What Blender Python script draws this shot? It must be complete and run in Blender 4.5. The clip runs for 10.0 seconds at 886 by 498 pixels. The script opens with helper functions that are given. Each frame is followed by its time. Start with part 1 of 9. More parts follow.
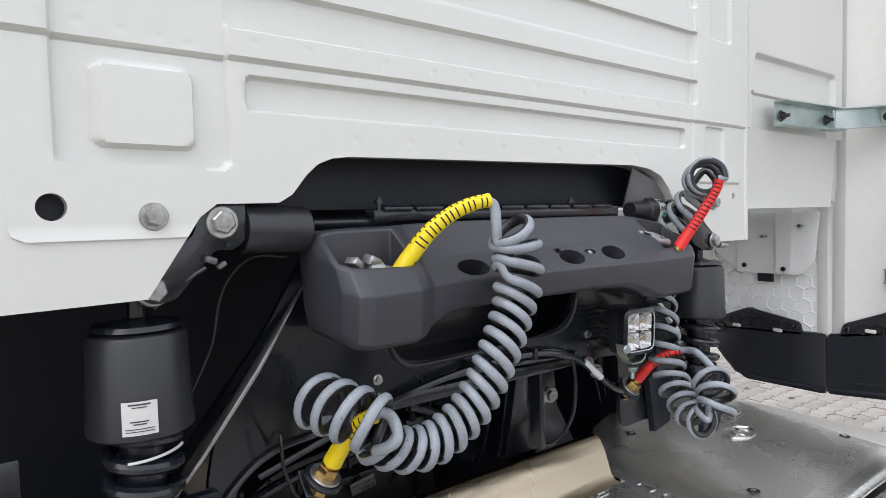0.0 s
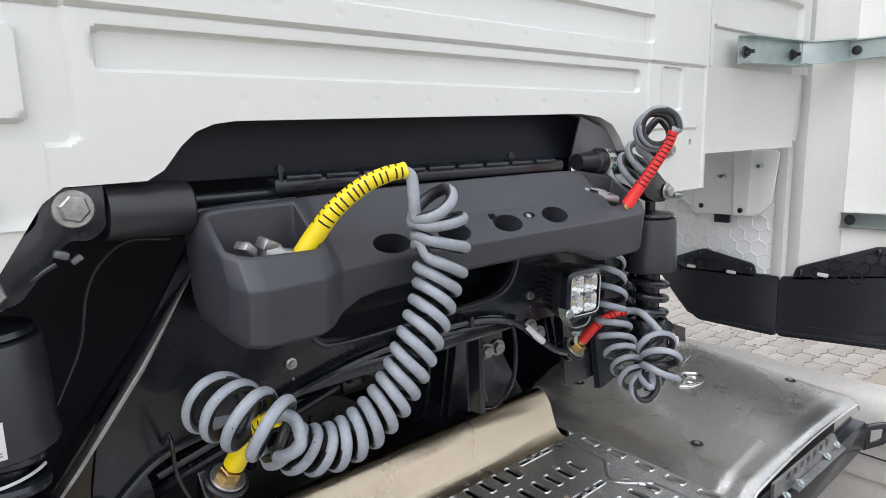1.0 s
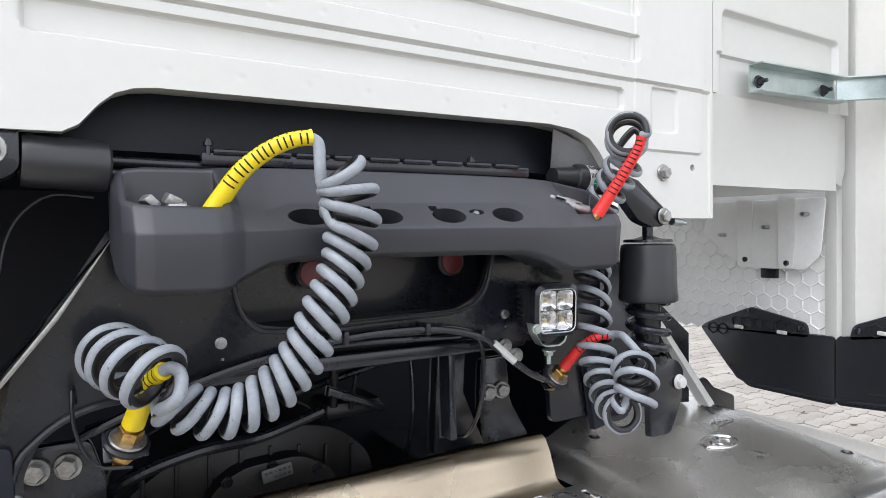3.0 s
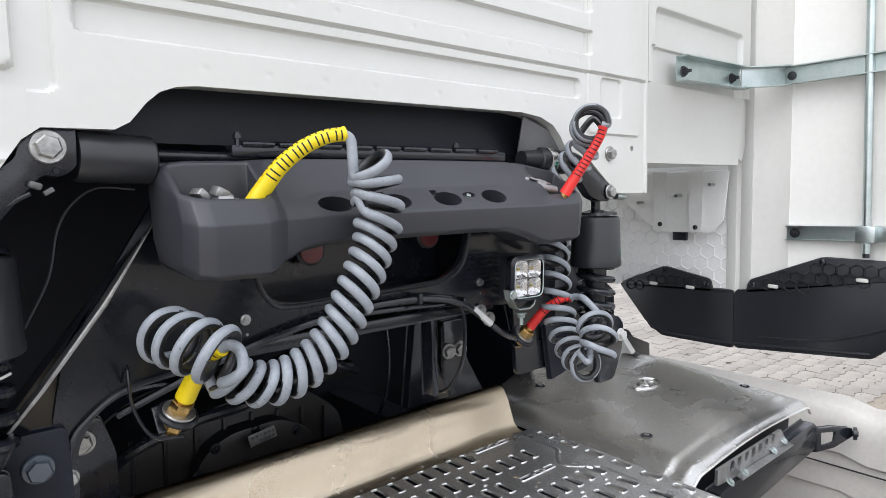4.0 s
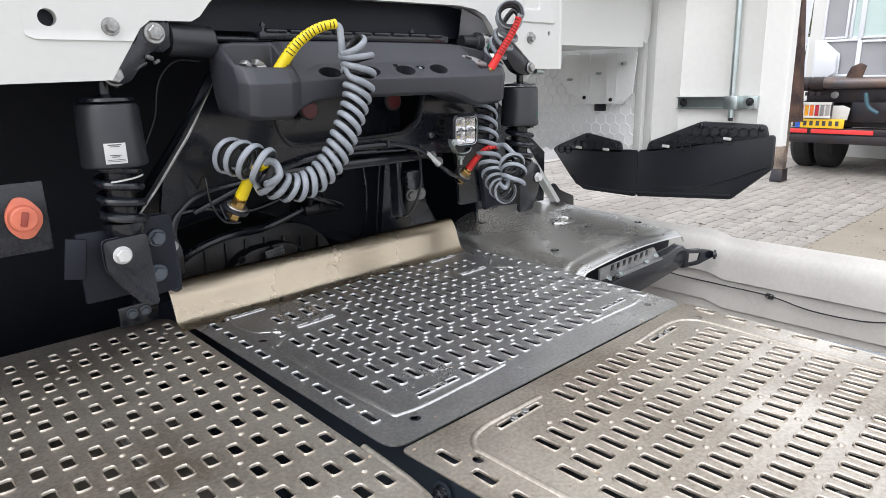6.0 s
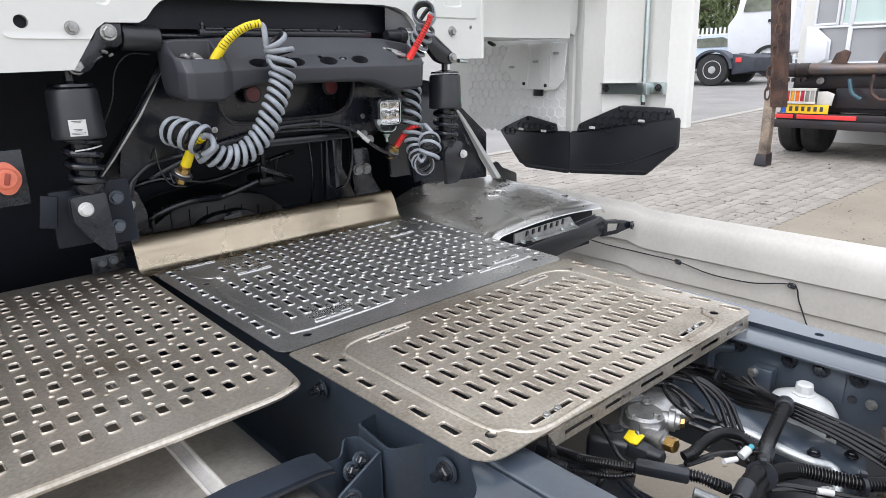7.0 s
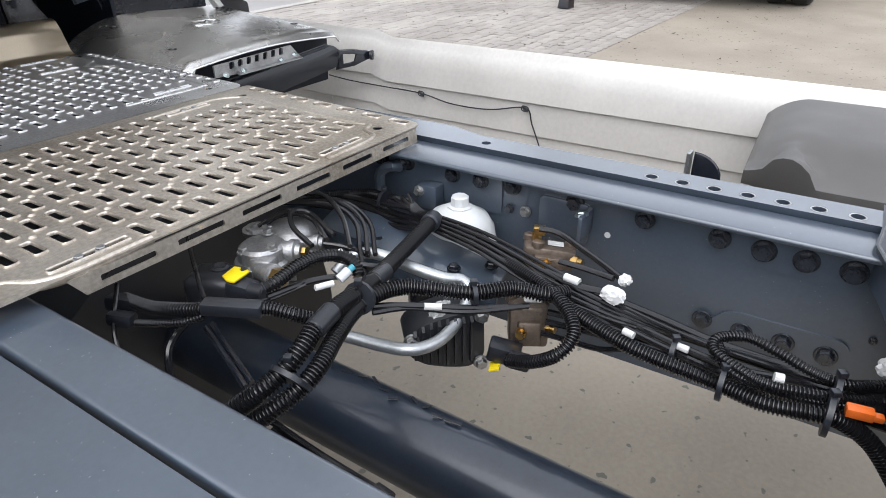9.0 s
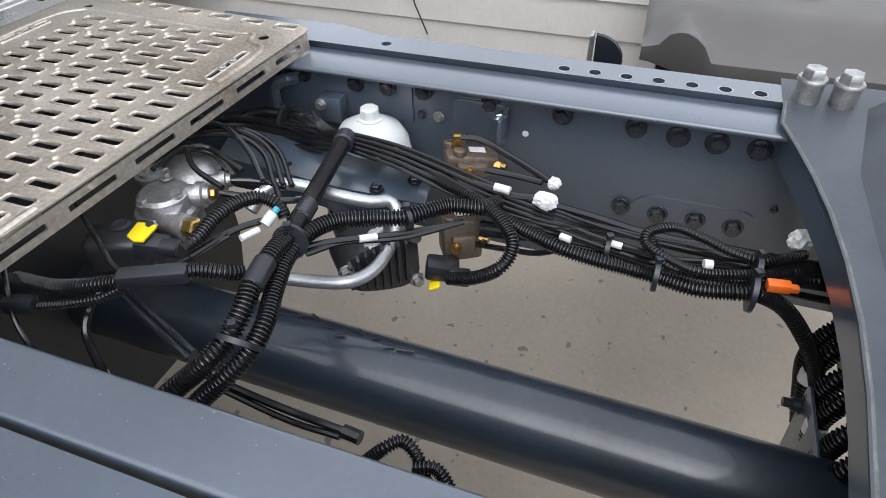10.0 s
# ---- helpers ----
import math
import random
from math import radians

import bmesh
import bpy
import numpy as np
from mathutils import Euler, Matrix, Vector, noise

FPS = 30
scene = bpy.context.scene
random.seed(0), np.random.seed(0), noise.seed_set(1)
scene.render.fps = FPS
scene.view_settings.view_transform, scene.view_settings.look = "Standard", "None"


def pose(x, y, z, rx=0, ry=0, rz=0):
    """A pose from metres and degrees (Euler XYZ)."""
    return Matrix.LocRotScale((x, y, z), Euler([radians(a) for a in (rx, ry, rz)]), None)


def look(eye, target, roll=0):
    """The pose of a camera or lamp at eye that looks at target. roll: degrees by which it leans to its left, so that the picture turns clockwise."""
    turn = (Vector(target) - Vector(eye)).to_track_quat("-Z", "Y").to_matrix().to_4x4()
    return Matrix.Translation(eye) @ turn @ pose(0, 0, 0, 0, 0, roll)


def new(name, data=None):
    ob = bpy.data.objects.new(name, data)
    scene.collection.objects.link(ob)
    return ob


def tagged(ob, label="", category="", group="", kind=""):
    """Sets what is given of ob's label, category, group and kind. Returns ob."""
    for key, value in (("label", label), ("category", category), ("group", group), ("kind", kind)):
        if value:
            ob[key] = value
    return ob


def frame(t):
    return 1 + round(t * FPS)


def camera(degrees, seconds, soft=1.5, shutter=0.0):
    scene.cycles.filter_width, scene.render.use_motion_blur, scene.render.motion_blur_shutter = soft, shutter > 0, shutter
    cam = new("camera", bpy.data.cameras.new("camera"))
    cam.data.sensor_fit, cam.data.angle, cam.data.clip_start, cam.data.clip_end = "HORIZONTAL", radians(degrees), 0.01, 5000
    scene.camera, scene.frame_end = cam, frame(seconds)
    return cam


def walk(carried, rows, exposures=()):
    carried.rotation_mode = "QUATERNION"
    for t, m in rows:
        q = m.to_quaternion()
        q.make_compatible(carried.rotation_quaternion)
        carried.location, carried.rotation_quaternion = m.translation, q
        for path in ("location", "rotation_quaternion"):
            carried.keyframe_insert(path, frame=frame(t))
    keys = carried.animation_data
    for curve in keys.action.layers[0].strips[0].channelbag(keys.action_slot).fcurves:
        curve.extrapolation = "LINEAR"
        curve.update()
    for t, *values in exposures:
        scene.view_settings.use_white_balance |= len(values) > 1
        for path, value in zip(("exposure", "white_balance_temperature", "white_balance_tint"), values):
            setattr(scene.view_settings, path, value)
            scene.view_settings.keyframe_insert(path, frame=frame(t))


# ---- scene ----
cam = camera(70.3, 10.0, 0.55)
PATH = [
    (0, (-0.697, -0.655, 1.546), (0.533, 0.919, 1.447), -1.4),
    (0.5, (-0.663, -0.58, 1.59), (0.626, 0.928, 1.33), -1.8),
    (1, (-0.585, -0.616, 1.6), (0.698, 0.877, 1.248), -1.6),
    (1.5, (-0.494, -0.673, 1.512), (0.655, 0.94, 1.236), -1.3),
    (2, (-0.419, -0.719, 1.46), (0.676, 0.953, 1.389), -0.8),
    (2.5, (-0.409, -0.736, 1.448), (0.653, 0.958, 1.407), -0.7),
    (2.7, (-0.407, -0.738, 1.448), (0.641, 0.965, 1.404), -0.7),
    (3.8, (-0.55, -0.748, 1.497), (0.666, 0.838, 1.418), -0.8),
    (4, (-0.596, -0.739, 1.492), (0.714, 0.762, 1.315), -1.2),
    (4.5, (-0.682, -0.748, 1.487), (0.704, 0.632, 1.068), -1.5),
    (5, (-0.768, -0.82, 1.481), (0.63, 0.529, 1.007), -1.6),
    (5.5, (-0.837, -0.94, 1.471), (0.544, 0.412, 0.956), -1.2),
    (5.7, (-0.861, -1.006, 1.46), (0.497, 0.371, 0.948), -1.4),
    (6.8, (-0.912, -1.38, 1.48), (0.393, 0.029, 0.922), -1.1),
    (7, (-0.899, -1.467, 1.469), (0.396, -0.051, 0.905), -1.3),
    (7.5, (-0.829, -1.621, 1.431), (0.428, -0.188, 0.827), -1.2),
    (8, (-0.695, -1.701, 1.385), (0.528, -0.3, 0.649), -1.5),
    (8.5, (-0.574, -1.709, 1.344), (0.739, -0.469, 0.484), -1.3),
    (9, (-0.533, -1.646, 1.314), (0.937, -0.686, 0.357), -0.8),
    (9.5, (-0.521, -1.587, 1.32), (1.003, -0.868, 0.243), -0.9),
    (10, (-0.508, -1.566, 1.347), (0.926, -1.021, 0.063), -1.3),
]
walk(cam, [(t, look(eye, target, roll)) for t, eye, target, roll in PATH],
     exposures=[(0.0, 0.54, 6180, 11), (1.5, 0.68, 6180, 11), (2.5, 0.86, 6180, 11), (4.0, 0.72, 6180, 11), (5.5, 0.68, 6200, 11), (7.0, 0.64, 6150, 11), (8.5, 0.74, 6120, 11), (10.0, 0.74, 6060, 11)])

# ---- world and light ----
world = bpy.data.worlds.new("overcast_sky")
scene.world = world
world.use_nodes = True
wn, wl = world.node_tree.nodes, world.node_tree.links
sky = wn.new("ShaderNodeTexSky")
sky.sky_type = "NISHITA"
sky.sun_disc = False
sky.sun_elevation, sky.sun_rotation = radians(55), radians(255)
sky.air_density, sky.dust_density, sky.ozone_density = 0.9, 5.0, 1.2
haze = wn.new("ShaderNodeHueSaturation")
haze.inputs["Saturation"].default_value = 0.45
haze.inputs["Value"].default_value = 0.34
wl.new(sky.outputs[0], haze.inputs["Color"])
cloud = wn.new("ShaderNodeMix")
cloud.data_type, cloud.blend_type = "RGBA", "ADD"
cloud.inputs["Factor"].default_value = 1.0
cloud.inputs["B"].default_value = (5.9, 5.9, 5.95, 1)
wl.new(haze.outputs[0], cloud.inputs["A"])
wl.new(cloud.outputs["Result"], wn["Background"].inputs[0])
wn["Background"].inputs[1].default_value = 0.15
sun_data = bpy.data.lights.new("sun", "SUN")
sun_data.energy, sun_data.angle, sun_data.color = 0.7, radians(60), (1.0, 0.985, 0.97)
sun = new("sun", sun_data)
sun.matrix_world = look((-5.54, -1.48, 8.19), (0, 0, 0))


# ---- helpers for meshes and materials ----
def mat(name, color, rough=0.5, metal=0.0, var=0.12, scale=6.0, bump=0.0, fine=180.0, rvar=0.1, coat=0.0, tint=None, stretch=(1, 1, 1), spec=0.5):
    """A procedural surface: colour with broad stains and fine grain, uneven gloss and a fine relief."""
    m = bpy.data.materials.new(name)
    m.use_nodes = True
    n, l = m.node_tree.nodes, m.node_tree.links
    b = n["Principled BSDF"]
    b.inputs["Metallic"].default_value = metal
    b.inputs["Coat Weight"].default_value = coat
    b.inputs["Coat Roughness"].default_value = 0.08
    b.inputs["Specular IOR Level"].default_value = spec
    tc = n.new("ShaderNodeTexCoord")
    mp = n.new("ShaderNodeMapping")
    mp.inputs["Scale"].default_value = stretch
    l.new(tc.outputs["Object"], mp.inputs[0])
    broad = n.new("ShaderNodeTexNoise")
    broad.inputs["Scale"].default_value, broad.inputs["Detail"].default_value = scale, 5
    grain = n.new("ShaderNodeTexNoise")
    grain.inputs["Scale"].default_value, grain.inputs["Detail"].default_value = fine, 3
    l.new(mp.outputs[0], broad.inputs["Vector"])
    l.new(mp.outputs[0], grain.inputs["Vector"])
    mix = n.new("ShaderNodeMix")
    mix.data_type = "RGBA"
    c2 = tint or tuple(c * (1 - 2.2 * var) for c in color)
    c1 = tuple(min(1, c * (1 + 0.6 * var)) for c in color)
    mix.inputs["A"].default_value = (*c1, 1)
    mix.inputs["B"].default_value = (*c2, 1)
    add = n.new("ShaderNodeMath")
    add.operation = "MULTIPLY_ADD"
    l.new(grain.outputs["Fac"], add.inputs[0])
    add.inputs[1].default_value = 0.45
    l.new(broad.outputs["Fac"], add.inputs[2])
    ramp = n.new("ShaderNodeMapRange")
    ramp.inputs["From Min"].default_value, ramp.inputs["From Max"].default_value = 0.5, 0.95
    l.new(add.outputs[0], ramp.inputs["Value"])
    l.new(ramp.outputs[0], mix.inputs["Factor"])
    l.new(mix.outputs["Result"], b.inputs["Base Color"])
    rr = n.new("ShaderNodeMapRange")
    rr.inputs["To Min"].default_value, rr.inputs["To Max"].default_value = max(0.02, rough - rvar), min(1, rough + rvar)
    l.new(broad.outputs["Fac"], rr.inputs["Value"])
    l.new(rr.outputs[0], b.inputs["Roughness"])
    if bump:
        bp = n.new("ShaderNodeBump")
        bp.inputs["Strength"].default_value = bump
        bp.inputs["Distance"].default_value = 0.002
        l.new(grain.outputs["Fac"], bp.inputs["Height"])
        l.new(bp.outputs[0], b.inputs["Normal"])
    return m


def thing(name, base, label, category, group="", kind=""):
    ob = new(name)
    ob.empty_display_size = 0.05
    ob.location = base
    return tagged(ob, label, category, group, kind)


def finish(bm, angle=32):
    """Smooth faces with sharp edges where they turn by more than the angle."""
    bmesh.ops.recalc_face_normals(bm, faces=bm.faces[:])
    for f in bm.faces:
        f.smooth = True
    for e in bm.edges:
        if len(e.link_faces) == 2:
            e.smooth = e.calc_face_angle(0) < radians(angle)


def part(name, bm, material, parent=None, label="", angle=32):
    finish(bm, angle)
    me = bpy.data.meshes.new(name)
    bm.to_mesh(me)
    bm.free()
    me.materials.append(material)
    ob = new(name, me)
    if parent is not None:
        ob.parent = parent
        if parent.type == "EMPTY":
            ob.matrix_parent_inverse = Matrix.Translation(parent.location).inverted()
    if label:
        ob["label"] = label
    return ob


def mesh_of(name, bm, material, angle=32):
    """A mesh to be shared by alike pieces."""
    finish(bm, angle)
    me = bpy.data.meshes.new(name)
    bm.to_mesh(me)
    bm.free()
    me.materials.append(material)
    return me


def piece(name, me, parent, at, label=""):
    ob = new(name, me)
    ob.location = at
    ob.parent = parent
    if parent.type == "EMPTY":
        ob.matrix_parent_inverse = Matrix.Translation(parent.location).inverted()
    if label:
        ob["label"] = label
    return ob


def speckle(m, color, scale=260.0, amount=0.66, rough=0.8):
    """Dust specks lying on a surface: small matt dots of the given colour."""
    n, l = m.node_tree.nodes, m.node_tree.links
    b = n["Principled BSDF"]
    tc = n.new("ShaderNodeTexCoord")
    dots = n.new("ShaderNodeTexNoise")
    dots.inputs["Scale"].default_value, dots.inputs["Detail"].default_value = scale, 1.5
    patch = n.new("ShaderNodeTexNoise")
    patch.inputs["Scale"].default_value, patch.inputs["Detail"].default_value = scale * 0.03, 4
    for k in (dots, patch):
        l.new(tc.outputs["Object"], k.inputs["Vector"])
    s = n.new("ShaderNodeMath")
    s.operation = "MULTIPLY_ADD"
    l.new(patch.outputs["Fac"], s.inputs[0])
    s.inputs[1].default_value = 0.2
    l.new(dots.outputs["Fac"], s.inputs[2])
    mr = n.new("ShaderNodeMapRange")
    mr.inputs["From Min"].default_value, mr.inputs["From Max"].default_value = amount + 0.10, amount + 0.14
    l.new(s.outputs[0], mr.inputs["Value"])
    mix = n.new("ShaderNodeMix")
    mix.data_type = "RGBA"
    l.new(mr.outputs[0], mix.inputs["Factor"])
    l.new(b.inputs["Base Color"].links[0].from_socket, mix.inputs["A"])
    mix.inputs["B"].default_value = (*color, 1)
    l.new(mix.outputs["Result"], b.inputs["Base Color"])
    for name, to in (("Metallic", 0.0), ("Roughness", rough)):
        k = n.new("ShaderNodeMix")
        l.new(mr.outputs[0], k.inputs["Factor"])
        sock = b.inputs[name]
        if sock.links:
            l.new(sock.links[0].from_socket, k.inputs["A"])
        else:
            k.inputs["A"].default_value = sock.default_value
        k.inputs["B"].default_value = to
        l.new(k.outputs["Result"], sock)
    return m


def pieces(name, bm, material, parent, label="", angle=32):
    """Each separate piece of the mesh becomes a part of its own."""
    bm.verts.ensure_lookup_table()
    left = set(bm.verts)
    while left:
        seed = next(v for v in bm.verts if v in left)
        group, todo = {seed}, [seed]
        while todo:
            for e in todo.pop().link_edges:
                for v in e.verts:
                    if v not in group:
                        group.add(v)
                        todo.append(v)
        left -= group
        own, made = bmesh.new(), {}
        for v in bm.verts:
            if v in group:
                made[v] = own.verts.new(v.co)
        for f in bm.faces:
            if f.verts[0] in group:
                own.faces.new([made[v] for v in f.verts])
        part(name, own, material, parent, label, angle)
    bm.free()


def single(name, bm, material, label, category, group="", kind="", angle=32):
    return tagged(part(name, bm, material, None, "", angle), label, category, group, kind)


def V(*a):
    return Vector(a)


def box(bm, lo, hi, bev=0.0, seg=2):
    c = [(a + b) / 2 for a, b in zip(lo, hi)]
    s = [abs(b - a) for a, b in zip(lo, hi)]
    r = bmesh.ops.create_cube(bm, size=1, matrix=Matrix.LocRotScale(c, None, s))
    if bev:
        edges = {e for v in r["verts"] for e in v.link_edges}
        bmesh.ops.bevel(bm, geom=list(edges), offset=bev, segments=seg, profile=0.5, affect="EDGES", clamp_overlap=True)


def obox(bm, centre, size, turn, bev=0.0, seg=2):
    """A box turned by a 3x3 or an Euler in degrees about its centre."""
    rot = Euler([radians(a) for a in turn]).to_matrix().to_4x4() if isinstance(turn, tuple) else turn.to_4x4()
    r = bmesh.ops.create_cube(bm, size=1, matrix=Matrix.Translation(centre) @ rot @ Matrix.Diagonal((*size, 1)))
    if bev:
        edges = {e for v in r["verts"] for e in v.link_edges}
        bmesh.ops.bevel(bm, geom=list(edges), offset=bev, segments=seg, profile=0.5, affect="EDGES", clamp_overlap=True)


def axes(way):
    way = Vector(way).normalized()
    side = way.orthogonal().normalized()
    return way, side, way.cross(side)


def lathe(bm, base, way, profile, n=28):
    """Turned shape: profile is (distance along way, radius), both ends closed."""
    w, a, b = axes(way)
    base = Vector(base)
    rings = []
    for d, r in profile:
        rings.append([bm.verts.new(base + w * d + (a * math.cos(2 * math.pi * i / n) + b * math.sin(2 * math.pi * i / n)) * max(r, 1e-5)) for i in range(n)])
    for p, q in zip(rings, rings[1:]):
        for i in range(n):
            bm.faces.new((p[i], p[(i + 1) % n], q[(i + 1) % n], q[i]))
    bm.faces.new(rings[0])
    bm.faces.new(rings[-1])


def cyl(bm, p0, p1, r, n=20, bev=0.0):
    d = (Vector(p1) - Vector(p0)).length
    prof = [(0, r), (d, r)] if not bev else [(0, r - bev), (bev, r), (d - bev, r), (d, r - bev)]
    lathe(bm, p0, Vector(p1) - Vector(p0), prof, n)


def hexbolt(bm, base, way, r, h, washer=1.35):
    """A bolt head on its flange: hexagon of circumradius r and height h."""
    w, a, b = axes(way)
    if washer:
        lathe(bm, base, w, [(0, r * washer), (h * 0.12, r * washer), (h * 0.28, r * washer * 0.93)], 20)
    lathe(bm, Vector(base) + w * h * 0.2, w, [(0, r), (h * 0.62, r), (h * 0.8, r * 0.86)], 6)


def spline(pts, step=0.006):
    pts = [Vector(p) for p in pts]
    if len(pts) == 2:
        k = max(1, int((pts[1] - pts[0]).length / step))
        return [pts[0].lerp(pts[1], i / k) for i in range(k + 1)]
    ext = [2 * pts[0] - pts[1]] + pts + [2 * pts[-1] - pts[-2]]
    out = []
    for i in range(1, len(ext) - 2):
        p0, p1, p2, p3 = ext[i - 1:i + 3]
        k = max(2, int((p2 - p1).length / step))
        for j in range(k):
            t = j / k
            out.append(0.5 * (2 * p1 + (p2 - p0) * t + (2 * p0 - 5 * p1 + 4 * p2 - p3) * t * t + (3 * p1 - p0 - 3 * p2 + p3) * t ** 3))
    out.append(pts[-1])
    return out


def tube(bm, pts, r, n=10, cap=True):
    """A round tube along dense points; r is a number or a function of the point's index."""
    rings, side = [], None
    for i, p in enumerate(pts):
        t = (pts[min(i + 1, len(pts) - 1)] - pts[max(i - 1, 0)]).normalized()
        side = t.orthogonal().normalized() if side is None else (side - t * side.dot(t)).normalized()
        up = t.cross(side)
        rad = r(i) if callable(r) else r
        rings.append([bm.verts.new(p + (side * math.cos(2 * math.pi * k / n) + up * math.sin(2 * math.pi * k / n)) * rad) for k in range(n)])
    for p, q in zip(rings, rings[1:]):
        for k in range(n):
            bm.faces.new((p[k], p[(k + 1) % n], q[(k + 1) % n], q[k]))
    if cap:
        bm.faces.new(rings[0])
        bm.faces.new(rings[-1])


def conduit(bm, pts, r, pitch=0.0052, n=12):
    """Corrugated hose: ribs of the given pitch along the line."""
    tube(bm, spline(pts, pitch / 4), lambda i: 1.08 * r * (1.0, 0.98, 0.70, 0.74)[i % 4], n)


def prism(bm, pts, off, bev=0.0, seg=2):
    """A flat outline (3D points) pushed through by the vector off."""
    off = Vector(off)
    a = [bm.verts.new(p) for p in pts]
    b = [bm.verts.new(Vector(p) + off) for p in pts]
    bm.faces.new(a)
    bm.faces.new(b[::-1])
    n = len(pts)
    for i in range(n):
        bm.faces.new((a[i], b[i], b[(i + 1) % n], a[(i + 1) % n]))
    if bev:
        edges = {e for v in a + b for e in v.link_edges}
        bmesh.ops.recalc_face_normals(bm, faces=list({f for v in a for f in v.link_faces}))
        bmesh.ops.bevel(bm, geom=list(edges), offset=bev, segments=seg, profile=0.5, affect="EDGES", clamp_overlap=True)


def sheet(bm, rows, off):
    """A closed sheet on a grid of points, its far side shifted by off."""
    off = Vector(off)
    near = [[bm.verts.new(p) for p in r] for r in rows]
    far = [[bm.verts.new(Vector(p) + off) for p in r] for r in rows]
    m, n = len(rows), len(rows[0])
    for i in range(m - 1):
        for k in range(n - 1):
            bm.faces.new((near[i][k], near[i][k + 1], near[i + 1][k + 1], near[i + 1][k]))
            bm.faces.new((far[i][k], far[i + 1][k], far[i + 1][k + 1], far[i][k + 1]))
    for i in range(m - 1):
        for k in (0, n - 1):
            bm.faces.new((near[i][k], near[i + 1][k], far[i + 1][k], far[i][k]))
    for k in range(n - 1):
        for i in (0, m - 1):
            bm.faces.new((near[i][k], near[i][k + 1], far[i][k + 1], far[i][k]))


def rounded(pts, r, k=5):
    """A 2D outline with its corners rounded; r is one radius or one per corner."""
    out, n = [], len(pts)
    for i in range(n):
        p, a, b = Vector(pts[i]), Vector(pts[i - 1]), Vector(pts[(i + 1) % n])
        rad = r[i] if isinstance(r, (list, tuple)) else r
        u, w = (a - p), (b - p)
        d = min(rad, u.length * 0.48, w.length * 0.48)
        if d < 1e-5:
            out.append(tuple(p))
            continue
        s, e = p + u.normalized() * d, p + w.normalized() * d
        for j in range(k + 1):
            t = j / k
            q = s * (1 - t) ** 2 + p * 2 * t * (1 - t) + e * t * t
            out.append(tuple(q))
    return out


def carve(bm, cutters):
    """The mesh bm with the cutter meshes taken away from it."""
    def temp(b):
        bmesh.ops.recalc_face_normals(b, faces=b.faces[:])
        me = bpy.data.meshes.new("temp")
        b.to_mesh(me)
        b.free()
        return new("temp", me)
    ob = temp(bm)
    cs = [temp(c) for c in cutters]
    for c in cs:
        md = ob.modifiers.new("cut", "BOOLEAN")
        md.operation, md.solver, md.object = "DIFFERENCE", "EXACT", c
    dg = bpy.context.evaluated_depsgraph_get()
    me = bpy.data.meshes.new_from_object(ob.evaluated_get(dg))
    out = bmesh.new()
    out.from_mesh(me)
    bpy.data.meshes.remove(me)
    for o in [ob] + cs:
        d = o.data
        bpy.data.objects.remove(o)
        bpy.data.meshes.remove(d)
    return out


# ---- materials ----
M_WHITE = mat("cab_white_paint", (0.60, 0.605, 0.58), 0.32, 0, 0.02, 3, 0.02, 60, 0.06, coat=0.5)
M_CREAM = mat("cream_panel_paint", (0.56, 0.54, 0.505), 0.38, 0, 0.07, 4, 0.03, 90, 0.1, coat=0.25)
M_LINER = mat("white_liner", (0.84, 0.845, 0.83), 0.45, 0, 0.04, 5, 0.05, 90)
M_BLACK = mat("black_gloss_paint", (0.013, 0.0155, 0.022), 0.24, 0, 0.25, 7, 0.03, 120, 0.12, coat=0.25, spec=0.4)
# near-black for holes and hollows, their shade put into the colour
M_VOID = mat("cavity_shade_black", (0.009, 0.012, 0.020), 0.5, 0, 0.2, 4, spec=0.3)
M_PLASTIC = mat("black_plastic", (0.023, 0.0245, 0.029), 0.34, 0, 0.15, 9, 0.1, 900, 0.08)
M_RUBBER = mat("black_rubber", (0.017, 0.019, 0.025), 0.36, 0, 0.2, 8, 0.08, 300, 0.08)
M_CONSOLE = mat("grey_console_plastic", (0.037, 0.0385, 0.047), 0.40, 0, 0.10, 5, 0.12, 1100, 0.05)
M_HOSE = speckle(mat("grey_coil_hose", (0.28, 0.305, 0.34), 0.45, 0, 0.12, 30, 0.06, 200, 0.1), (0.06, 0.065, 0.075), 330, 0.715, 0.5)
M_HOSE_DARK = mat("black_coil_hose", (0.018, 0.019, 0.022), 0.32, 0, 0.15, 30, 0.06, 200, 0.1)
M_YELLOW = mat("yellow_sleeve", (0.78, 0.60, 0.005), 0.42, 0, 0.06, 40, 0.05, 300)
M_RED = mat("red_sleeve", (0.75, 0.035, 0.03), 0.42, 0, 0.08, 40, 0.05, 300)
M_BRASS = mat("brass", (0.55, 0.36, 0.13), 0.3, 1, 0.2, 60, 0.1, 300)
M_ZINC = mat("zinc_plated_steel", (0.52, 0.56, 0.57), 0.33, 1, 0.14, 20, 0.05, 200, 0.14, tint=(0.42, 0.50, 0.48))
M_STEEL = mat("grey_steel_bolt", (0.42, 0.42, 0.41), 0.38, 0.85, 0.2, 60, 0.1, 300)
M_KICK = mat("warm_brushed_aluminium", (0.82, 0.71, 0.55), 0.27, 0.92, 0.04, 3, 0.02, 240, 0.05, tint=(0.76, 0.655, 0.50))
M_DOME = mat("smooth_aluminium", (0.93, 0.925, 0.91), 0.27, 0.95, 0.05, 4, 0.01, 200, 0.09, tint=(0.74, 0.735, 0.72))
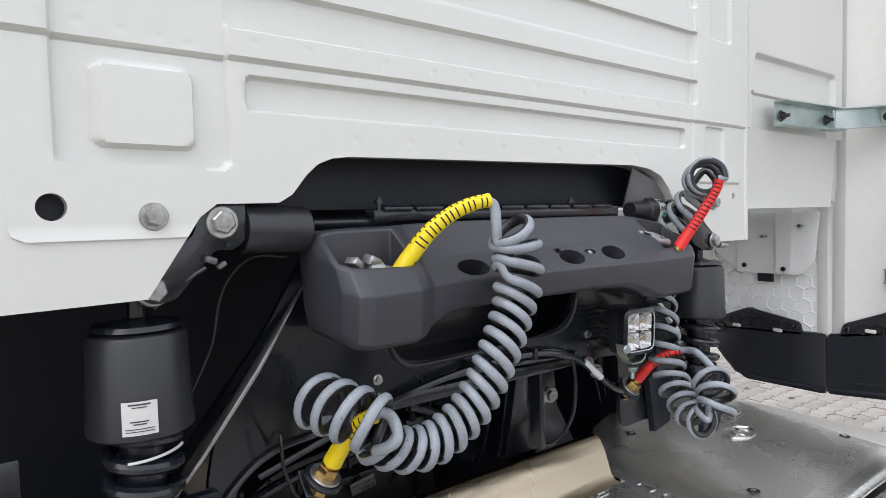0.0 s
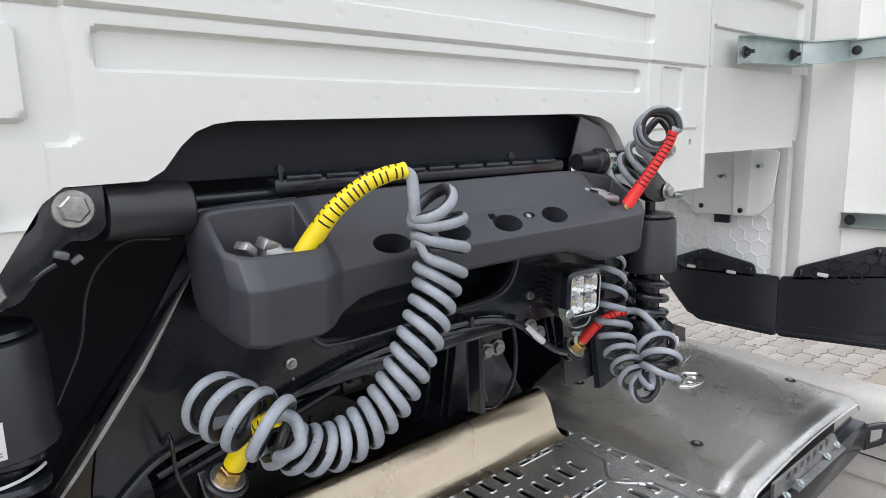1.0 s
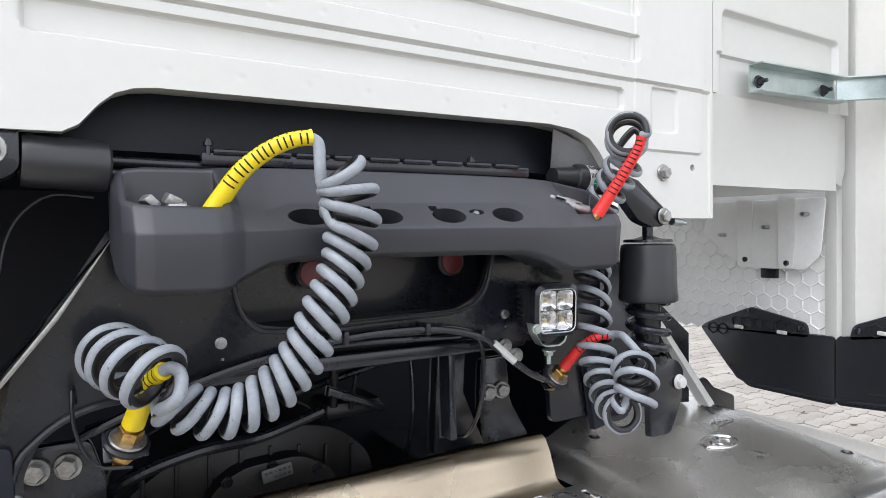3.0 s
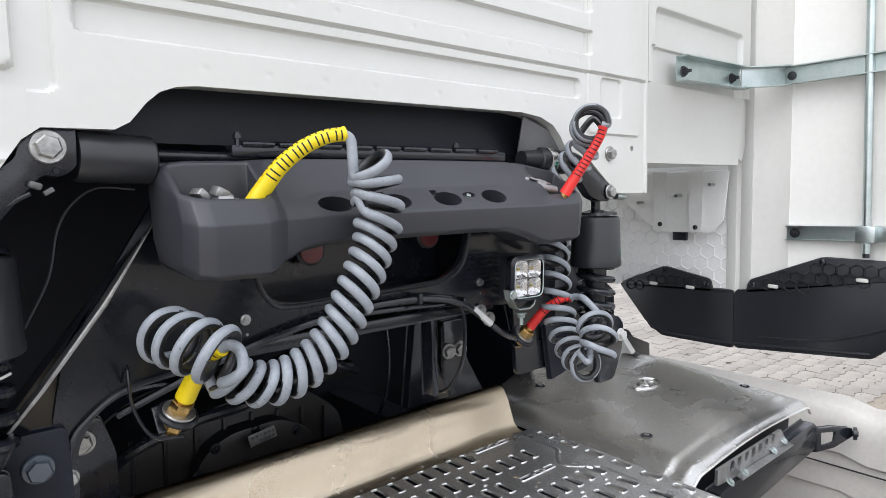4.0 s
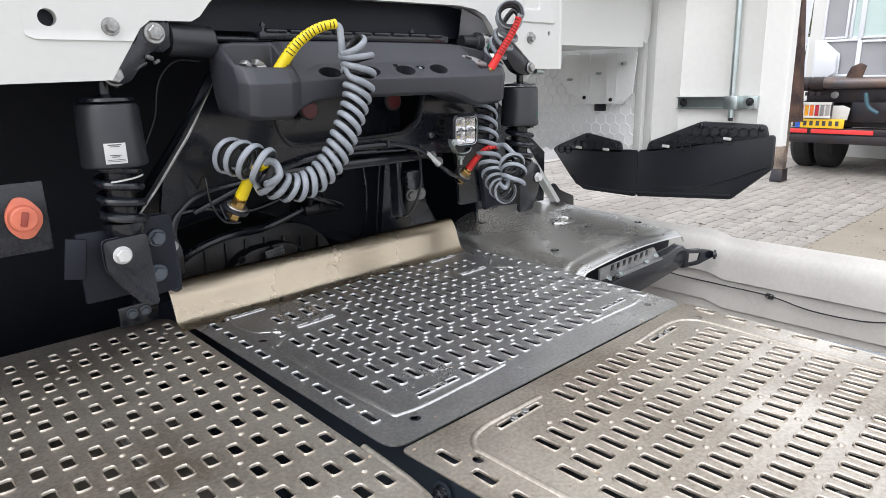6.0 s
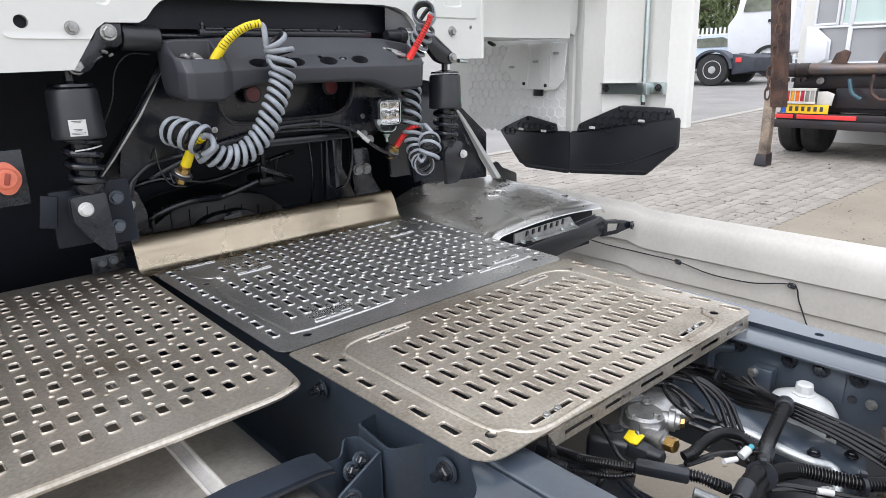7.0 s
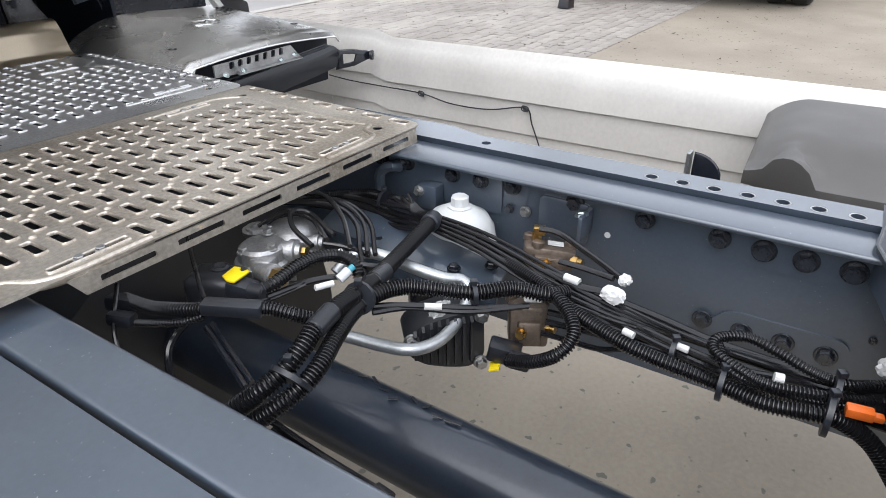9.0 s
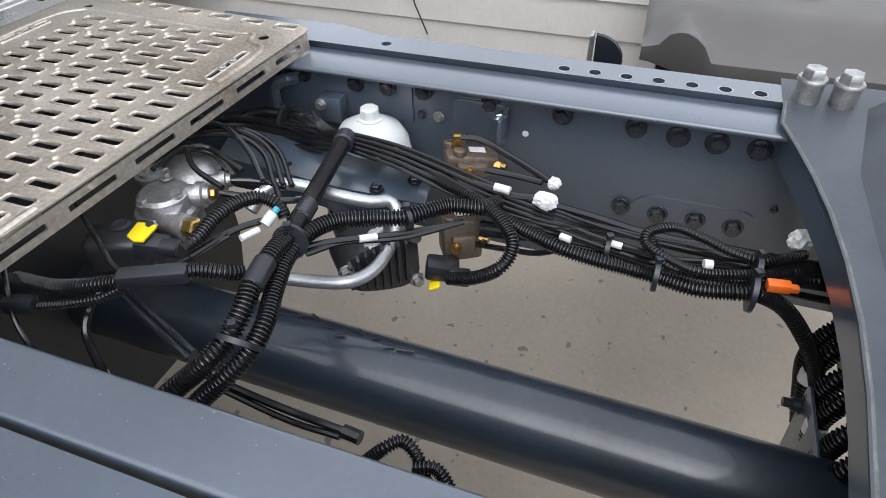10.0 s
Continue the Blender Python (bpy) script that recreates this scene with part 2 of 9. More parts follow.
M_FAIRING = mat("white_fairing_paint", (0.76, 0.755, 0.725), 0.4, 0, 0.03, 3, 0.02, 60, 0.06)
M_DECK = speckle(mat("stainless_tread_plate", (0.72, 0.72, 0.715), 0.30, 0.90, 0.14, 4.0, 0.06, 160, 0.12, tint=(0.36, 0.355, 0.35)), (0.55, 0.52, 0.47), 520, 0.675)
M_DECK = speckle(M_DECK, (0.36, 0.28, 0.19), 75, 0.735, 0.6)
M_DECK_DUSTY = speckle(mat("dusty_tread_plate", (0.66, 0.61, 0.54), 0.37, 0.84, 0.14, 4.5, 0.06, 160, 0.12, tint=(0.27, 0.23, 0.18)), (0.46, 0.40, 0.33), 480, 0.672)
M_DECK_DUSTY = speckle(M_DECK_DUSTY, (0.36, 0.28, 0.19), 60, 0.725, 0.6)
M_CHASSIS = speckle(mat("blue_grey_chassis_paint", (0.047, 0.060, 0.079), 0.38, 0.0, 0.18, 5, 0.02, 140, 0.12, coat=1.0, spec=0.6, tint=(0.038, 0.047, 0.062)), (0.24, 0.25, 0.26), 300, 0.745, 0.6)
M_CHASSIS.node_tree.nodes["Principled BSDF"].inputs["Coat Roughness"].default_value = 0.22
M_SHAFT = mat("blue_grey_shaft_paint", (0.018, 0.025, 0.038), 0.36, 0.0, 0.2, 9, 0.05, 140, 0.14, coat=0.45)
M_CHASSIS.node_tree.nodes["Principled BSDF"].inputs["Coat IOR"].default_value = 1.6
M_CHASSIS.node_tree.nodes["Principled BSDF"].inputs["Coat Tint"].default_value = (0.93, 0.965, 1.0, 1)
M_BOLT = mat("dark_painted_bolt", (0.022, 0.025, 0.032), 0.24, 0, 0.2, 30, 0.05, 240, 0.1, coat=0.6)
M_TANK = speckle(mat("dusty_aluminium_tank", (0.44, 0.42, 0.385), 0.46, 0.9, 0.16, 9, 0.1, 120, 0.12, tint=(0.30, 0.28, 0.25)), (0.50, 0.48, 0.45), 360, 0.70)
M_COVER = mat("grey_brown_plastic", (0.085, 0.080, 0.075), 0.5, 0, 0.1, 7, 0.25, 800, 0.06)
M_BOTTLE = mat("white_bottle", (0.56, 0.575, 0.575), 0.38, 0, 0.05, 12, 0.02, 100)
M_LABEL = mat("white_label", (0.60, 0.60, 0.59), 0.55, 0, 0.05, 30)
M_INK = mat("dark_print", (0.06, 0.06, 0.06), 0.6)
M_BRONZE = mat("cast_bronze", (0.165, 0.128, 0.10), 0.48, 0.6, 0.2, 25, 0.3, 200)
M_CAST = mat("cast_aluminium", (0.42, 0.42, 0.42), 0.45, 0.9, 0.2, 20, 0.35, 260)
M_ORANGE = mat("orange_connector", (0.85, 0.17, 0.02), 0.4, 0, 0.06, 40)
# casting colour darkened to carry the shadow under the cab
M_CAVITY = mat("shadowed_casting_black", (0.011, 0.0115, 0.014), 0.42, 0, 0.3, 12, 0.3, 90, 0.12)
M_DULL = mat("dull_grey_plate", (0.16, 0.165, 0.165), 0.5, 0.4, 0.2, 40)
M_WORN = mat("worn_grey_crossmember_paint", (0.040, 0.047, 0.058), 0.50, 0.0, 0.2, 7, 0.08, 120, 0.12, tint=(0.028, 0.032, 0.04))
M_SALMON = mat("salmon_plastic", (0.72, 0.20, 0.12), 0.4, 0, 0.08, 40)

# ---- ground ----
SLOPE = math.atan(0.03)          # the yard rises gently away from the vehicle's side


def gz(x):
    return 0.03 * x


M_CONCRETE = speckle(mat("worn_concrete", (0.275, 0.240, 0.190), 0.8, 0, 0.14, 1.6, 0.25, 70, 0.1, tint=(0.225, 0.195, 0.155)), (0.12, 0.115, 0.095), 30, 0.685, 0.8)
M_PAVER = mat("grey_paver", (0.325, 0.300, 0.268), 0.85, 0, 0.15, 3, 0.3, 90, 0.08, tint=(0.235, 0.213, 0.188))
M_JOINT = mat("dark_joint_sand", (0.22, 0.20, 0.175), 0.95, 0, 0.2, 6)

bm = bmesh.new()
bm.faces.new([bm.verts.new((x, y, gz(x))) for x, y in ((-400, -400), (400, -400), (400, 400), (-400, 400))])
ground = single("ground", bm, M_CONCRETE, "worn tan concrete yard with dark spots", "ground", kind="structure")

# ---- cab ----
def smooth01(t):
    t = max(0.0, min(1.0, t))
    return t * t * (3 - 2 * t)


def stamp(x, z, x0, x1, z0, z1, r, w):
    """0 outside a rounded rectangle, 1 inside, with a ramp of width w at its edge."""
    cx, cz, hx, hz = (x0 + x1) / 2, (z0 + z1) / 2, (x1 - x0) / 2, (z1 - z0) / 2
    qx, qz = abs(x - cx) - hx + r, abs(z - cz) - hz + r
    d = math.hypot(max(qx, 0), max(qz, 0)) + min(max(qx, qz), 0) - r
    return smooth01(0.5 - d / (0.5 * w))


# x0, x1, z0, z1, corner, ramp, depth (positive: away from the viewer)
STAMPS = [
    (-0.620, -0.462, 1.602, 1.80, 0.012, 0.010, 0.008),
    (-0.586, -0.497, 1.622, 1.700, 0.010, 0.009, -0.009),
    (-0.442, 0.405, 1.666, 1.702, 0.009, 0.007, 0.009),
    (0.472, 0.538, 1.636, 1.711, 0.007, 0.007, 0.005),
    (0.428, 0.610, 1.602, 2.60, 0.010, 0.008, -0.004),
    (-0.462, 0.436, 1.750, 1.794, 0.007, 0.007, 0.0085),
    (-0.90, 0.436, 1.828, 1.885, 0.007, 0.007, 0.0085),
    (0.490, 0.563, 1.882, 2.30, 0.008, 0.008, 0.006),
    (-0.90, 0.436, 1.930, 1.985, 0.007, 0.007, 0.0085),
    (-0.72, 0.440, 2.04, 2.10, 0.008, 0.008, 0.007),
    (0.676, 1.093, 1.50, 1.880, 0.010, 0.020, 0.012),
    (0.655, 1.10, 1.50, 1.800, 0.006, 0.009, 0.006),
]
SPOTS = [(-0.597, 1.735), (-0.56, 1.733), (-0.528, 1.731), (-0.50, 1.728), (-0.434, 1.737), (-0.37, 1.738), (-0.268, 1.737), (-0.194, 1.735),
         (-0.13, 1.736), (0.0, 1.737), (0.105, 1.738), (0.205, 1.738), (0.31, 1.738), (0.40, 1.738), (-0.60, 1.585),
         (-0.31, 1.642), (-0.23, 1.643), (-0.15, 1.644), (-0.07, 1.644), (0.05, 1.645), (0.15, 1.645), (0.25, 1.646), (-0.60, 1.54), (0.615, 1.735), (0.61, 1.70)]


def wall_y(x, z):
    y = sum(d * stamp(x, z, a, b, c, e, r, w) for a, b, c, e, r, w, d in STAMPS)
    y += 0.0035 * smooth01((1.7185 - z) / 0.003) * (1 if x < 0.632 else 0)
    if x < 0.632:
        y += 0.006 * max(0.0, 1 - abs(z - 1.7175) / 0.0024)
    for sx, sz in SPOTS:
        d = math.hypot(x - sx, z - sz)
        if d < 0.0055:
            y += 0.0012 * (1 - d / 0.0055)
    return y


def wall_grid(x0, x1, z0, z1, back):
    """A closed slab whose near side carries the stamped relief."""
    bm = bmesh.new()
    nx, nz = int((x1 - x0) / 0.0035), int((z1 - z0) / 0.0022)
    g = [[bm.verts.new((x0 + (x1 - x0) * i / nx, wall_y(x0 + (x1 - x0) * i / nx, z0 + (z1 - z0) * k / nz), z0 + (z1 - z0) * k / nz)) for k in range(nz + 1)] for i in range(nx + 1)]
    for i in range(nx):
        for k in range(nz):
            bm.faces.new((g[i][k], g[i + 1][k], g[i + 1][k + 1], g[i][k + 1]))
    rim = [g[i][0] for i in range(nx + 1)] + [g[nx][k] for k in range(1, nz + 1)] + [g[i][nz] for i in range(nx - 1, -1, -1)] + [g[0][k] for k in range(nz - 1, 0, -1)]
    far = [bm.verts.new((v.co.x, back, v.co.z)) for v in rim]
    n = len(rim)
    for i in range(n):
        bm.faces.new((rim[i], rim[(i + 1) % n], far[(i + 1) % n], far[i]))
    bm.faces.new(far)
    return bm


cab = thing("truck_cab", (0, 0.3, 1.47), "white painted lorry cab rear with stamped panels", "truck cab")
NOTCH = [(-0.548, 1.30), (-0.548, 1.474), (-0.495, 1.553), (-0.478, 1.566), (-0.410, 1.567), (-0.394, 1.576), (-0.376, 1.598), (-0.361, 1.611), (-0.343, 1.618), (-0.32, 1.621),
         (0.24, 1.629), (0.29, 1.624), (0.325, 1.612), (0.347, 1.592), (0.365, 1.568), (0.44, 1.548), (0.512, 1.497), (0.522, 1.484), (0.522, 1.30)]


def slab(outline, y0, y1):
    b = bmesh.new()
    prism(b, [(x, y0, z) for x, z in outline], (0, y1 - y0, 0))
    return b


w = wall_grid(-0.80, 0.64, 1.30, 2.12, 0.022)
bores = bmesh.new()
for x, z, r in ((-0.625, 1.564, 0.0125), (0.585, 1.577, 0.006)):
    cyl(bores, (x, -0.05, z), (x, 0.1, z), r, 20)
w = carve(w, [slab(NOTCH, -0.05, 0.1), slab([(-0.9, 1.20), (-0.545, 1.20), (-0.545, 1.4735), (-0.9, 1.466)], -0.05, 0.1),
              slab([(0.515, 1.20), (0.9, 1.20), (0.9, 1.484), (0.515, 1.484)], -0.05, 0.1), bores])
part("rear_panel", w, M_WHITE, cab)
w = wall_grid(0.642, 1.14, 1.722, 2.12, 0.022)
part("corner_panel", w, M_WHITE, cab)

# lower left overlay sheet with the fold line
bm = bmesh.new()
rows = []
for i in range(15):
    z = 1.533 + 0.072 * i / 14
    rows.append([V(max(x, -0.658 + 0.012 * (1 - math.sqrt(max(0.0, 1 - ((1.545 - z) / 0.012) ** 2))) if z < 1.545 else x), 0.0031 - 0.0026 * max(0.0, min(1.0, (1.543 - z) / 0.008)), z) for x in (-0.658, -0.65, -0.64, -0.62, -0.60, -0.57, -0.54, min(-0.488, -0.509 + 0.66 * (z - 1.533)))])
sheet(bm, rows, (0, 0.004, 0))
hole = bmesh.new()
cyl(hole, (-0.625, -0.05, 1.564), (-0.625, 0.1, 1.564), 0.0125, 24)
bm = carve(bm, [hole])
part("overlay_sheet", bm, M_WHITE, cab)
# black disc stands for the shade inside the hole
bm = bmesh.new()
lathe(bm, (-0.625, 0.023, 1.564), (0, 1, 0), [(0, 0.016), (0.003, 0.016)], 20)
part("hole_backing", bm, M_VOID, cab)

# plain upper wall, roofward part, side walls and floor of the cab
bm = bmesh.new()
box(bm, (-1.22, 0.0, 2.12), (1.14, 0.03, 3.55))
box(bm, (-1.22, 0.0, 1.47), (-0.80, 0.022, 2.12))
box(bm, (-1.25, 0.03, 1.45), (-1.22, 2.0, 3.55))
box(bm, (1.14, 0.03, 1.60), (1.17, 2.0, 3.55))
box(bm, (-1.22, 0.03, 3.52), (1.14, 2.0, 3.55))
part("cab_shell", bm, M_WHITE, cab)

# flange round the opening in the lower edge
bm = bmesh.new()
edge = NOTCH[4:15]
for (xa, za), (xb, zb) in zip(edge, edge[1:]):
    vs = [bm.verts.new(p) for p in ((xa, 0.004, za), (xb, 0.004, zb), (xb, 0.055, zb + 0.004), (xa, 0.055, za + 0.004), (xa, 0.004, za + 0.002), (xb, 0.004, zb + 0.002), (xb, 0.055, zb + 0.006), (xa, 0.055, za + 0.006))]
    for q in ((0, 1, 2, 3), (4, 7, 6, 5), (0, 4, 5, 1), (3, 2, 6, 7)):
        bm.faces.new([vs[i] for i in q])
part("opening_flange", bm, M_WHITE, cab)
# rear wall and floor behind the opening, near-black to hold its shade
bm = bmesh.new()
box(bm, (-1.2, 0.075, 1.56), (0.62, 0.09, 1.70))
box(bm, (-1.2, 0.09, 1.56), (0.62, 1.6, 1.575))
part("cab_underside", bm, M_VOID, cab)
bm = bmesh.new()
prism(bm, [(0.262, 0.02, 1.626), (0.345, 0.02, 1.60), (0.385, 0.02, 1.54), (0.33, 0.06, 1.50), (0.29, 0.06, 1.56)], (0.004, 0.006, 0.0))
box(bm, (0.325, 0.035, 1.565), (0.375, 0.05, 1.595), 0.004)
part("opening_gusset", bm, mat("grey_gusset_paint", (0.20, 0.205, 0.215), 0.45), cab)

# recessed shelf at the cab's corner
bm = bmesh.new()
N = 10
rows = []
for i in range(N + 1):
    t = i / N
    rows.append([bm.verts.new((x, 0.006 + 0.022 * math.sin(min(t, 0.9) * 1.7) * (1 if x < 1.02 else 0.5), 1.722 - 0.172 * t)) for x in (0.636, 0.75, 0.85, 0.95, 1.02, 1.07, 1.12)])
for a, b in zip(rows, rows[1:]):
    for i in range(6):
        bm.faces.new((a[i], a[i + 1], b[i + 1], b[i]))
rows2 = [rows[-1], [bm.verts.new((v.co.x + 0.02, 0.30, 1.553)) for v in rows[-1]], [bm.verts.new((v.co.x + 0.02, 0.62, 1.56)) for v in rows[-1]]]
for a, b in zip(rows2, rows2[1:]):
    for i in range(6):
        bm.faces.new((a[i], a[i + 1], b[i + 1], b[i]))
part("corner_recess", bm, M_WHITE, cab, angle=50)
bm = bmesh.new()
prism(bm, [(1.075, 0.022, 1.722), (1.075, 0.022, 1.60), (1.112, 0.022, 1.575), (1.155, 0.022, 1.56), (1.172, 0.022, 1.60), (1.172, 0.022, 1.722)], (0, 0.010, 0), 0.002)
part("corner_post", bm, M_WHITE, cab)
# grommet
bm = bmesh.new()
obox(bm, (0.93, 0.235, 1.538), (0.03, 0.03, 0.012), (30, 0, 20), 0.006)
part("grommet", bm, M_RUBBER, cab)

# inner wing liner with honeycomb ribs
bm = bmesh.new()
box(bm, (1.20, 0.05, 1.19), (1.206, 0.75, 1.56))
hx = 0.0235
for row in range(-2, 14):
    for col in range(0, 14):
        cy = 0.075 + col * hx * 1.732 + (row % 2) * hx * 0.866
        cz = 1.20 + row * hx * 1.5
        if not (0.06 < cy < 0.62 and 1.195 < cz < 1.53):
            continue
        o = [(cy + hx * 1.0 * math.sin(math.pi * k / 3), cz + hx * 1.0 * math.cos(math.pi * k / 3)) for k in range(6)]
        q = [(cy + hx * 0.88 * math.sin(math.pi * k / 3), cz + hx * 0.88 * math.cos(math.pi * k / 3)) for k in range(6)]
        vo = [bm.verts.new((1.1962, y, z)) for y, z in o]
        vm = [bm.verts.new((1.1990, y, z)) for y, z in q]
        for k in range(6):
            bm.faces.new((vo[k], vo[(k + 1) % 6], vm[(k + 1) % 6], vm[k]))
        bm.faces.new(vm)
liner = tagged(part("wing_liner", bm, M_LINER, cab, "white moulded liner with honeycomb relief", 20))
# stiffening plate with two channels
bm = bmesh.new()
out = rounded([(0.36, 1.54), (0.40, 1.46), (0.33, 1.40), (0.275, 1.362), (0.11, 1.362), (0.075, 1.40), (0.062, 1.54)], 0.012)
prism(bm, [(1.165, y, z) for y, z in out], (0.006, 0, 0), 0.002)
for y in (0.262, 0.150):
    prism(bm, [(1.163, y + a, z) for a, z in ((0.020, 1.54), (0.016, 1.37), (-0.014, 1.37), (-0.018, 1.54))], (-0.012, 0, 0), 0.004)
plate = part("stiffener_plate", bm, M_LINER, cab)
bm = bmesh.new()
for y, z in ((0.261, 1.385), (0.150, 1.378)):
    lathe(bm, (1.151, y, z), (-1, 0, 0), [(0, 0.007), (0.003, 0.007), (0.005, 0.004)], 14)
pieces("screw", bm, M_BLACK, plate, "black screw head")
bm = bmesh.new()
for y, z in ((0.33, 1.45), (0.205, 1.47), (0.105, 1.50)):
    cyl(bm, (1.165, y, z), (1.14, y, z), 0.005, 12)
pieces("stud", bm, M_ZINC, plate, "zinc stud")
bm = bmesh.new()
box(bm, (1.185, 0.195, 1.335), (1.198, 0.240, 1.365), 0.003)
part("black_stop", bm, M_RUBBER, cab)

# hexagon bolts on the rear panel
for x, z, r in ((-0.540, 1.554, 0.0095), (0.503, 1.564, 0.0105)):
    bm = bmesh.new()
    hexbolt(bm, (x, 0.003, z), (0, -1, 0), r, 0.012, 1.45)
    part("panel_bolt", bm, M_STEEL, cab, "grey hexagon bolt with flange")


# ---- side fairing with its struts and rubber flaps ----
fairing = thing("side_fairing", (1.2, -0.2, 1.2), "white side fairing panel behind the cab", "fairing")
bm = bmesh.new()
FZ = [1.19, 1.24, 1.6, 2.0, 2.5, 3.3]
cols = [(0.075, 1.20), (0.035, 1.196), (0.028, 1.199), (-0.082, 1.199), (-0.086, 1.1965), (-0.090, 1.199), (-0.335, 1.199), (-0.339, 1.1965), (-0.343, 1.199), (-0.405, 1.197), (-0.415, 1.203), (-0.417, 1.23)]
sheet(bm, [[V(x, y + (0.012 * (z - 1.6) if y < -0.3 else 0), z + (0.19 * (0.02 - y) if k == 0 and y < 0.02 else 0)) for y, x in cols] for k, z in enumerate(FZ)], (0.006, 0, 0))
part("fairing_skin", bm, M_FAIRING, fairing, angle=50)
bm = bmesh.new()
box(bm, (1.1935, 0.052, 1.19), (1.205, 0.078, 3.2), 0.0015)
box(bm, (1.1945, 0.010, 1.19), (1.199, 0.040, 3.2), 0.001)
part("hinge_profile", bm, M_WHITE, fairing)

strut = thing("fairing_strut", (1.17, -0.27, 1.33), "zinc-plated tube strut with angle brackets on the fairing", "strut")
bm = bmesh.new()
cyl(bm, (1.168, -0.272, 1.325), (1.168, -0.258, 2.3), 0.0095, 18)
part("tube", bm, M_ZINC, strut)
bm = bmesh.new()
cyl(bm, (1.168, -0.272, 1.315), (1.168, -0.272, 1.328), 0.0075, 14)
part("end_plug", bm, M_RUBBER, strut)


def channel(bm, p0, p1, side, height, flange, t=0.003):
    """A folded channel from p0 to p1: web of the given height, flanges towards side."""
    p0, p1, side = Vector(p0), Vector(p1), Vector(side).normalized()
    up = V(0, 0, 1)
    h = height / 2
    prism(bm, [p0 + up * z + side * a for a, z in ((0, -h), (flange, -h), (flange, t - h), (t, t - h), (t, h - t), (flange, h - t), (flange, h), (0, h))], p1 - p0)


bm = bmesh.new()
channel(bm, (1.197, -0.082, 1.368), (1.197, -0.30, 1.371), (-1, 0, 0), 0.038, 0.016)
box(bm, (1.176, -0.345, 1.352), (1.196, -0.288, 1.392), 0.003)
box(bm, (1.156, -0.292, 1.350), (1.182, -0.250, 1.392), 0.003)
pieces("lower_bracket", bm, M_ZINC, strut)
bm = bmesh.new()
channel(bm, (0.745, -0.006, 1.757), (1.06, -0.006, 1.766), (0, -1, 0), 0.056, 0.030)
channel(bm, (1.06, -0.012, 1.768), (1.170, -0.075, 1.775), (-0.5, -1, 0), 0.052, 0.022)
channel(bm, (1.178, -0.070, 1.775), (1.178, -0.42, 1.777), (-1, 0, 0), 0.046, 0.020)
pieces("upper_bracket", bm, M_ZINC, strut)
for p, wy in (((0.772, -0.009, 1.754), (0, -1, 0)), ((1.012, -0.009, 1.763), (0, -1, 0)), ((1.194, -0.102, 1.368), (-1, 0, 0)), ((1.176, -0.323, 1.374), (-1, 0, 0))):
    bm = bmesh.new()
    hexbolt(bm, p, wy, 0.0085, 0.010, 1.5)
    cyl(bm, p, Vector(p) + Vector(wy) * 0.019, 0.004, 10)
    part("bolt", bm, mat("dark_bolt", (0.05, 0.05, 0.055), 0.4, 0.6) if "dark_bolt" not in bpy.data.materials else bpy.data.materials["dark_bolt"], strut)
bm = bmesh.new()
lathe(bm, (1.175, -0.092, 1.774), (-1, 0, 0), [(0, 0.011), (0.003, 0.011), (0.004, 0.007)], 18)
part("grommet", bm, M_RUBBER, strut)

flap = thing("rubber_flap", (1.19, -0.1, 1.04), "black rubber side flap with honeycomb fixing tabs", "flap")
for outline in ([(0.425, 1.186), (0.0525, 1.201), (0.0525, 1.033), (0.275, 1.036), (0.33, 1.075)], [(0.0495, 1.201), (-0.402, 1.274), (-0.405, 1.172), (-0.285, 1.062), (0.048, 1.035)]):
    bm = bmesh.new()
    prism(bm, [(1.186, y, z) for y, z in rounded(outline, 0.012)], (0.010, 0, 0), 0.002)
    part("flap_sheet", bm, M_RUBBER, flap)
    bm = bmesh.new()
    lo = [(y, z) for y, z in outline if z < 1.17]
    lo.sort()
    tube(bm, spline([(1.188, y, z + 0.012) for y, z in lo], 0.02), 0.006, 8)
    part("edge_bead", bm, M_RUBBER, flap)
bm = bmesh.new()
tube(bm, spline([(1.188, -0.02, 1.075), (1.186, -0.20, 1.098), (1.186, -0.39, 1.175)], 0.02), 0.004, 8)
part("moulded_crease", bm, M_RUBBER, flap)
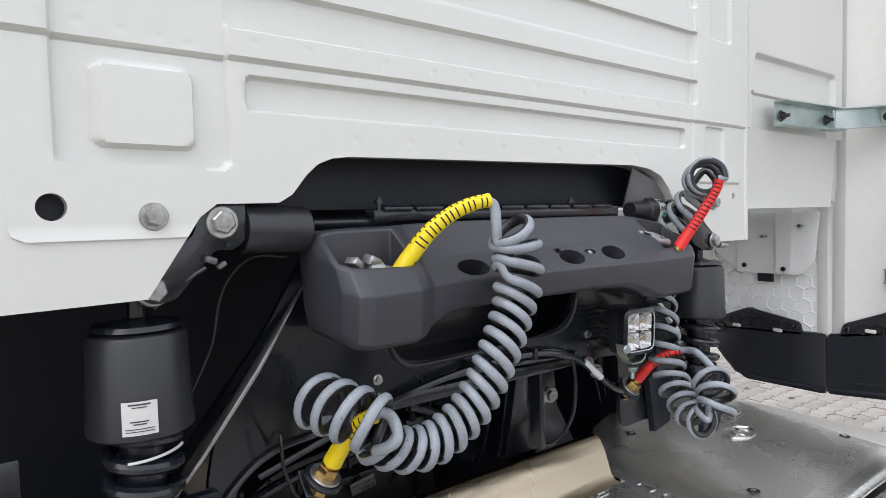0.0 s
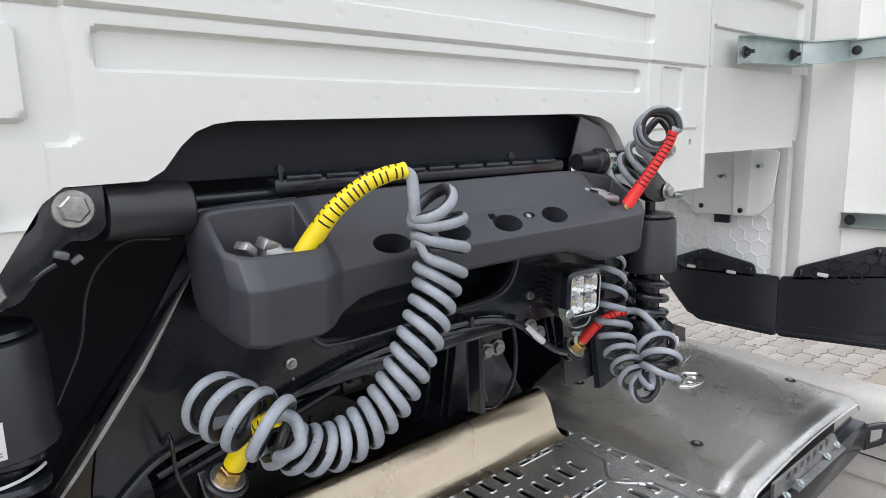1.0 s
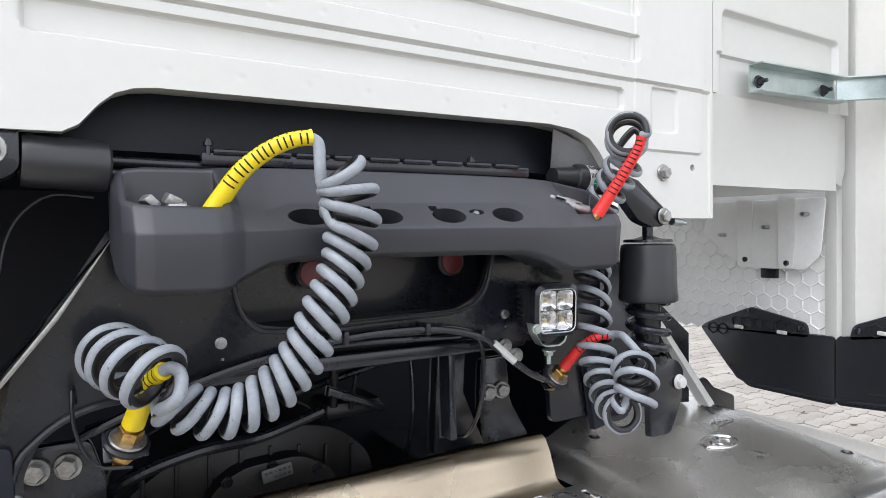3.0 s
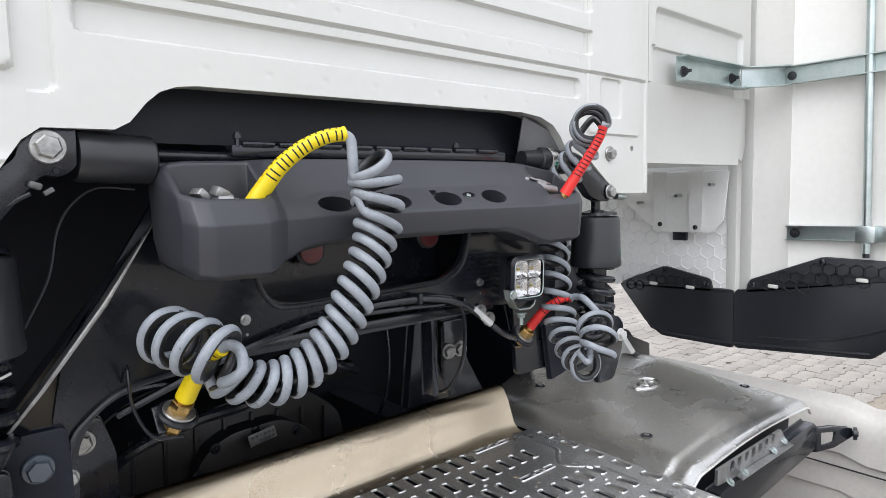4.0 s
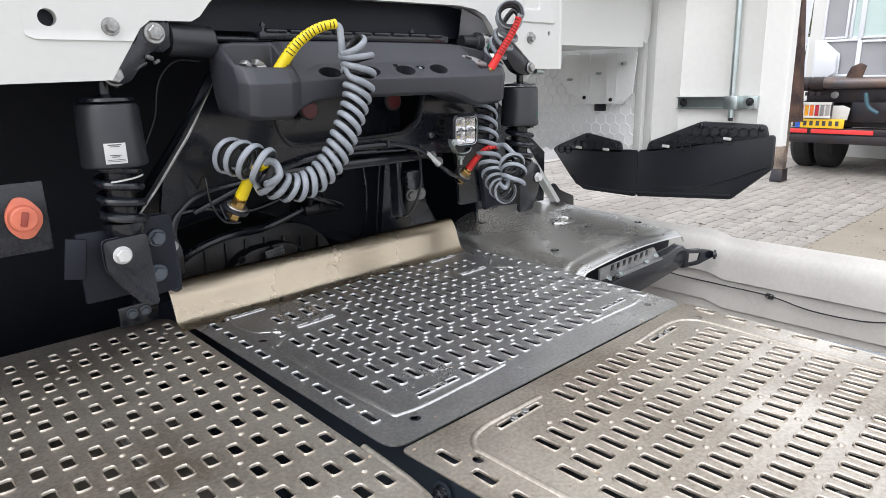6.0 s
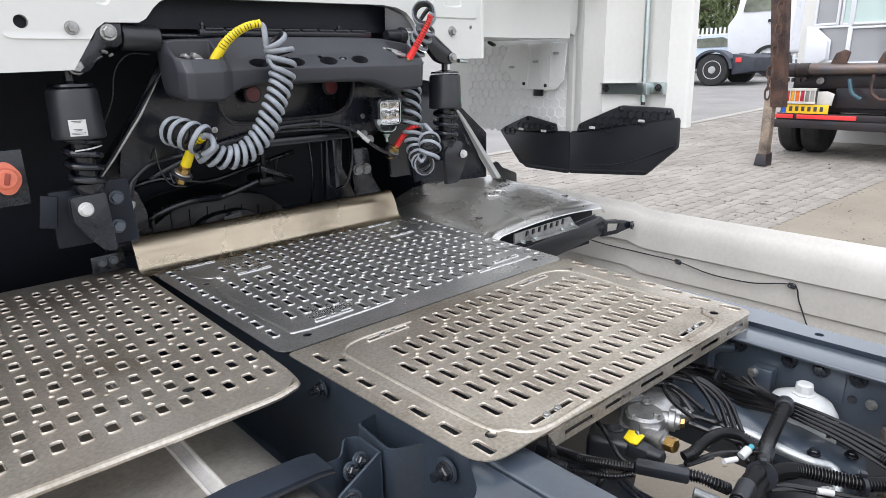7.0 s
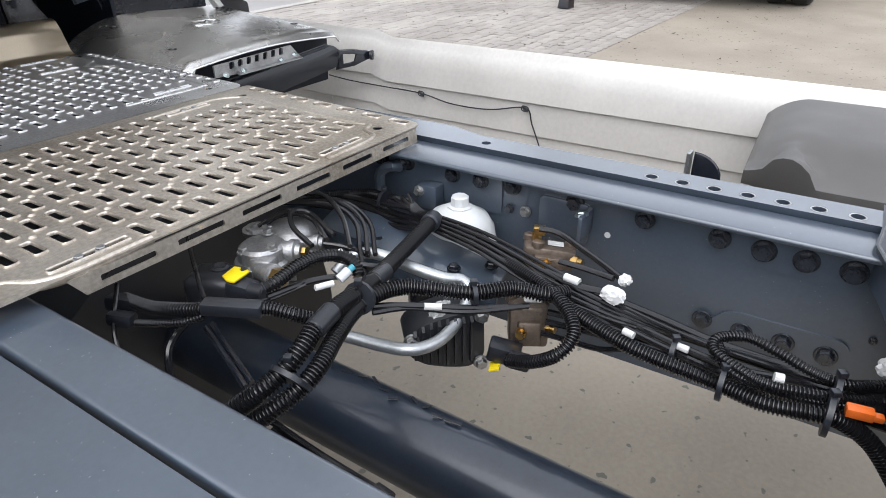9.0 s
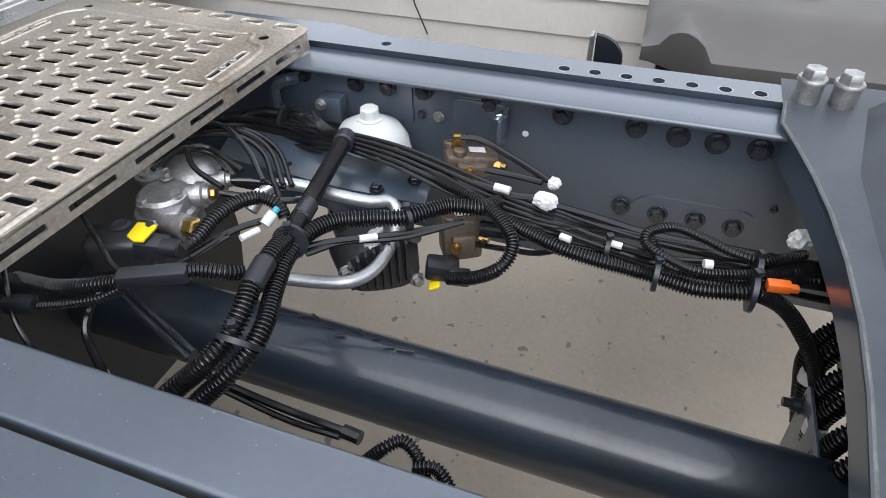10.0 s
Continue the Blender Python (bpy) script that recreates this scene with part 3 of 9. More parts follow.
for outline in ([(0.425, 1.182), (0.40, 1.20), (0.268, 1.254), (0.12, 1.226), (0.113, 1.19)], [(0.02, 1.196), (0.012, 1.232), (-0.172, 1.308), (-0.375, 1.304), (-0.385, 1.268)]):
    bm = bmesh.new()
    prism(bm, [(1.186, y, z) for y, z in rounded(outline, 0.012)], (0.006, 0, 0), 0.0015)
    ys, zs = [p[0] for p in outline], [p[1] for p in outline]
    hr = 0.0175
    for r in range(7):
        for c in range(16):
            y, z = max(ys) - 0.012 - c * hr * 1.732 - (r % 2) * hr * 0.866, min(zs) + 0.004 + r * hr * 1.5
            top = np.interp(y, [p[0] for p in sorted(outline[1:4])], [p[1] for p in sorted(outline[1:4])])
            if y < min(ys) + hr or y > max(ys) - hr or z > top - hr or z < np.interp(y, [min(ys), max(ys)], [outline[-1][1], outline[0][1]]) + 0.002:
                continue
            ring = [(math.sin(math.pi * k / 3), math.cos(math.pi * k / 3)) for k in range(6)]
            loops = [[bm.verts.new((1.1855 - h, y + a * hr * q, z + b * hr * q)) for a, b in ring] for q, h in ((0.99, 0.0002), (0.94, 0.0030), (0.87, 0.0030), (0.80, -0.0002))]
            for p, q in zip(loops, loops[1:]):
                for k in range(6):
                    bm.faces.new((p[k], p[(k + 1) % 6], q[(k + 1) % 6], q[k]))
    tab = part("fixing_tab", bm, M_PLASTIC, flap)
    bm = bmesh.new()
    spots = [(0.268, 1.244), (0.13, 1.212)] if max(ys) > 0.3 else [(0.0, 1.222), (-0.172, 1.296), (-0.362, 1.292)]
    for y, z in spots:
        lathe(bm, (1.186, y, z), (-1, 0, 0), [(0, 0.009), (0.004, 0.008), (0.006, 0.004)], 14)
    pieces("button", bm, M_BLACK, tab)
    bm = bmesh.new()
    for y, z in ([(0.30, 1.197), (0.18, 1.196)] if max(ys) > 0.3 else [(-0.055, 1.222), (-0.262, 1.257)]):
        obox(bm, (1.183, y, z), (0.008, 0.026, 0.010), (3, 0, 0), 0.003)
    pieces("clip", bm, M_WHITE, tab, "white clip")

# ---- coupling console ----
console = thing("coupling_console", (-0.02, 0.0, 1.40), "dark grey plastic air coupling console with cup holes", "console")
# stations along x: bottom z, front y, crease z, upper crease (y, z), top back (y, z)
ST = [
    (-0.366, 1.440, 0.000, 1.472, 0.006, 1.505, 0.024, 1.522),
    (-0.361, 1.412, -0.042, 1.465, -0.028, 1.494, 0.019, 1.530),
    (-0.351, 1.402, -0.066, 1.462, -0.047, 1.489, 0.017, 1.534),
    (-0.335, 1.399, -0.073, 1.462, -0.053, 1.488, 0.015, 1.536),
    (-0.272, 1.398, -0.071, 1.463, -0.055, 1.487, 0.012, 1.537),
    (-0.257, 1.401, -0.064, 1.464, -0.052, 1.489, 0.010, 1.538),
    (-0.243, 1.410, -0.056, 1.465, -0.047, 1.478, 0.009, 1.539),
    (-0.215, 1.423, -0.055, 1.466, -0.032, 1.487, 0.008, 1.540),
    (-0.183, 1.428, -0.055, 1.467, -0.018, 1.497, 0.006, 1.541),
    (-0.100, 1.430, -0.056, 1.467, -0.018, 1.499, 0.005, 1.542),
    (0.070, 1.430, -0.060, 1.468, -0.020, 1.502, 0.003, 1.543),
    (0.148, 1.428, -0.062, 1.468, -0.022, 1.504, 0.002, 1.543),
    (0.185, 1.418, -0.064, 1.468, -0.038, 1.490, 0.001, 1.543),
    (0.224, 1.403, -0.066, 1.468, -0.057, 1.482, 0.001, 1.541),
    (0.236, 1.402, -0.067, 1.468, -0.060, 1.484, 0.001, 1.540),
    (0.310, 1.403, -0.068, 1.470, -0.061, 1.485, 0.004, 1.530),
    (0.328, 1.406, -0.060, 1.472, -0.054, 1.486, 0.006, 1.526),
    (0.338, 1.414, -0.038, 1.474, -0.034, 1.486, 0.010, 1.518),
]
bm = bmesh.new()
sec = []
for x, zb, yf, zc, yu, zu, yt, zt in ST:
    sec.append([bm.verts.new(p) for p in ((x, 0.045, zb + 0.006), (x, yf + 0.020, zb), (x, yf + 0.006, zb + 0.007), (x, yf, zc), (x, yu, zu), (x, yt, zt), (x, yt + 0.030, zt - 0.004))])
for a, b in zip(sec, sec[1:]):
    for i in range(7):
        bm.faces.new((a[i], a[(i + 1) % 7], b[(i + 1) % 7], b[i]))
bm.faces.new(sec[0])
bm.faces.new(sec[-1][::-1])
bmesh.ops.recalc_face_normals(bm, faces=bm.faces[:])


def pocket(i0, i1, thick, drop):
    """Sink the top between two stations into an open pocket."""
    top = []
    for a, b in zip(sec[i0:i1], sec[i0 + 1:i1 + 1]):
        want = {a[4], a[5], b[4], b[5]}
        top += [f for f in a[4].link_faces if set(f.verts) == want]
    bmesh.ops.inset_region(bm, faces=top, thickness=thick, use_even_offset=True)
    r = bmesh.ops.extrude_face_region(bm, geom=top)
    bmesh.ops.translate(bm, verts=[v for v in r["geom"] if isinstance(v, bmesh.types.BMVert)], vec=drop)
    bmesh.ops.delete(bm, geom=top, context="FACES")


pocket(1, 5, 0.007, (0.003, 0.006, -0.050))
pocket(14, 16, 0.006, (0.0, 0.006, -0.040))
bmesh.ops.recalc_face_normals(bm, faces=bm.faces[:])
creases = [e for e in bm.edges if len(e.link_faces) == 2 and e.calc_face_angle(0) > radians(14)]
bmesh.ops.bevel(bm, geom=creases, offset=0.0028, segments=3, profile=0.5, affect="EDGES", clamp_overlap=True)
cut3 = bmesh.new()
slope = V(0, -0.62, 0.78).normalized()
for x in (-0.165, -0.069, 0.026, 0.122):
    c = V(x, -0.039, 1.482)
    e1, e2 = V(1, 0, 0), V(0, 0.78, 0.62)
    ring = [c + e1 * 0.0255 * math.cos(2 * math.pi * k / 28) + e2 * 0.0155 * math.sin(2 * math.pi * k / 28) for k in range(28)]
    prism(cut3, [p + slope * 0.02 for p in ring], -slope * 0.060)
cut4 = bmesh.new()
for x in (-0.087, 0.008):
    obox(cut4, V(x, -0.027, 1.4915), (0.012, 0.010, 0.05), Matrix(((1, 0, 0), (0, 0.78, -0.62), (0, 0.62, 0.78))))
c = V(0.073, -0.034, 1.487)
prism(cut4, [c + slope * 0.01 + V(1, 0, 0) * 0.012 * math.cos(2 * math.pi * k / 20) + V(0, 0.78, 0.62) * 0.006 * math.sin(2 * math.pi * k / 20) for k in range(20)], -slope * 0.03)
bm = carve(bm, [cut3, cut4])
part("housing", bm, M_CONSOLE, console, angle=40)
bm = bmesh.new()
hexbolt(bm, V(0.073, -0.032, 1.484), slope, 0.005, 0.006)
part("fixing_screw", bm, M_ZINC, console, "bright zinc screw")
# rail with clips behind the console
rail = thing("cable_duct", (-0.04, 0.02, 1.54), "black plastic cable duct with clipped lid behind the console", "duct")
bm = bmesh.new()
obox(bm, (-0.035, 0.032, 1.551), (0.47, 0.030, 0.016), (0, -0.1, -3.5), 0.004)
part("duct", bm, M_BLACK, rail)
for i in range(9):
    bm = bmesh.new()
    x = -0.235 + i * 0.049
    obox(bm, (x, 0.026 - 0.061 * (x + 0.035), 1.5605), (0.044, 0.026, 0.007), (8, 0, -3.5), 0.003)
    part("lid_segment", bm, M_BLACK, rail)
for x in (-0.262, 0.112):
    bm = bmesh.new()
    cyl(bm, (x, 0.034, 1.555), (x, 0.034, 1.574), 0.0035, 10)
    cyl(bm, (x, 0.034, 1.566), (x, 0.034, 1.571), 0.006, 10)
    part("clip_post", bm, M_BLACK, rail)


# ---- coiled air hoses ----
def coil(axis, turns, radius, phase=0.0, lean=0.0, step=26):
    """Points of a hose wound round a line of points."""
    line = spline(axis, 0.004)
    cum = [0.0]
    for p, q in zip(line, line[1:]):
        cum.append(cum[-1] + (q - p).length)
    n = int(turns * step)
    side, out = None, []
    for i in range(n + 1):
        s = cum[-1] * i / n
        k = min(range(len(cum) - 1), key=lambda j: abs(cum[j] - s)) if i == 0 else k
        while k < len(cum) - 2 and cum[k + 1] < s:
            k += 1
        p = line[k].lerp(line[k + 1], (s - cum[k]) / max(1e-9, cum[k + 1] - cum[k]))
        t = (line[min(k + 2, len(line) - 1)] - line[max(k - 1, 0)]).normalized()
        side = (V(1, 0, 0) - t * t.x).normalized() if side is None else (side - t * side.dot(t)).normalized()
        up = t.cross(side)
        a = phase - 2 * math.pi * turns * i / n
        r = radius(i / n) if callable(radius) else radius
        out.append(p + (side * math.cos(a) + up * math.sin(a)) * r + t * lean * math.cos(a) * min(1.0, r * 100))
    return out


def bleached_hose(name, parent, label, runs, r, n=18):
    """A hose along runs of (points, centres of winding): weathered grey outside, still black on the inner side, widened
    to hold the shade of the rear strands.
    """
    ctrl = [p for ps, cs in runs for p in ps]
    cent = [c for ps, cs in runs for c in cs]
    wound = [ps is not cs for ps, cs in runs for c in cs] + [False]

    def even(ps, k):
        e = [2 * ps[0] - ps[1]] + ps + [2 * ps[-1] - ps[-2]]
        out = []
        for i in range(1, len(e) - 2):
            p0, p1, p2, p3 = e[i - 1:i + 3]
            for j in range(k):
                t = j / k
                out.append(0.5 * (2 * p1 + (p2 - p0) * t + (2 * p0 - 5 * p1 + 4 * p2 - p3) * t * t + (3 * p1 - p0 - 3 * p2 + p3) * t ** 3))
        return out + [ps[-1]]
    line, mid = even(ctrl, 6), even(cent, 6)
    bm = bmesh.new()
    tube(bm, line, r, n)
    bm.faces.ensure_lookup_table()
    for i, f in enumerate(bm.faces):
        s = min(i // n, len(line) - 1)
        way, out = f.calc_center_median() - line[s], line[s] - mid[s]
        # black reaches further out, painting in the shade on rear strands
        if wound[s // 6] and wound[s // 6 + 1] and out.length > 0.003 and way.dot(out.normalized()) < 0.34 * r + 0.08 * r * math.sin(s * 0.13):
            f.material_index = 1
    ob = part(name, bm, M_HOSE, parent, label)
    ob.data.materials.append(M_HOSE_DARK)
    return ob


def run(axis, turns, radius, phase, lean=0.0):
    cut = slice(None, None, 3)
    return coil(axis, turns, radius, phase, lean)[cut], coil(axis, turns, 0.0001, phase)[cut]


def sleeve(bm, pts, r, slots=11):
    """Kink guard: a tapered sleeve with cross slots, along the points."""
    line = spline(pts, 0.0022)
    n = len(line)

    def rad(i):
        t = i / n
        base = r * (1.12 - 0.30 * t)
        if t > 0.96:
            base *= 1.10
        return base
    tube(bm, line, rad, 18)
    return line


def slot_marks(bm, line, r, start, stop, count):
    """Two staggered rows of narrow cross slots, leaving a spine between them."""
    n = len(line)
    for k in range(2 * count):
        i = int(n * (start + (stop - start) * k / (2 * count)))
        t = (line[i + 1] - line[i - 1]).normalized()
        side = t.cross(V(0, 0, 1)).normalized()
        up = side.cross(t)
        rr = r * (1.12 - 0.30 * i / n) + 0.0003
        a0 = -0.30 if k % 2 else 0.28
        last = None
        for j in range(9):
            a = math.pi * (a0 + 0.48 * j / 8)
            pair = [bm.verts.new(line[i] + t * sh + (side * math.cos(a) + up * math.sin(a)) * rr) for sh in (-0.0009, 0.0009)]
            if last:
                bm.faces.new((last[0], pair[0], pair[1], last[1]))
            last = pair


def hose_end(parent, p, way, r=0.008):
    """Brass nut and plated coupling at the root of a sleeve."""
    bm = bmesh.new()
    w = Vector(way).normalized()
    lathe(bm, Vector(p) - w * 0.028, w, [(0, r * 1.15), (0.011, r * 1.15)], 6)
    lathe(bm, Vector(p) - w * 0.018, w, [(0, r * 0.8), (0.020, r * 0.8)], 18)
    part("brass_nut", bm, M_BRASS, parent, "brass hexagon nut")


yellow = thing("yellow_air_hose", (-0.35, 0.03, 1.22), "grey coiled air hose with yellow kink guards", "air hose", "air hoses")
g1 = [(-0.275, -0.030, 1.482), (-0.264, -0.036, 1.500), (-0.246, -0.050, 1.528), (-0.222, -0.064, 1.550), (-0.198, -0.076, 1.562), (-0.176, -0.082, 1.566)]
bm = bmesh.new()
ln = sleeve(bm, g1, 0.0101)
part("upper_kink_guard", bm, M_YELLOW, yellow, "bright yellow slotted sleeve")
bm = bmesh.new()
slot_marks(bm, ln, 0.0101, 0.26, 0.97, 14)
pieces("guard_slot", bm, M_VOID, yellow)
hose_end(yellow, g1[0], Vector(g1[1]) - Vector(g1[0]))
pts = [V(-0.178, -0.082, 1.565), V(-0.171, -0.086, 1.558), V(-0.171, -0.089, 1.535)]
fan, fan_mid = [], []
for k in range(37):
    # three rings fanning out from one side
    t = k / 12
    a = 2 * math.pi * t
    q = min(max(t - 0.5, 0.0), 2.0)
    lo, f = min(int(q), 1), q - min(int(q), 1)
    ring = ((V(-0.1475, -0.089, 1.5275), V(0.0215, 0, 0.0150)), (V(-0.1370, -0.090, 1.5045), V(0.0285, 0, 0.0050)), (V(-0.1360, -0.090, 1.4790), V(0.0290, 0, -0.0055)))
    c, w = ring[lo][0].lerp(ring[lo + 1][0], f), ring[lo][1].lerp(ring[lo + 1][1], f)
    fan.append(c - w * math.cos(a) + V(0, -0.025, -0.003) * math.sin(a) + V(0, 0, -0.0045 * (t - int(t) - 0.5)))
    fan_mid.append(c)
axis = [(-0.1355, -0.089, 1.464), (-0.139, -0.086, 1.44), (-0.151, -0.084, 1.405), (-0.168, -0.08, 1.368), (-0.186, -0.072, 1.33), (-0.208, -0.064, 1.3), (-0.236, -0.056, 1.279), (-0.266, -0.048, 1.27), (-0.294, -0.04, 1.274), (-0.318, -0.03, 1.286)]
cl = run(axis, 15.5, lambda t: 0.0218 if t > 0.12 else 0.0218 + 0.0052 * (1 - t / 0.12), math.pi - 0.3, 0.0062)
end = run([(-0.370, 0.010, 1.337), (-0.364, -0.012, 1.334), (-0.353, -0.036, 1.328), (-0.338, -0.056, 1.320), (-0.325, -0.068, 1.313)], 4.0, lambda t: 0.0285 + 0.002 * t, 4.2)
end2 = [V(-0.318, -0.078, 1.300), V(-0.312, -0.064, 1.318), V(-0.318, -0.054, 1.326), V(-0.326, -0.043, 1.322)]
link = [V(-0.335, 0.004, 1.300), V(-0.352, 0.018, 1.306)]
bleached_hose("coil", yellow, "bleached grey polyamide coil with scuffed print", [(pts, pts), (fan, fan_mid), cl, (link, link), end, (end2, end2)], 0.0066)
g2 = [(-0.349, 0.016, 1.256), (-0.345, 0.006, 1.272), (-0.340, -0.008, 1.292), (-0.333, -0.024, 1.310), (-0.326, -0.044, 1.322)]
bm = bmesh.new()
ln = sleeve(bm, g2, 0.0108)
part("lower_kink_guard", bm, M_YELLOW, yellow, "bright yellow slotted sleeve")
bm = bmesh.new()
slot_marks(bm, ln, 0.0108, 0.50, 0.97, 5)
pieces("guard_slot", bm, M_VOID, yellow)
hose_end(yellow, g2[0], Vector(g2[1]) - Vector(g2[0]), 0.0095)

red = thing("red_air_hose", (0.30, 0.06, 1.22), "grey coiled air hose with red kink guards", "air hose", "air hoses")
g1 = [(0.276, -0.060, 1.486), (0.286, -0.072, 1.510), (0.300, -0.092, 1.548), (0.310, -0.108, 1.580), (0.312, -0.114, 1.598)]
bm = bmesh.new()
ln = sleeve(bm, g1, 0.0087)
part("upper_kink_guard", bm, M_RED, red, "bright red slotted sleeve")
bm = bmesh.new()
slot_marks(bm, ln, 0.0087, 0.30, 0.97, 13)
pieces("guard_slot", bm, M_VOID, red)
hose_end(red, g1[0], Vector(g1[1]) - Vector(g1[0]))
pts = [V(0.313, -0.112, 1.600)]
top = run([(0.296, -0.104, 1.606), (0.308, -0.090, 1.604), (0.322, -0.076, 1.600), (0.338, -0.062, 1.592)], 2.3, 0.0265, 0.25)
axis = [(0.350, -0.052, 1.575), (0.360, -0.020, 1.545), (0.366, 0.020, 1.505), (0.366, 0.034, 1.450), (0.356, 0.030, 1.400), (0.340, 0.016, 1.352), (0.330, 0.004, 1.305), (0.330, -0.004, 1.265), (0.326, -0.018, 1.234), (0.314, -0.046, 1.208), (0.298, -0.080, 1.192), (0.288, -0.106, 1.192)]
cl = run(axis, 17.3, 0.026, 3.3, 0.006)
low = run([(0.286, -0.116, 1.204), (0.290, -0.120, 1.226), (0.298, -0.114, 1.246), (0.306, -0.100, 1.260), (0.310, -0.086, 1.268)], 3.6, 0.0265, 3.3)
end2 = [V(0.328, -0.066, 1.296), V(0.336, -0.044, 1.298), V(0.334, -0.027, 1.296)]
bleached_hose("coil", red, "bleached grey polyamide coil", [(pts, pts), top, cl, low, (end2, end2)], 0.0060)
g2 = [(0.300, 0.040, 1.236), (0.304, 0.028, 1.252), (0.310, 0.008, 1.275), (0.322, -0.016, 1.293), (0.335, -0.026, 1.295)]
bm = bmesh.new()
ln = sleeve(bm, g2, 0.0085)
part("lower_kink_guard", bm, M_RED, red, "bright red slotted sleeve")
bm = bmesh.new()
slot_marks(bm, ln, 0.0085, 0.42, 0.97, 8)
pieces("guard_slot", bm, M_VOID, red)
hose_end(red, g2[0], Vector(g2[1]) - Vector(g2[0]), 0.0090)
# plated parking couplings lying in the console pockets
for c, d in ((V(-0.283, -0.026, 1.480), V(-0.046, 0.004, 0.012)), (V(0.270, -0.034, 1.494), V(-0.045, 0.012, 0.012))):
    cp = thing("parking_coupling", tuple(c), "zinc-plated dummy hose coupling lying in the console", "coupling", "parking couplings")
    bm = bmesh.new()
    lathe(bm, c - d * 0.2, d, [(0, 0.009), (0.026, 0.009), (0.027, 0.0125), (0.044, 0.0125), (0.046, 0.008)], 16)
    part("body", bm, M_CAST, cp)
    bm = bmesh.new()
    if d.y < 0.01:
        obox(bm, c + d * 0.62 + V(0.0, -0.002, 0.010), (0.016, 0.018, 0.012), (10, 25, 12), 0.002)
        obox(bm, c + d * 0.95 + V(-0.006, 0.0, 0.004), (0.016, 0.018, 0.010), (0, 40, 20), 0.002)
    else:
        obox(bm, c + d * 0.55 + V(0.0, -0.002, 0.0085), (0.044, 0.013, 0.003), (0, 15, -14), 0.001)
        obox(bm, c + d * 1.05 + V(-0.004, 0.0, 0.006), (0.010, 0.016, 0.008), (0, 15, -14), 0.003)
    part("lever", bm, M_CAST, cp)
from mathutils.geometry import delaunay_2d_cdt

# ---- walkway plates ----
def slot_outline(cx, cy, w, l, k=3):
    return rounded([(cx - w / 2, cy - l / 2), (cx + w / 2, cy - l / 2), (cx + w / 2, cy + l / 2), (cx - w / 2, cy + l / 2)], min(w, l) * 0.28, k)


def pierced(outline, openings, z0, z1):
    """A flat plate with the given openings through it."""
    loops = [outline] + openings
    pts, edges = [], []
    for lp in loops:
        k = len(pts)
        pts += [Vector(p) for p in lp]
        edges += [(k + i, k + (i + 1) % len(lp)) for i in range(len(lp))]
    vs, es, fs, _, _, _ = delaunay_2d_cdt(pts, edges, [], 0, 1e-6)
    size = [(min(p[0] for p in lp), max(p[0] for p in lp), min(p[1] for p in lp), max(p[1] for p in lp)) for lp in loops]

    def inside(c, k):
        x0, x1, y0, y1 = size[k]
        if not (x0 <= c.x <= x1 and y0 <= c.y <= y1):
            return False
        odd = False
        for a, b in zip(loops[k], loops[k][1:] + loops[k][:1]):
            if (a[1] > c.y) != (b[1] > c.y) and c.x < (b[0] - a[0]) * (c.y - a[1]) / (b[1] - a[1]) + a[0]:
                odd = not odd
        return odd
    bm = bmesh.new()
    low, top = [bm.verts.new((*v, z0)) for v in vs], [bm.verts.new((*v, z1)) for v in vs]
    keep = []
    for f in fs:
        c = sum((vs[i] for i in f), Vector((0, 0))) / len(f)
        if inside(c, 0) and not any(inside(c, k) for k in range(1, len(loops))):
            keep.append(f)
    ways = {(a, b) for f in keep for a, b in zip(f, f[1:] + f[:1])}
    for f in keep:
        bm.faces.new([top[i] for i in f])
        bm.faces.new([low[i] for i in reversed(f)])
    for a, b in ways:
        if (b, a) not in ways:
            bm.faces.new((top[b], top[a], low[a], low[b]))
    bmesh.ops.delete(bm, geom=[v for v in bm.verts if not v.link_faces], context="VERTS")
    return bm


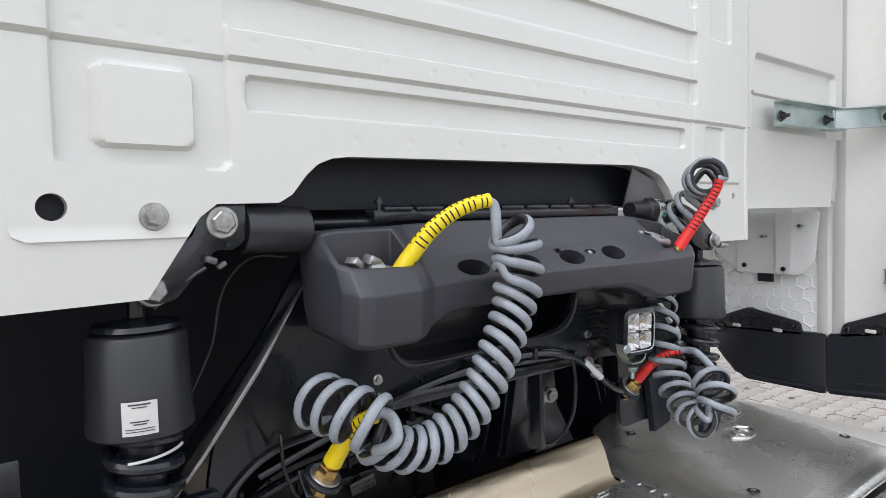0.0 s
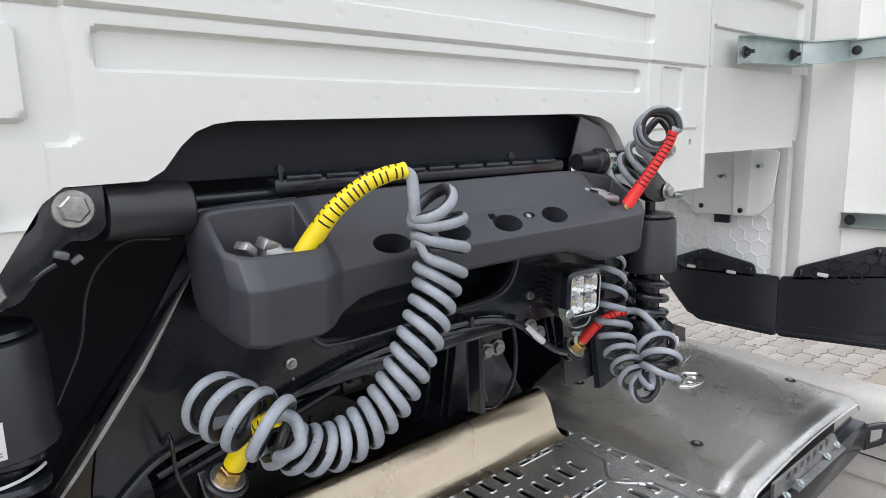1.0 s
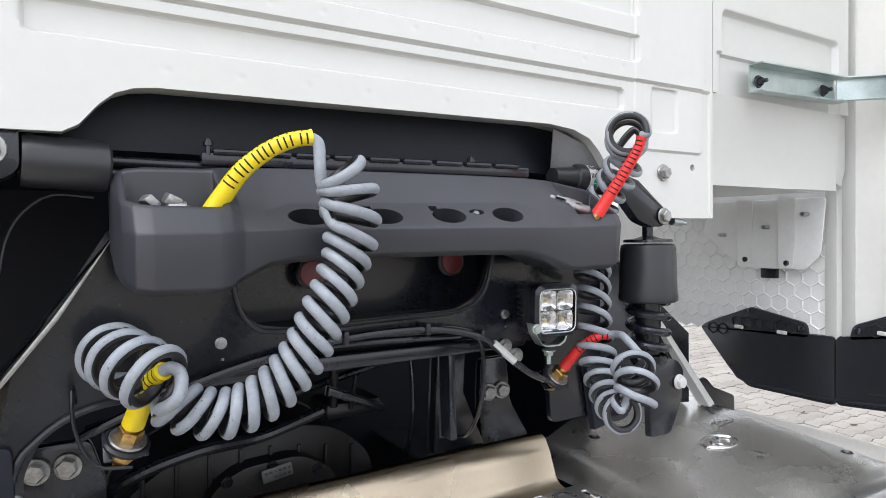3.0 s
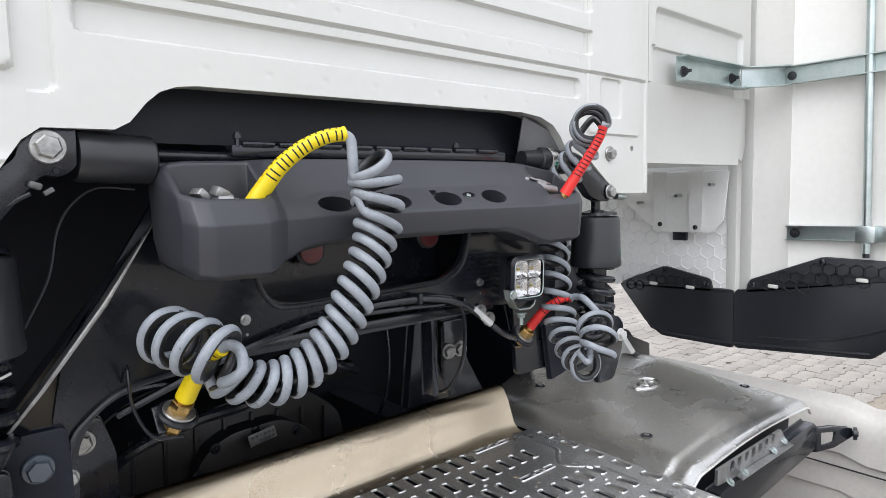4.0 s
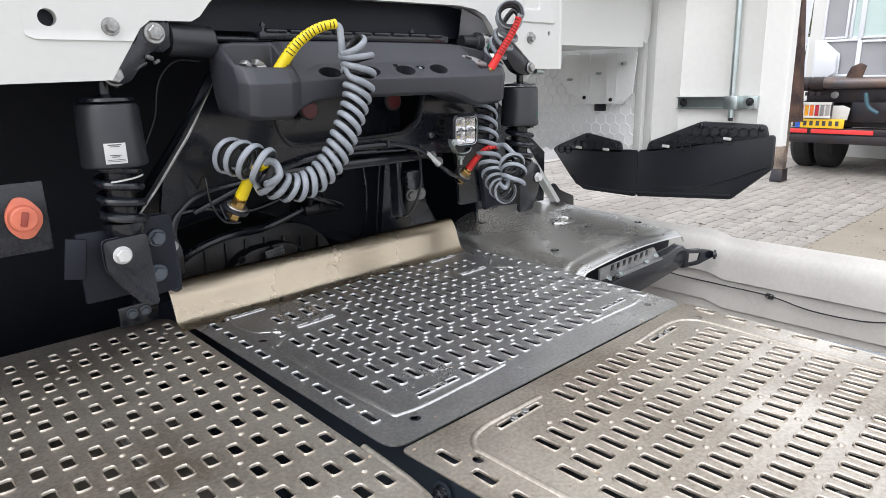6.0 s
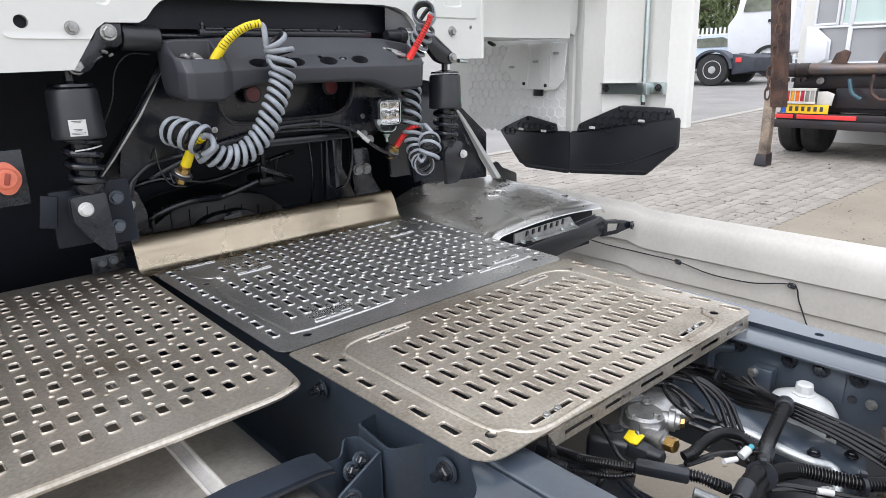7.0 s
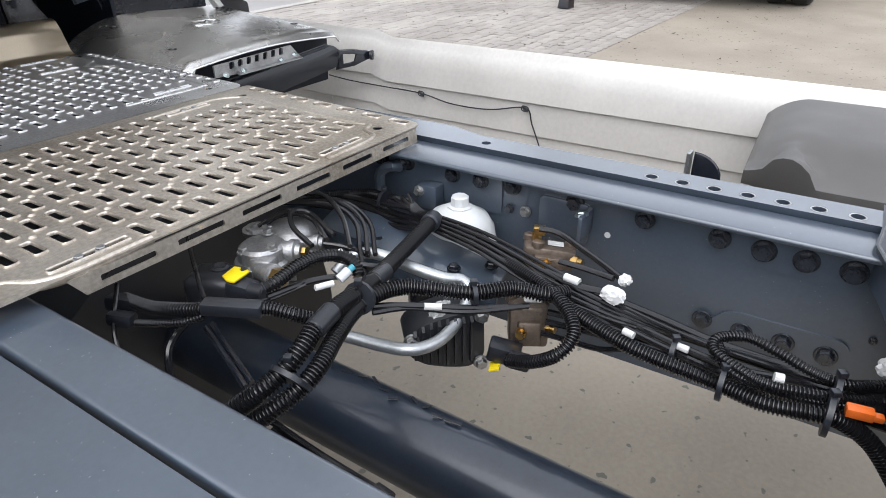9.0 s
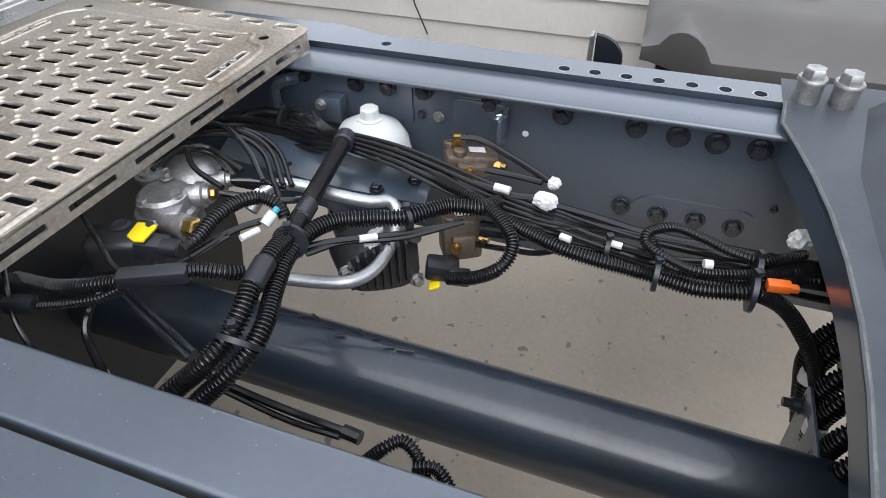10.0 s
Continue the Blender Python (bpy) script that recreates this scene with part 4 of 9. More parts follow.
def walkway(name, outline, z, slots, holes, bead, domes, label, metal=M_DECK):
    """A pressed tread plate: slots with raised lips, round holes, a bead and small domes."""
    th = thing(name, (sum(p[0] for p in outline) / len(outline), sum(p[1] for p in outline) / len(outline), z - 0.004), label, "walkway plate", "walkway plates")
    long = [q for q in slots if q[2] > 0.05]
    slots = long + [q for q in slots if q[2] < 0.05 and not any(abs(q[0] - g[0]) < (q[2] + g[2]) / 2 + 0.008 and abs(q[1] - g[1]) < (q[3] + g[3]) / 2 + 0.006 for g in long)
                    and not any(abs(q[0] - h[0]) < q[2] / 2 + h[2] + 0.004 and abs(q[1] - h[1]) < q[3] / 2 + h[2] + 0.004 for h in holes)]
    part("tread_plate", pierced(outline, [slot_outline(*q) for q in slots] + [[(x + r * math.cos(a * math.pi / 8), y + r * math.sin(a * math.pi / 8)) for a in range(16)] for x, y, r in holes], z - 0.0022, z), metal, th)
    shapes = {}
    for cx, cy, w, l in slots:
        if (w, l) not in shapes:
            bm = bmesh.new()
            loops = [[bm.verts.new((x, y, h)) for x, y in slot_outline(0, 0, w + g, l + g, 2)] for g, h in ((0.0058, -0.0003), (0.0046, 0.0008), (0.0038, 0.0021), (0.0028, 0.0024), (0.0012, 0.0020), (0.0002, 0.0006), (-0.0003, -0.0022))]
            n = len(loops[0])
            for a, b in zip(loops, loops[1:]):
                for q in range(n):
                    bm.faces.new((a[q], a[(q + 1) % n], b[(q + 1) % n], b[q]))
            shapes[w, l] = mesh_of("slot_lip", bm, metal, 50)
        piece("slot_lip", shapes[w, l], th, (cx, cy, z))
    if domes:
        bm = bmesh.new()
        lathe(bm, (0, 0, -0.001), (0, 0, 1), [(0, 0.0058), (0.0020, 0.0050), (0.0036, 0.0026)], 12)
        me = mesh_of("grip_dome", bm, metal)
        for x, y in domes:
            piece("grip_dome", me, th, (x, y, z))
    for line, r in bead:
        bm = bmesh.new()
        tube(bm, spline([(x, y, z - 0.0048) for x, y in line], 0.006), r * 1.8, 16)
        part("pressed_bead", bm, metal, th)
    for cx, cy, w, l in long:
        for s in (-0.012, 0.014):
            bm = bmesh.new()
            hexbolt(bm, (cx + s, cy, z - 0.0005), (0, 0, 1), 0.0058, 0.005, 1.3)
            part("slot_bolt", bm, M_STEEL, th, "small grey bolt in a slot")
    for x, y, r in holes:
        bm = bmesh.new()
        lathe(bm, (x, y, z - 0.012), (0, 0, 1), [(0, r * 0.85), (0.006, r * 0.8), (0.007, r * 0.4)], 10)
        part("fixing_bolt", bm, M_VOID, th, "black recessed bolt")
    return th


DZ = 0.968
# front plate
slots, domes = [], []
for k in range(20):
    for j in range(9):
        x, y = -0.306 + 0.0352 * k, 0.138 - 0.0672 * j
        if j == 0 and not 3 < k < 16:
            continue
        if j == 1 and (k < 1 or k > 18):
            continue
        if j == 8 and (k < 4 or k > 15):
            continue
        if j == 2 and (2 <= k <= 4 or 15 <= k <= 17):
            continue
        slots.append((x, y, 0.0125, 0.038))
        if (k * 2 + j * 3) % 4 == 0:
            domes.append((x + 0.0176, y + 0.0336))
for j in range(9):
    slots += [(-0.380, 0.135 - 0.0665 * j, 0.0125, 0.036), (0.428 - 0.0032 * j, 0.112 - 0.0648 * j, 0.0125, 0.036)]
for x, y in ((-0.30, 0.158), (0.30, 0.150), (-0.215, 0.004), (0.275, 0.004), (-0.24, -0.402), (0.30, -0.402)):
    slots.append((x, y, 0.090, 0.009))
front = rounded([(-0.412, 0.163), (-0.412, -0.492), (0.412, -0.508), (0.452, 0.160)], [0.004, 0.035, 0.035, 0.004], 6)
bead = [([(-0.335, 0.170), (-0.345, 0.10), (-0.335, 0.045), (-0.305, 0.020), (-0.287, -0.002), (-0.302, -0.022), (-0.335, -0.045), (-0.350, -0.085), (-0.350, -0.38), (-0.33, -0.425), (-0.20, -0.428), (-0.10, -0.425)], 0.004),
        ([(0.385, 0.165), (0.390, 0.06), (0.374, 0.035), (0.350, 0.015), (0.338, -0.005), (0.352, -0.028), (0.378, -0.055), (0.385, -0.09), (0.372, -0.39), (0.35, -0.43), (0.25, -0.43), (0.17, -0.428)], 0.004)]
fp = walkway("walkway_plate", front, DZ, slots, [(-0.332, -0.449, 0.009), (0.349, -0.460, 0.009), (-0.352, 0.155, 0.008), (0.372, 0.145, 0.008), (-0.346, -0.006, 0.009), (0.36, -0.02, 0.008)], bead, domes, "slotted stainless walkway plate with upturned front edge")
# upturned aluminium edge
bm = bmesh.new()
prof = [(0.158, 0.9675), (0.175, 0.971), (0.186, 0.982), (0.200, 1.030), (0.212, 1.052), (0.222, 1.058), (0.236, 1.058)]
rows = []
for x, sh in ((-0.440, 0.012), (-0.436, 0), (-0.2, 0), (0.0, 0), (0.2, 0), (0.396, 0), (0.410, 0.0)):
    rows.append([bm.verts.new((x + (0.06 * (0.98 - z) if x > 0.3 else 0.10 * (z - 1.05) * -0.1), y, z)) for y, z in prof])
for a, b in zip(rows, rows[1:]):
    for i in range(len(prof) - 1):
        bm.faces.new((a[i], b[i], b[i + 1], a[i + 1]))
bmesh.ops.solidify(bm, geom=bm.faces[:], thickness=0.0035)
part("upturned_edge", bm, M_KICK, fp, "brushed aluminium kick edge", 50)

# rear plate
slots, domes = [], []
for k in range(19):
    for j in range(7):
        x, y = -0.285 + 0.0323 * k, -0.957 + 0.0643 * j
        if j == 0 and not 4 <= k <= 13:
            continue
        if j == 6 and not 5 <= k <= 13:
            continue
        if j in (1, 5) and (k < 1 and j == 5):
            continue
        slots.append((x, y, 0.0125, 0.040))
        if (k + j * 2) % 3 == 0 and j < 6:
            domes.append((x + 0.016, y + 0.032))
for j in range(7):
    slots += [(-0.372 + 0.0015 * j, -0.560 - 0.0655 * j, 0.0125, 0.038), (0.392 - 0.005 * j, -0.570 - 0.0665 * j, 0.0125, 0.038)]
for x, y in ((-0.225, -0.962), (0.205, -0.966), (-0.22, -0.560), (0.215, -0.566)):
    slots.append((x, y, 0.095, 0.009))
rear = rounded([(-0.405, -0.500), (-0.392, -0.985), (0.378, -1.012), (0.412, -0.514)], [0.012, 0.045, 0.030, 0.012], 6)
bead = [([(-0.15, -0.545), (-0.28, -0.542), (-0.325, -0.565), (-0.330, -0.62), (-0.325, -0.90), (-0.305, -0.945), (-0.27, -0.978), (-0.16, -0.982)], 0.004),
        ([(0.14, -0.548), (0.27, -0.545), (0.325, -0.57), (0.335, -0.63), (0.320, -0.88), (0.322, -0.93), (0.295, -0.945), (0.265, -0.982), (0.15, -0.985)], 0.004)]
rp = walkway("walkway_plate", rear, DZ + 0.001, slots, [(-0.332, -0.938, 0.009), (-0.345, -0.592, 0.009), (0.345, -0.574, 0.009), (0.313, -0.958, 0.009)], bead, domes, "slotted stainless walkway plate over the chassis rails", M_DECK_DUSTY)
# folded edge under the rear plate with oblong holes
bm = bmesh.new()
d = V(0.70, -0.025, 0).normalized()
prism(bm, [(-0.27, -0.991, DZ - 0.004), (0.36, -1.008, DZ - 0.004), (0.36, -1.011, DZ - 0.029), (-0.255, -0.994, DZ - 0.027)], (0, 0.003, 0))
cut = bmesh.new()
for i in range(6):
    c = V(-0.20 + 0.10 * i, -1.0, DZ - 0.016)
    box(cut, (c.x - 0.035, -1.04, c.z - 0.004), (c.x + 0.035, -0.96, c.z + 0.004), 0.0015, 1)
bm = carve(bm, [cut])
part("folded_edge", bm, M_DECK_DUSTY, rp)

# plate over the tank side
slots, domes = [], []
for k in range(21):
    for j in range(12):
        x, y = -0.450 - 0.0357 * k, 0.213 - 0.0680 * j
        slots.append((x - 0.001 * j, y, 0.0155, 0.029))
        if (k * 2 + j * 3) % 5 == 0 and j < 11:
            domes.append((x - 0.018, y - 0.034))
left = rounded([(-0.428, 0.268), (-0.442, -0.596), (-0.50, -0.622), (-1.21, -0.60), (-1.21, 0.30), (-0.50, 0.290)], [0.03, 0.02, 0.03, 0.03, 0.03, 0.03], 6)
lp = walkway("walkway_plate", left, DZ, slots, [(-0.585, -0.500, 0.010)], [], domes, "slotted stainless walkway plate beside the frame above the tank", M_DECK_DUSTY)
bm = bmesh.new()
tube(bm, spline([(-0.432, -0.45, DZ - 0.006), (-0.440, -0.575, DZ - 0.006), (-0.465, -0.612, DZ - 0.006), (-0.60, -0.6195, DZ - 0.006), (-1.21, -0.602, DZ - 0.006)], 0.01), 0.0065, 8)
part("rolled_rim", bm, M_DECK_DUSTY, lp)

# ---- domed cover beside the walkway ----
dome = thing("exhaust_cover", (0.78, 0.08, 0.93), "domed brushed aluminium cover plate over the exhaust box", "cover plate")
DX0, DX1, DY0, DY1 = 0.475, 1.090, -0.186, 0.365


def dome_z(x, y):
    """Height of the pressed cover: a shallow arch that rises to the back, with a low border along three sides."""
    u = max(0.0, min(1.0, (x - DX0) / (DX1 - DX0)))
    z = 0.952 + 0.022 * math.sin(math.pi * min(1.0, 0.06 + 0.88 * u)) + 0.085 * (y - DY0) * smooth01((u + 0.05) / 0.35)
    pad = smooth01((y - DY0 - 0.040) / 0.016) * smooth01((DX1 - 0.034 - x) / 0.016)
    z += 0.0045 * pad
    z -= 0.013 * (1 - smooth01((y - DY0) / 0.014)) + 0.016 * (1 - smooth01((DX1 - x) / 0.018))
    return z - 0.020 * (1 - smooth01((x - DX0) / 0.05))


bm = bmesh.new()
near_edge = [0, 0.004, 0.008, 0.013, 0.02, 0.03, 0.036, 0.041, 0.046, 0.051, 0.056, 0.062]
gy = [DY0 + a for a in near_edge] + [DY0 + 0.062 + (DY1 - DY0 - 0.062) * i / 14 for i in range(1, 15)]
gx = [DX0 + (DX1 - 0.062 - DX0) * i / 24 for i in range(25)] + [DX1 - a for a in near_edge[-2::-1]]
g = [[bm.verts.new((x + (0.012 if x > 0.9 else 0.0) * (y - DY0), y, dome_z(x, y))) for y in gy] for x in gx]
for i in range(len(gx) - 1):
    for k in range(len(gy) - 1):
        bm.faces.new((g[i][k], g[i + 1][k], g[i + 1][k + 1], g[i][k + 1]))
bmesh.ops.solidify(bm, geom=bm.faces[:], thickness=0.003)
part("dome", bm, M_DOME, dome, angle=60)
bm = bmesh.new()
rim = [V(x, DY0 - 0.001, dome_z(x, DY0) - 0.001) for x in gx]
tube(bm, rim, 0.0030, 8)
part("rolled_rim", bm, M_DOME, dome, "bright rolled rim")
# black sheet added below the rim, in place of shade under the cover
bm = bmesh.new()
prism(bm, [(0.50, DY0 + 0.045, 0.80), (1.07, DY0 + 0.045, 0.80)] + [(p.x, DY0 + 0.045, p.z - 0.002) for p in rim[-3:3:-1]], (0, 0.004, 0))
part("closing_panel", bm, M_VOID, dome, "black sheet in place of the shade under the cover")
for x, y in ((0.563, -0.049), (1.030, -0.050), (0.60, 0.27)):
    bm = bmesh.new()
    lathe(bm, (x, y, dome_z(x, y) + 0.0005), (0, 0, 1), [(0, 0.013), (0.0015, 0.012), (0.002, 0.009), (0.0005, 0.008)], 18)
    rc = part("bolt_recess", bm, M_BLACK, dome, "dark recessed bolt")
    bm = bmesh.new()
    hexbolt(bm, (x, y, dome_z(x, y) + 0.0008), (0, 0, 1), 0.0055, 0.004, 0)
    part("bolt_head", bm, M_STEEL, rc)
OX0, OY0 = 0.800, 0.098


def on_dome(dx, dy, up=0.0012):
    return V(OX0 + dx, OY0 + dy, dome_z(OX0 + dx, OY0 + dy) + up)


bm = bmesh.new()
for a, b, r in ((0.052, 0.030, 0.0022), (0.044, 0.023, 0.0012)):
    tube(bm, [on_dome(a * math.cos(2 * math.pi * t / 40), b * math.sin(2 * math.pi * t / 40)) for t in range(41)], r, 6)
for q in ((-0.026, -0.004), (0.010, 0.006)):
    tube(bm, [on_dome(q[0] + 0.018 * t / 8, q[1] + 0.012 * math.sin(t * 0.8)) for t in range(9)], 0.0035, 6)
part("embossed_mark", bm, M_DOME, dome, "embossed oval mark")
bm = bmesh.new()
tube(bm, [on_dome(0.075 + 0.02 * t, 0.055 + 0.004 * t) for t in range(5)], 0.0028, 6)
for q in range(4):
    tube(bm, [on_dome(0.085 + 0.024 * q, 0.078), on_dome(0.099 + 0.024 * q, 0.080)], 0.0030, 6)
pieces("raised_bar", bm, M_DOME, dome)
# bracket and black arm below the cover
arm = thing("cover_bracket", (0.80, -0.22, 0.86), "black support arm and perforated aluminium bracket under the cover", "bracket")
bm = bmesh.new()
prism(bm, [(0.575, -0.196, 0.944), (0.852, -0.207, 0.954), (0.890, -0.208, 0.914), (0.645, -0.200, 0.910), (0.575, -0.196, 0.912)], (0.0, 0.006, 0.0))
cut = bmesh.new()
for i in range(7):
    c = V(0.632 + i * 0.030, -0.2, 0.9365 + i * 0.0012)
    prism(cut, [(x, -0.25, z) for x, z in rounded([(c.x - 0.009, c.z - 0.011), (c.x + 0.007, c.z - 0.011), (c.x + 0.010, c.z + 0.009), (c.x - 0.006, c.z + 0.009)], 0.006)], (0, 0.1, 0))
bm = carve(bm, [cut])
prism(bm, [(0.645, -0.201, 0.9105), (0.888, -0.208, 0.914), (0.884, -0.222, 0.9125), (0.640, -0.216, 0.9085)], (0, 0, 0.003))
prism(bm, [(0.638, -0.199, 0.946), (0.641, -0.199, 0.946), (0.650, -0.216, 0.911), (0.646, -0.216, 0.911)], (0.003, 0, 0))
pb = part("perforated_bracket", bm, M_CAST, arm, "bare aluminium bracket with oval openings")
for x, z in ((0.600, 0.922), (0.664, 0.922), (0.808, 0.925), (0.862, 0.932)):
    bm = bmesh.new()
    hexbolt(bm, (x, -0.209, z - 0.006), (0.1, -0.6, 0.8), 0.0065, 0.006, 1.4)
    part("bracket_bolt", bm, M_ZINC, pb)
bm = bmesh.new()
prism(bm, [(0.60, -0.19, 0.884), (1.03, -0.215, 0.925), (1.06, -0.217, 0.905), (1.04, -0.216, 0.855), (0.60, -0.19, 0.80)], (0, 0.03, 0), 0.003)
part("support_arm", bm, M_BLACK, arm)
bm = bmesh.new()
prism(bm, [(1.05, -0.215, 0.905), (1.11, -0.235, 0.900), (1.165, -0.257, 0.888), (1.17, -0.262, 0.868), (1.10, -0.240, 0.850), (1.05, -0.215, 0.845)], (-0.004, 0.010, 0), 0.002)
cut = bmesh.new()
prism(cut, [(1.066, -0.27, 0.892), (1.115, -0.27, 0.886), (1.105, -0.27, 0.864), (1.066, -0.27, 0.860)], (0, 0.12, 0))
bm = carve(bm, [cut])
part("ring_arm", bm, M_BLACK, arm)
bm = bmesh.new()
lathe(bm, (1.158, -0.262, 0.877), (0.35, -0.94, 0), [(0, 0.016), (0.008, 0.016), (0.009, 0.007), (0.011, 0.007)], 20)
part("bush", bm, M_RUBBER, arm)

# ---- chassis ----
frame_th = thing("chassis_frame", (0, -1.2, 0.65), "blue-grey painted ladder chassis frame", "chassis")
Y0, Y1 = 0.9, -2.6
# right rail: web, flanges, doubled upper flange with a row of holes
bm = bmesh.new()
box(bm, (0.337, Y1, 0.635), (0.345, Y0, 0.934))
box(bm, (0.300, Y1, 0.926), (0.3805, Y0, 0.9355), 0.0045, 3)
box(bm, (0.372, Y1, 0.918), (0.392, Y0, 0.9255))
box(bm, (0.340, Y1, 0.635), (0.42, Y0, 0.643), 0.002)
part("rail", bm, M_CHASSIS, frame_th)
bm = bmesh.new()
prism(bm, [(x, y, 0.929) for x, y in ((0.384, -0.78), (0.384, Y1), (0.437, Y1), (0.437, -1.10), (0.46, -1.02), (0.46, -0.78))], (0, 0, 0.0145), 0.002)
cut = bmesh.new()
for y in (-1.127, -1.423, -1.469, -1.515, -1.561, -1.607, -1.652, -1.698, -1.79, -1.836, -1.88):
    cyl(cut, (0.400 if y < -1.2 else 0.407, y, 0.90), (0.400 if y < -1.2 else 0.407, y, 1.0), 0.0085, 16)
bm = carve(bm, [cut])
part("flange_plate", bm, M_CHASSIS, frame_th)
for y in (-1.423, -1.469, -1.515, -1.561, -1.607, -1.652, -1.698):
    bm = bmesh.new()
    lathe(bm, (0.400, y, 0.9431), (0, 0, 1), [(0, 0.0088), (0, 0.0112), (0.0008, 0.0108), (0.0008, 0.0088)], 20)
    for f in [f for f in bm.faces if len(f.verts) == 20]:
        bm.faces.remove(f)
    part("hole_rim", bm, M_STEEL, frame_th, "bright worn rim of a hole")
# left rail
bm = bmesh.new()
box(bm, (-0.345, Y1, 0.635), (-0.337, Y0, 0.938))
box(bm, (-0.357, -2.6, 0.930), (-0.294, Y0, 0.948), 0.006, 3)
box(bm, (-0.42, Y1, 0.635), (-0.340, Y0, 0.643), 0.002)
part("rail", bm, M_CHASSIS, frame_th)
bm = bmesh.new()
prism(bm, [(x, y, 0.936) for x, y in rounded([(-0.3665, -0.93), (-0.412, -0.995), (-0.458, -1.010), (-0.458, Y1), (-0.3665, Y1)], [0, 0.02, 0.024, 0, 0])], (0, 0, 0.011), 0.005, 3)
prism(bm, [(-0.458, -1.045, 0.938), (-0.459, -1.045, 0.905), (-0.459, Y1, 0.885), (-0.458, Y1, 0.938)], (0.006, 0, 0))
cut = bmesh.new()
cyl(cut, (-0.400, -1.090, 0.90), (-0.400, -1.090, 1.0), 0.0095, 18)
bm = carve(bm, [cut])
part("flange_plate", bm, M_CHASSIS, frame_th)
# reinforcing plates on the right web
bm = bmesh.new()
box(bm, (0.333, -1.20, 0.85), (0.337, -0.80, 0.935))
prism(bm, [(0.333, y, z) for y, z in rounded([(-1.735, 0.735), (-1.735, 0.79), (-1.575, 0.79), (-1.54, 0.745)], 0.02)], (0.004, 0, 0))
prism(bm, [(0.333, y, z) for y, z in rounded([(-1.78, 0.868), (-1.78, 0.925), (-1.575, 0.925), (-1.575, 0.868)], 0.012)], (0.004, 0, 0))
pieces("web_plate", bm, M_CHASSIS, frame_th)
for y, z, r in [(-1.007, .908, .0115), (-1.103, .905, .0115), (-1.159, .906, .0115), (-1.219, .907, .0115), (-1.329, .904, .0115), (-1.439, .902, .0115), (-1.545, .899, .0115), (-1.603, .896, .0125), (-1.655, .895, .0125), (-1.71, .895, .0125), (-1.785, .89, .0115),
                (-1.545, .762, .011), (-1.601, .760, .0115), (-1.656, .762, .0115), (-1.71, .761, .0115), (-0.95, .907, .0115), (-1.215, .866, .006), (-1.765, .845, .004), (-1.755, .803, .004)]:
    bm = bmesh.new()
    hexbolt(bm, (0.334, y, z), (-1, 0, 0), r, r * 1.15)
    part("bolt", bm, M_BOLT, frame_th, "dark flanged bolt")
bm = bmesh.new()
for y, z in ((-1.385, 0.86), (-1.812, 0.821), (-1.812, 0.789), (-1.827, 0.762)):
    lathe(bm, (0.3365, y, z), (-1, 0, 0), [(0, 0.005), (0.0006, 0.005)], 14)
part("paint_plug", bm, M_LABEL, frame_th, "pale plugged holes")

# central longitudinal tube
shaft = thing("propeller_shaft", (-0.055, -1.3, 0.63), "blue-grey painted propeller shaft tube between the rails", "shaft")
bm = bmesh.new()
lathe(bm, (-0.045, 0.2, 0.715), V(-0.012, -2.6, -0.035), [(0, 0.05), (0.6, 0.056), (2.6, 0.056)], 40)
part("tube", bm, M_SHAFT, shaft)
rng_f = random.Random(5)
for k in range(9):
    y = -1.16 - 0.022 * k
    a = rng_f.uniform(0.1, 0.5)
    c = V(-0.0525 + 0.056 * math.sin(a), y, 0.698 + 0.056 * math.cos(a))
    bm = bmesh.new()
    obox(bm, c, (0.006, 0.012 + rng_f.uniform(0, 0.012), 0.0010), (rng_f.uniform(-18, 18), math.degrees(a), rng_f.uniform(-25, 25)), 0.0006, 1)
    part("peeled_film", bm, M_RUBBER, shaft, "torn dark protective film")

# ---- side skirt ----
skirt = thing("side_skirt", (1.22, -0.9, 0.55), "cream painted inner side of the lower side skirt", "side skirt")
bm = bmesh.new()
ys = [0.75, 0.2, -0.05, -0.225, -0.255, -0.285, -0.31, -0.6, -1.0, -1.4, -1.8, -2.3, -3.0]
prof = [(1.256, 0.0, -0.02), (1.254, 0.0, 0.0), (1.2515, 0.0, 0.002), (1.2485, 0.0, -0.001), (1.243, 0.0, -0.012), (1.230, 0.0, -0.024), (1.217, 0.0, -0.042), (1.208, 0.0, -0.075), (1.200, 0.0, -0.136), (1.2105, 0.0, -0.141), (1.205, 0.0, -0.238), (1.2145, 0, -0.243), (1.209, 0.0, -0.30), (1.209, 0, -0.5)]


def skirt_top(y):
    return 0.938 + 0.006 * smooth01((y + 0.05) / 0.3) - 0.018 * smooth01((-0.225 - y) / 0.06)


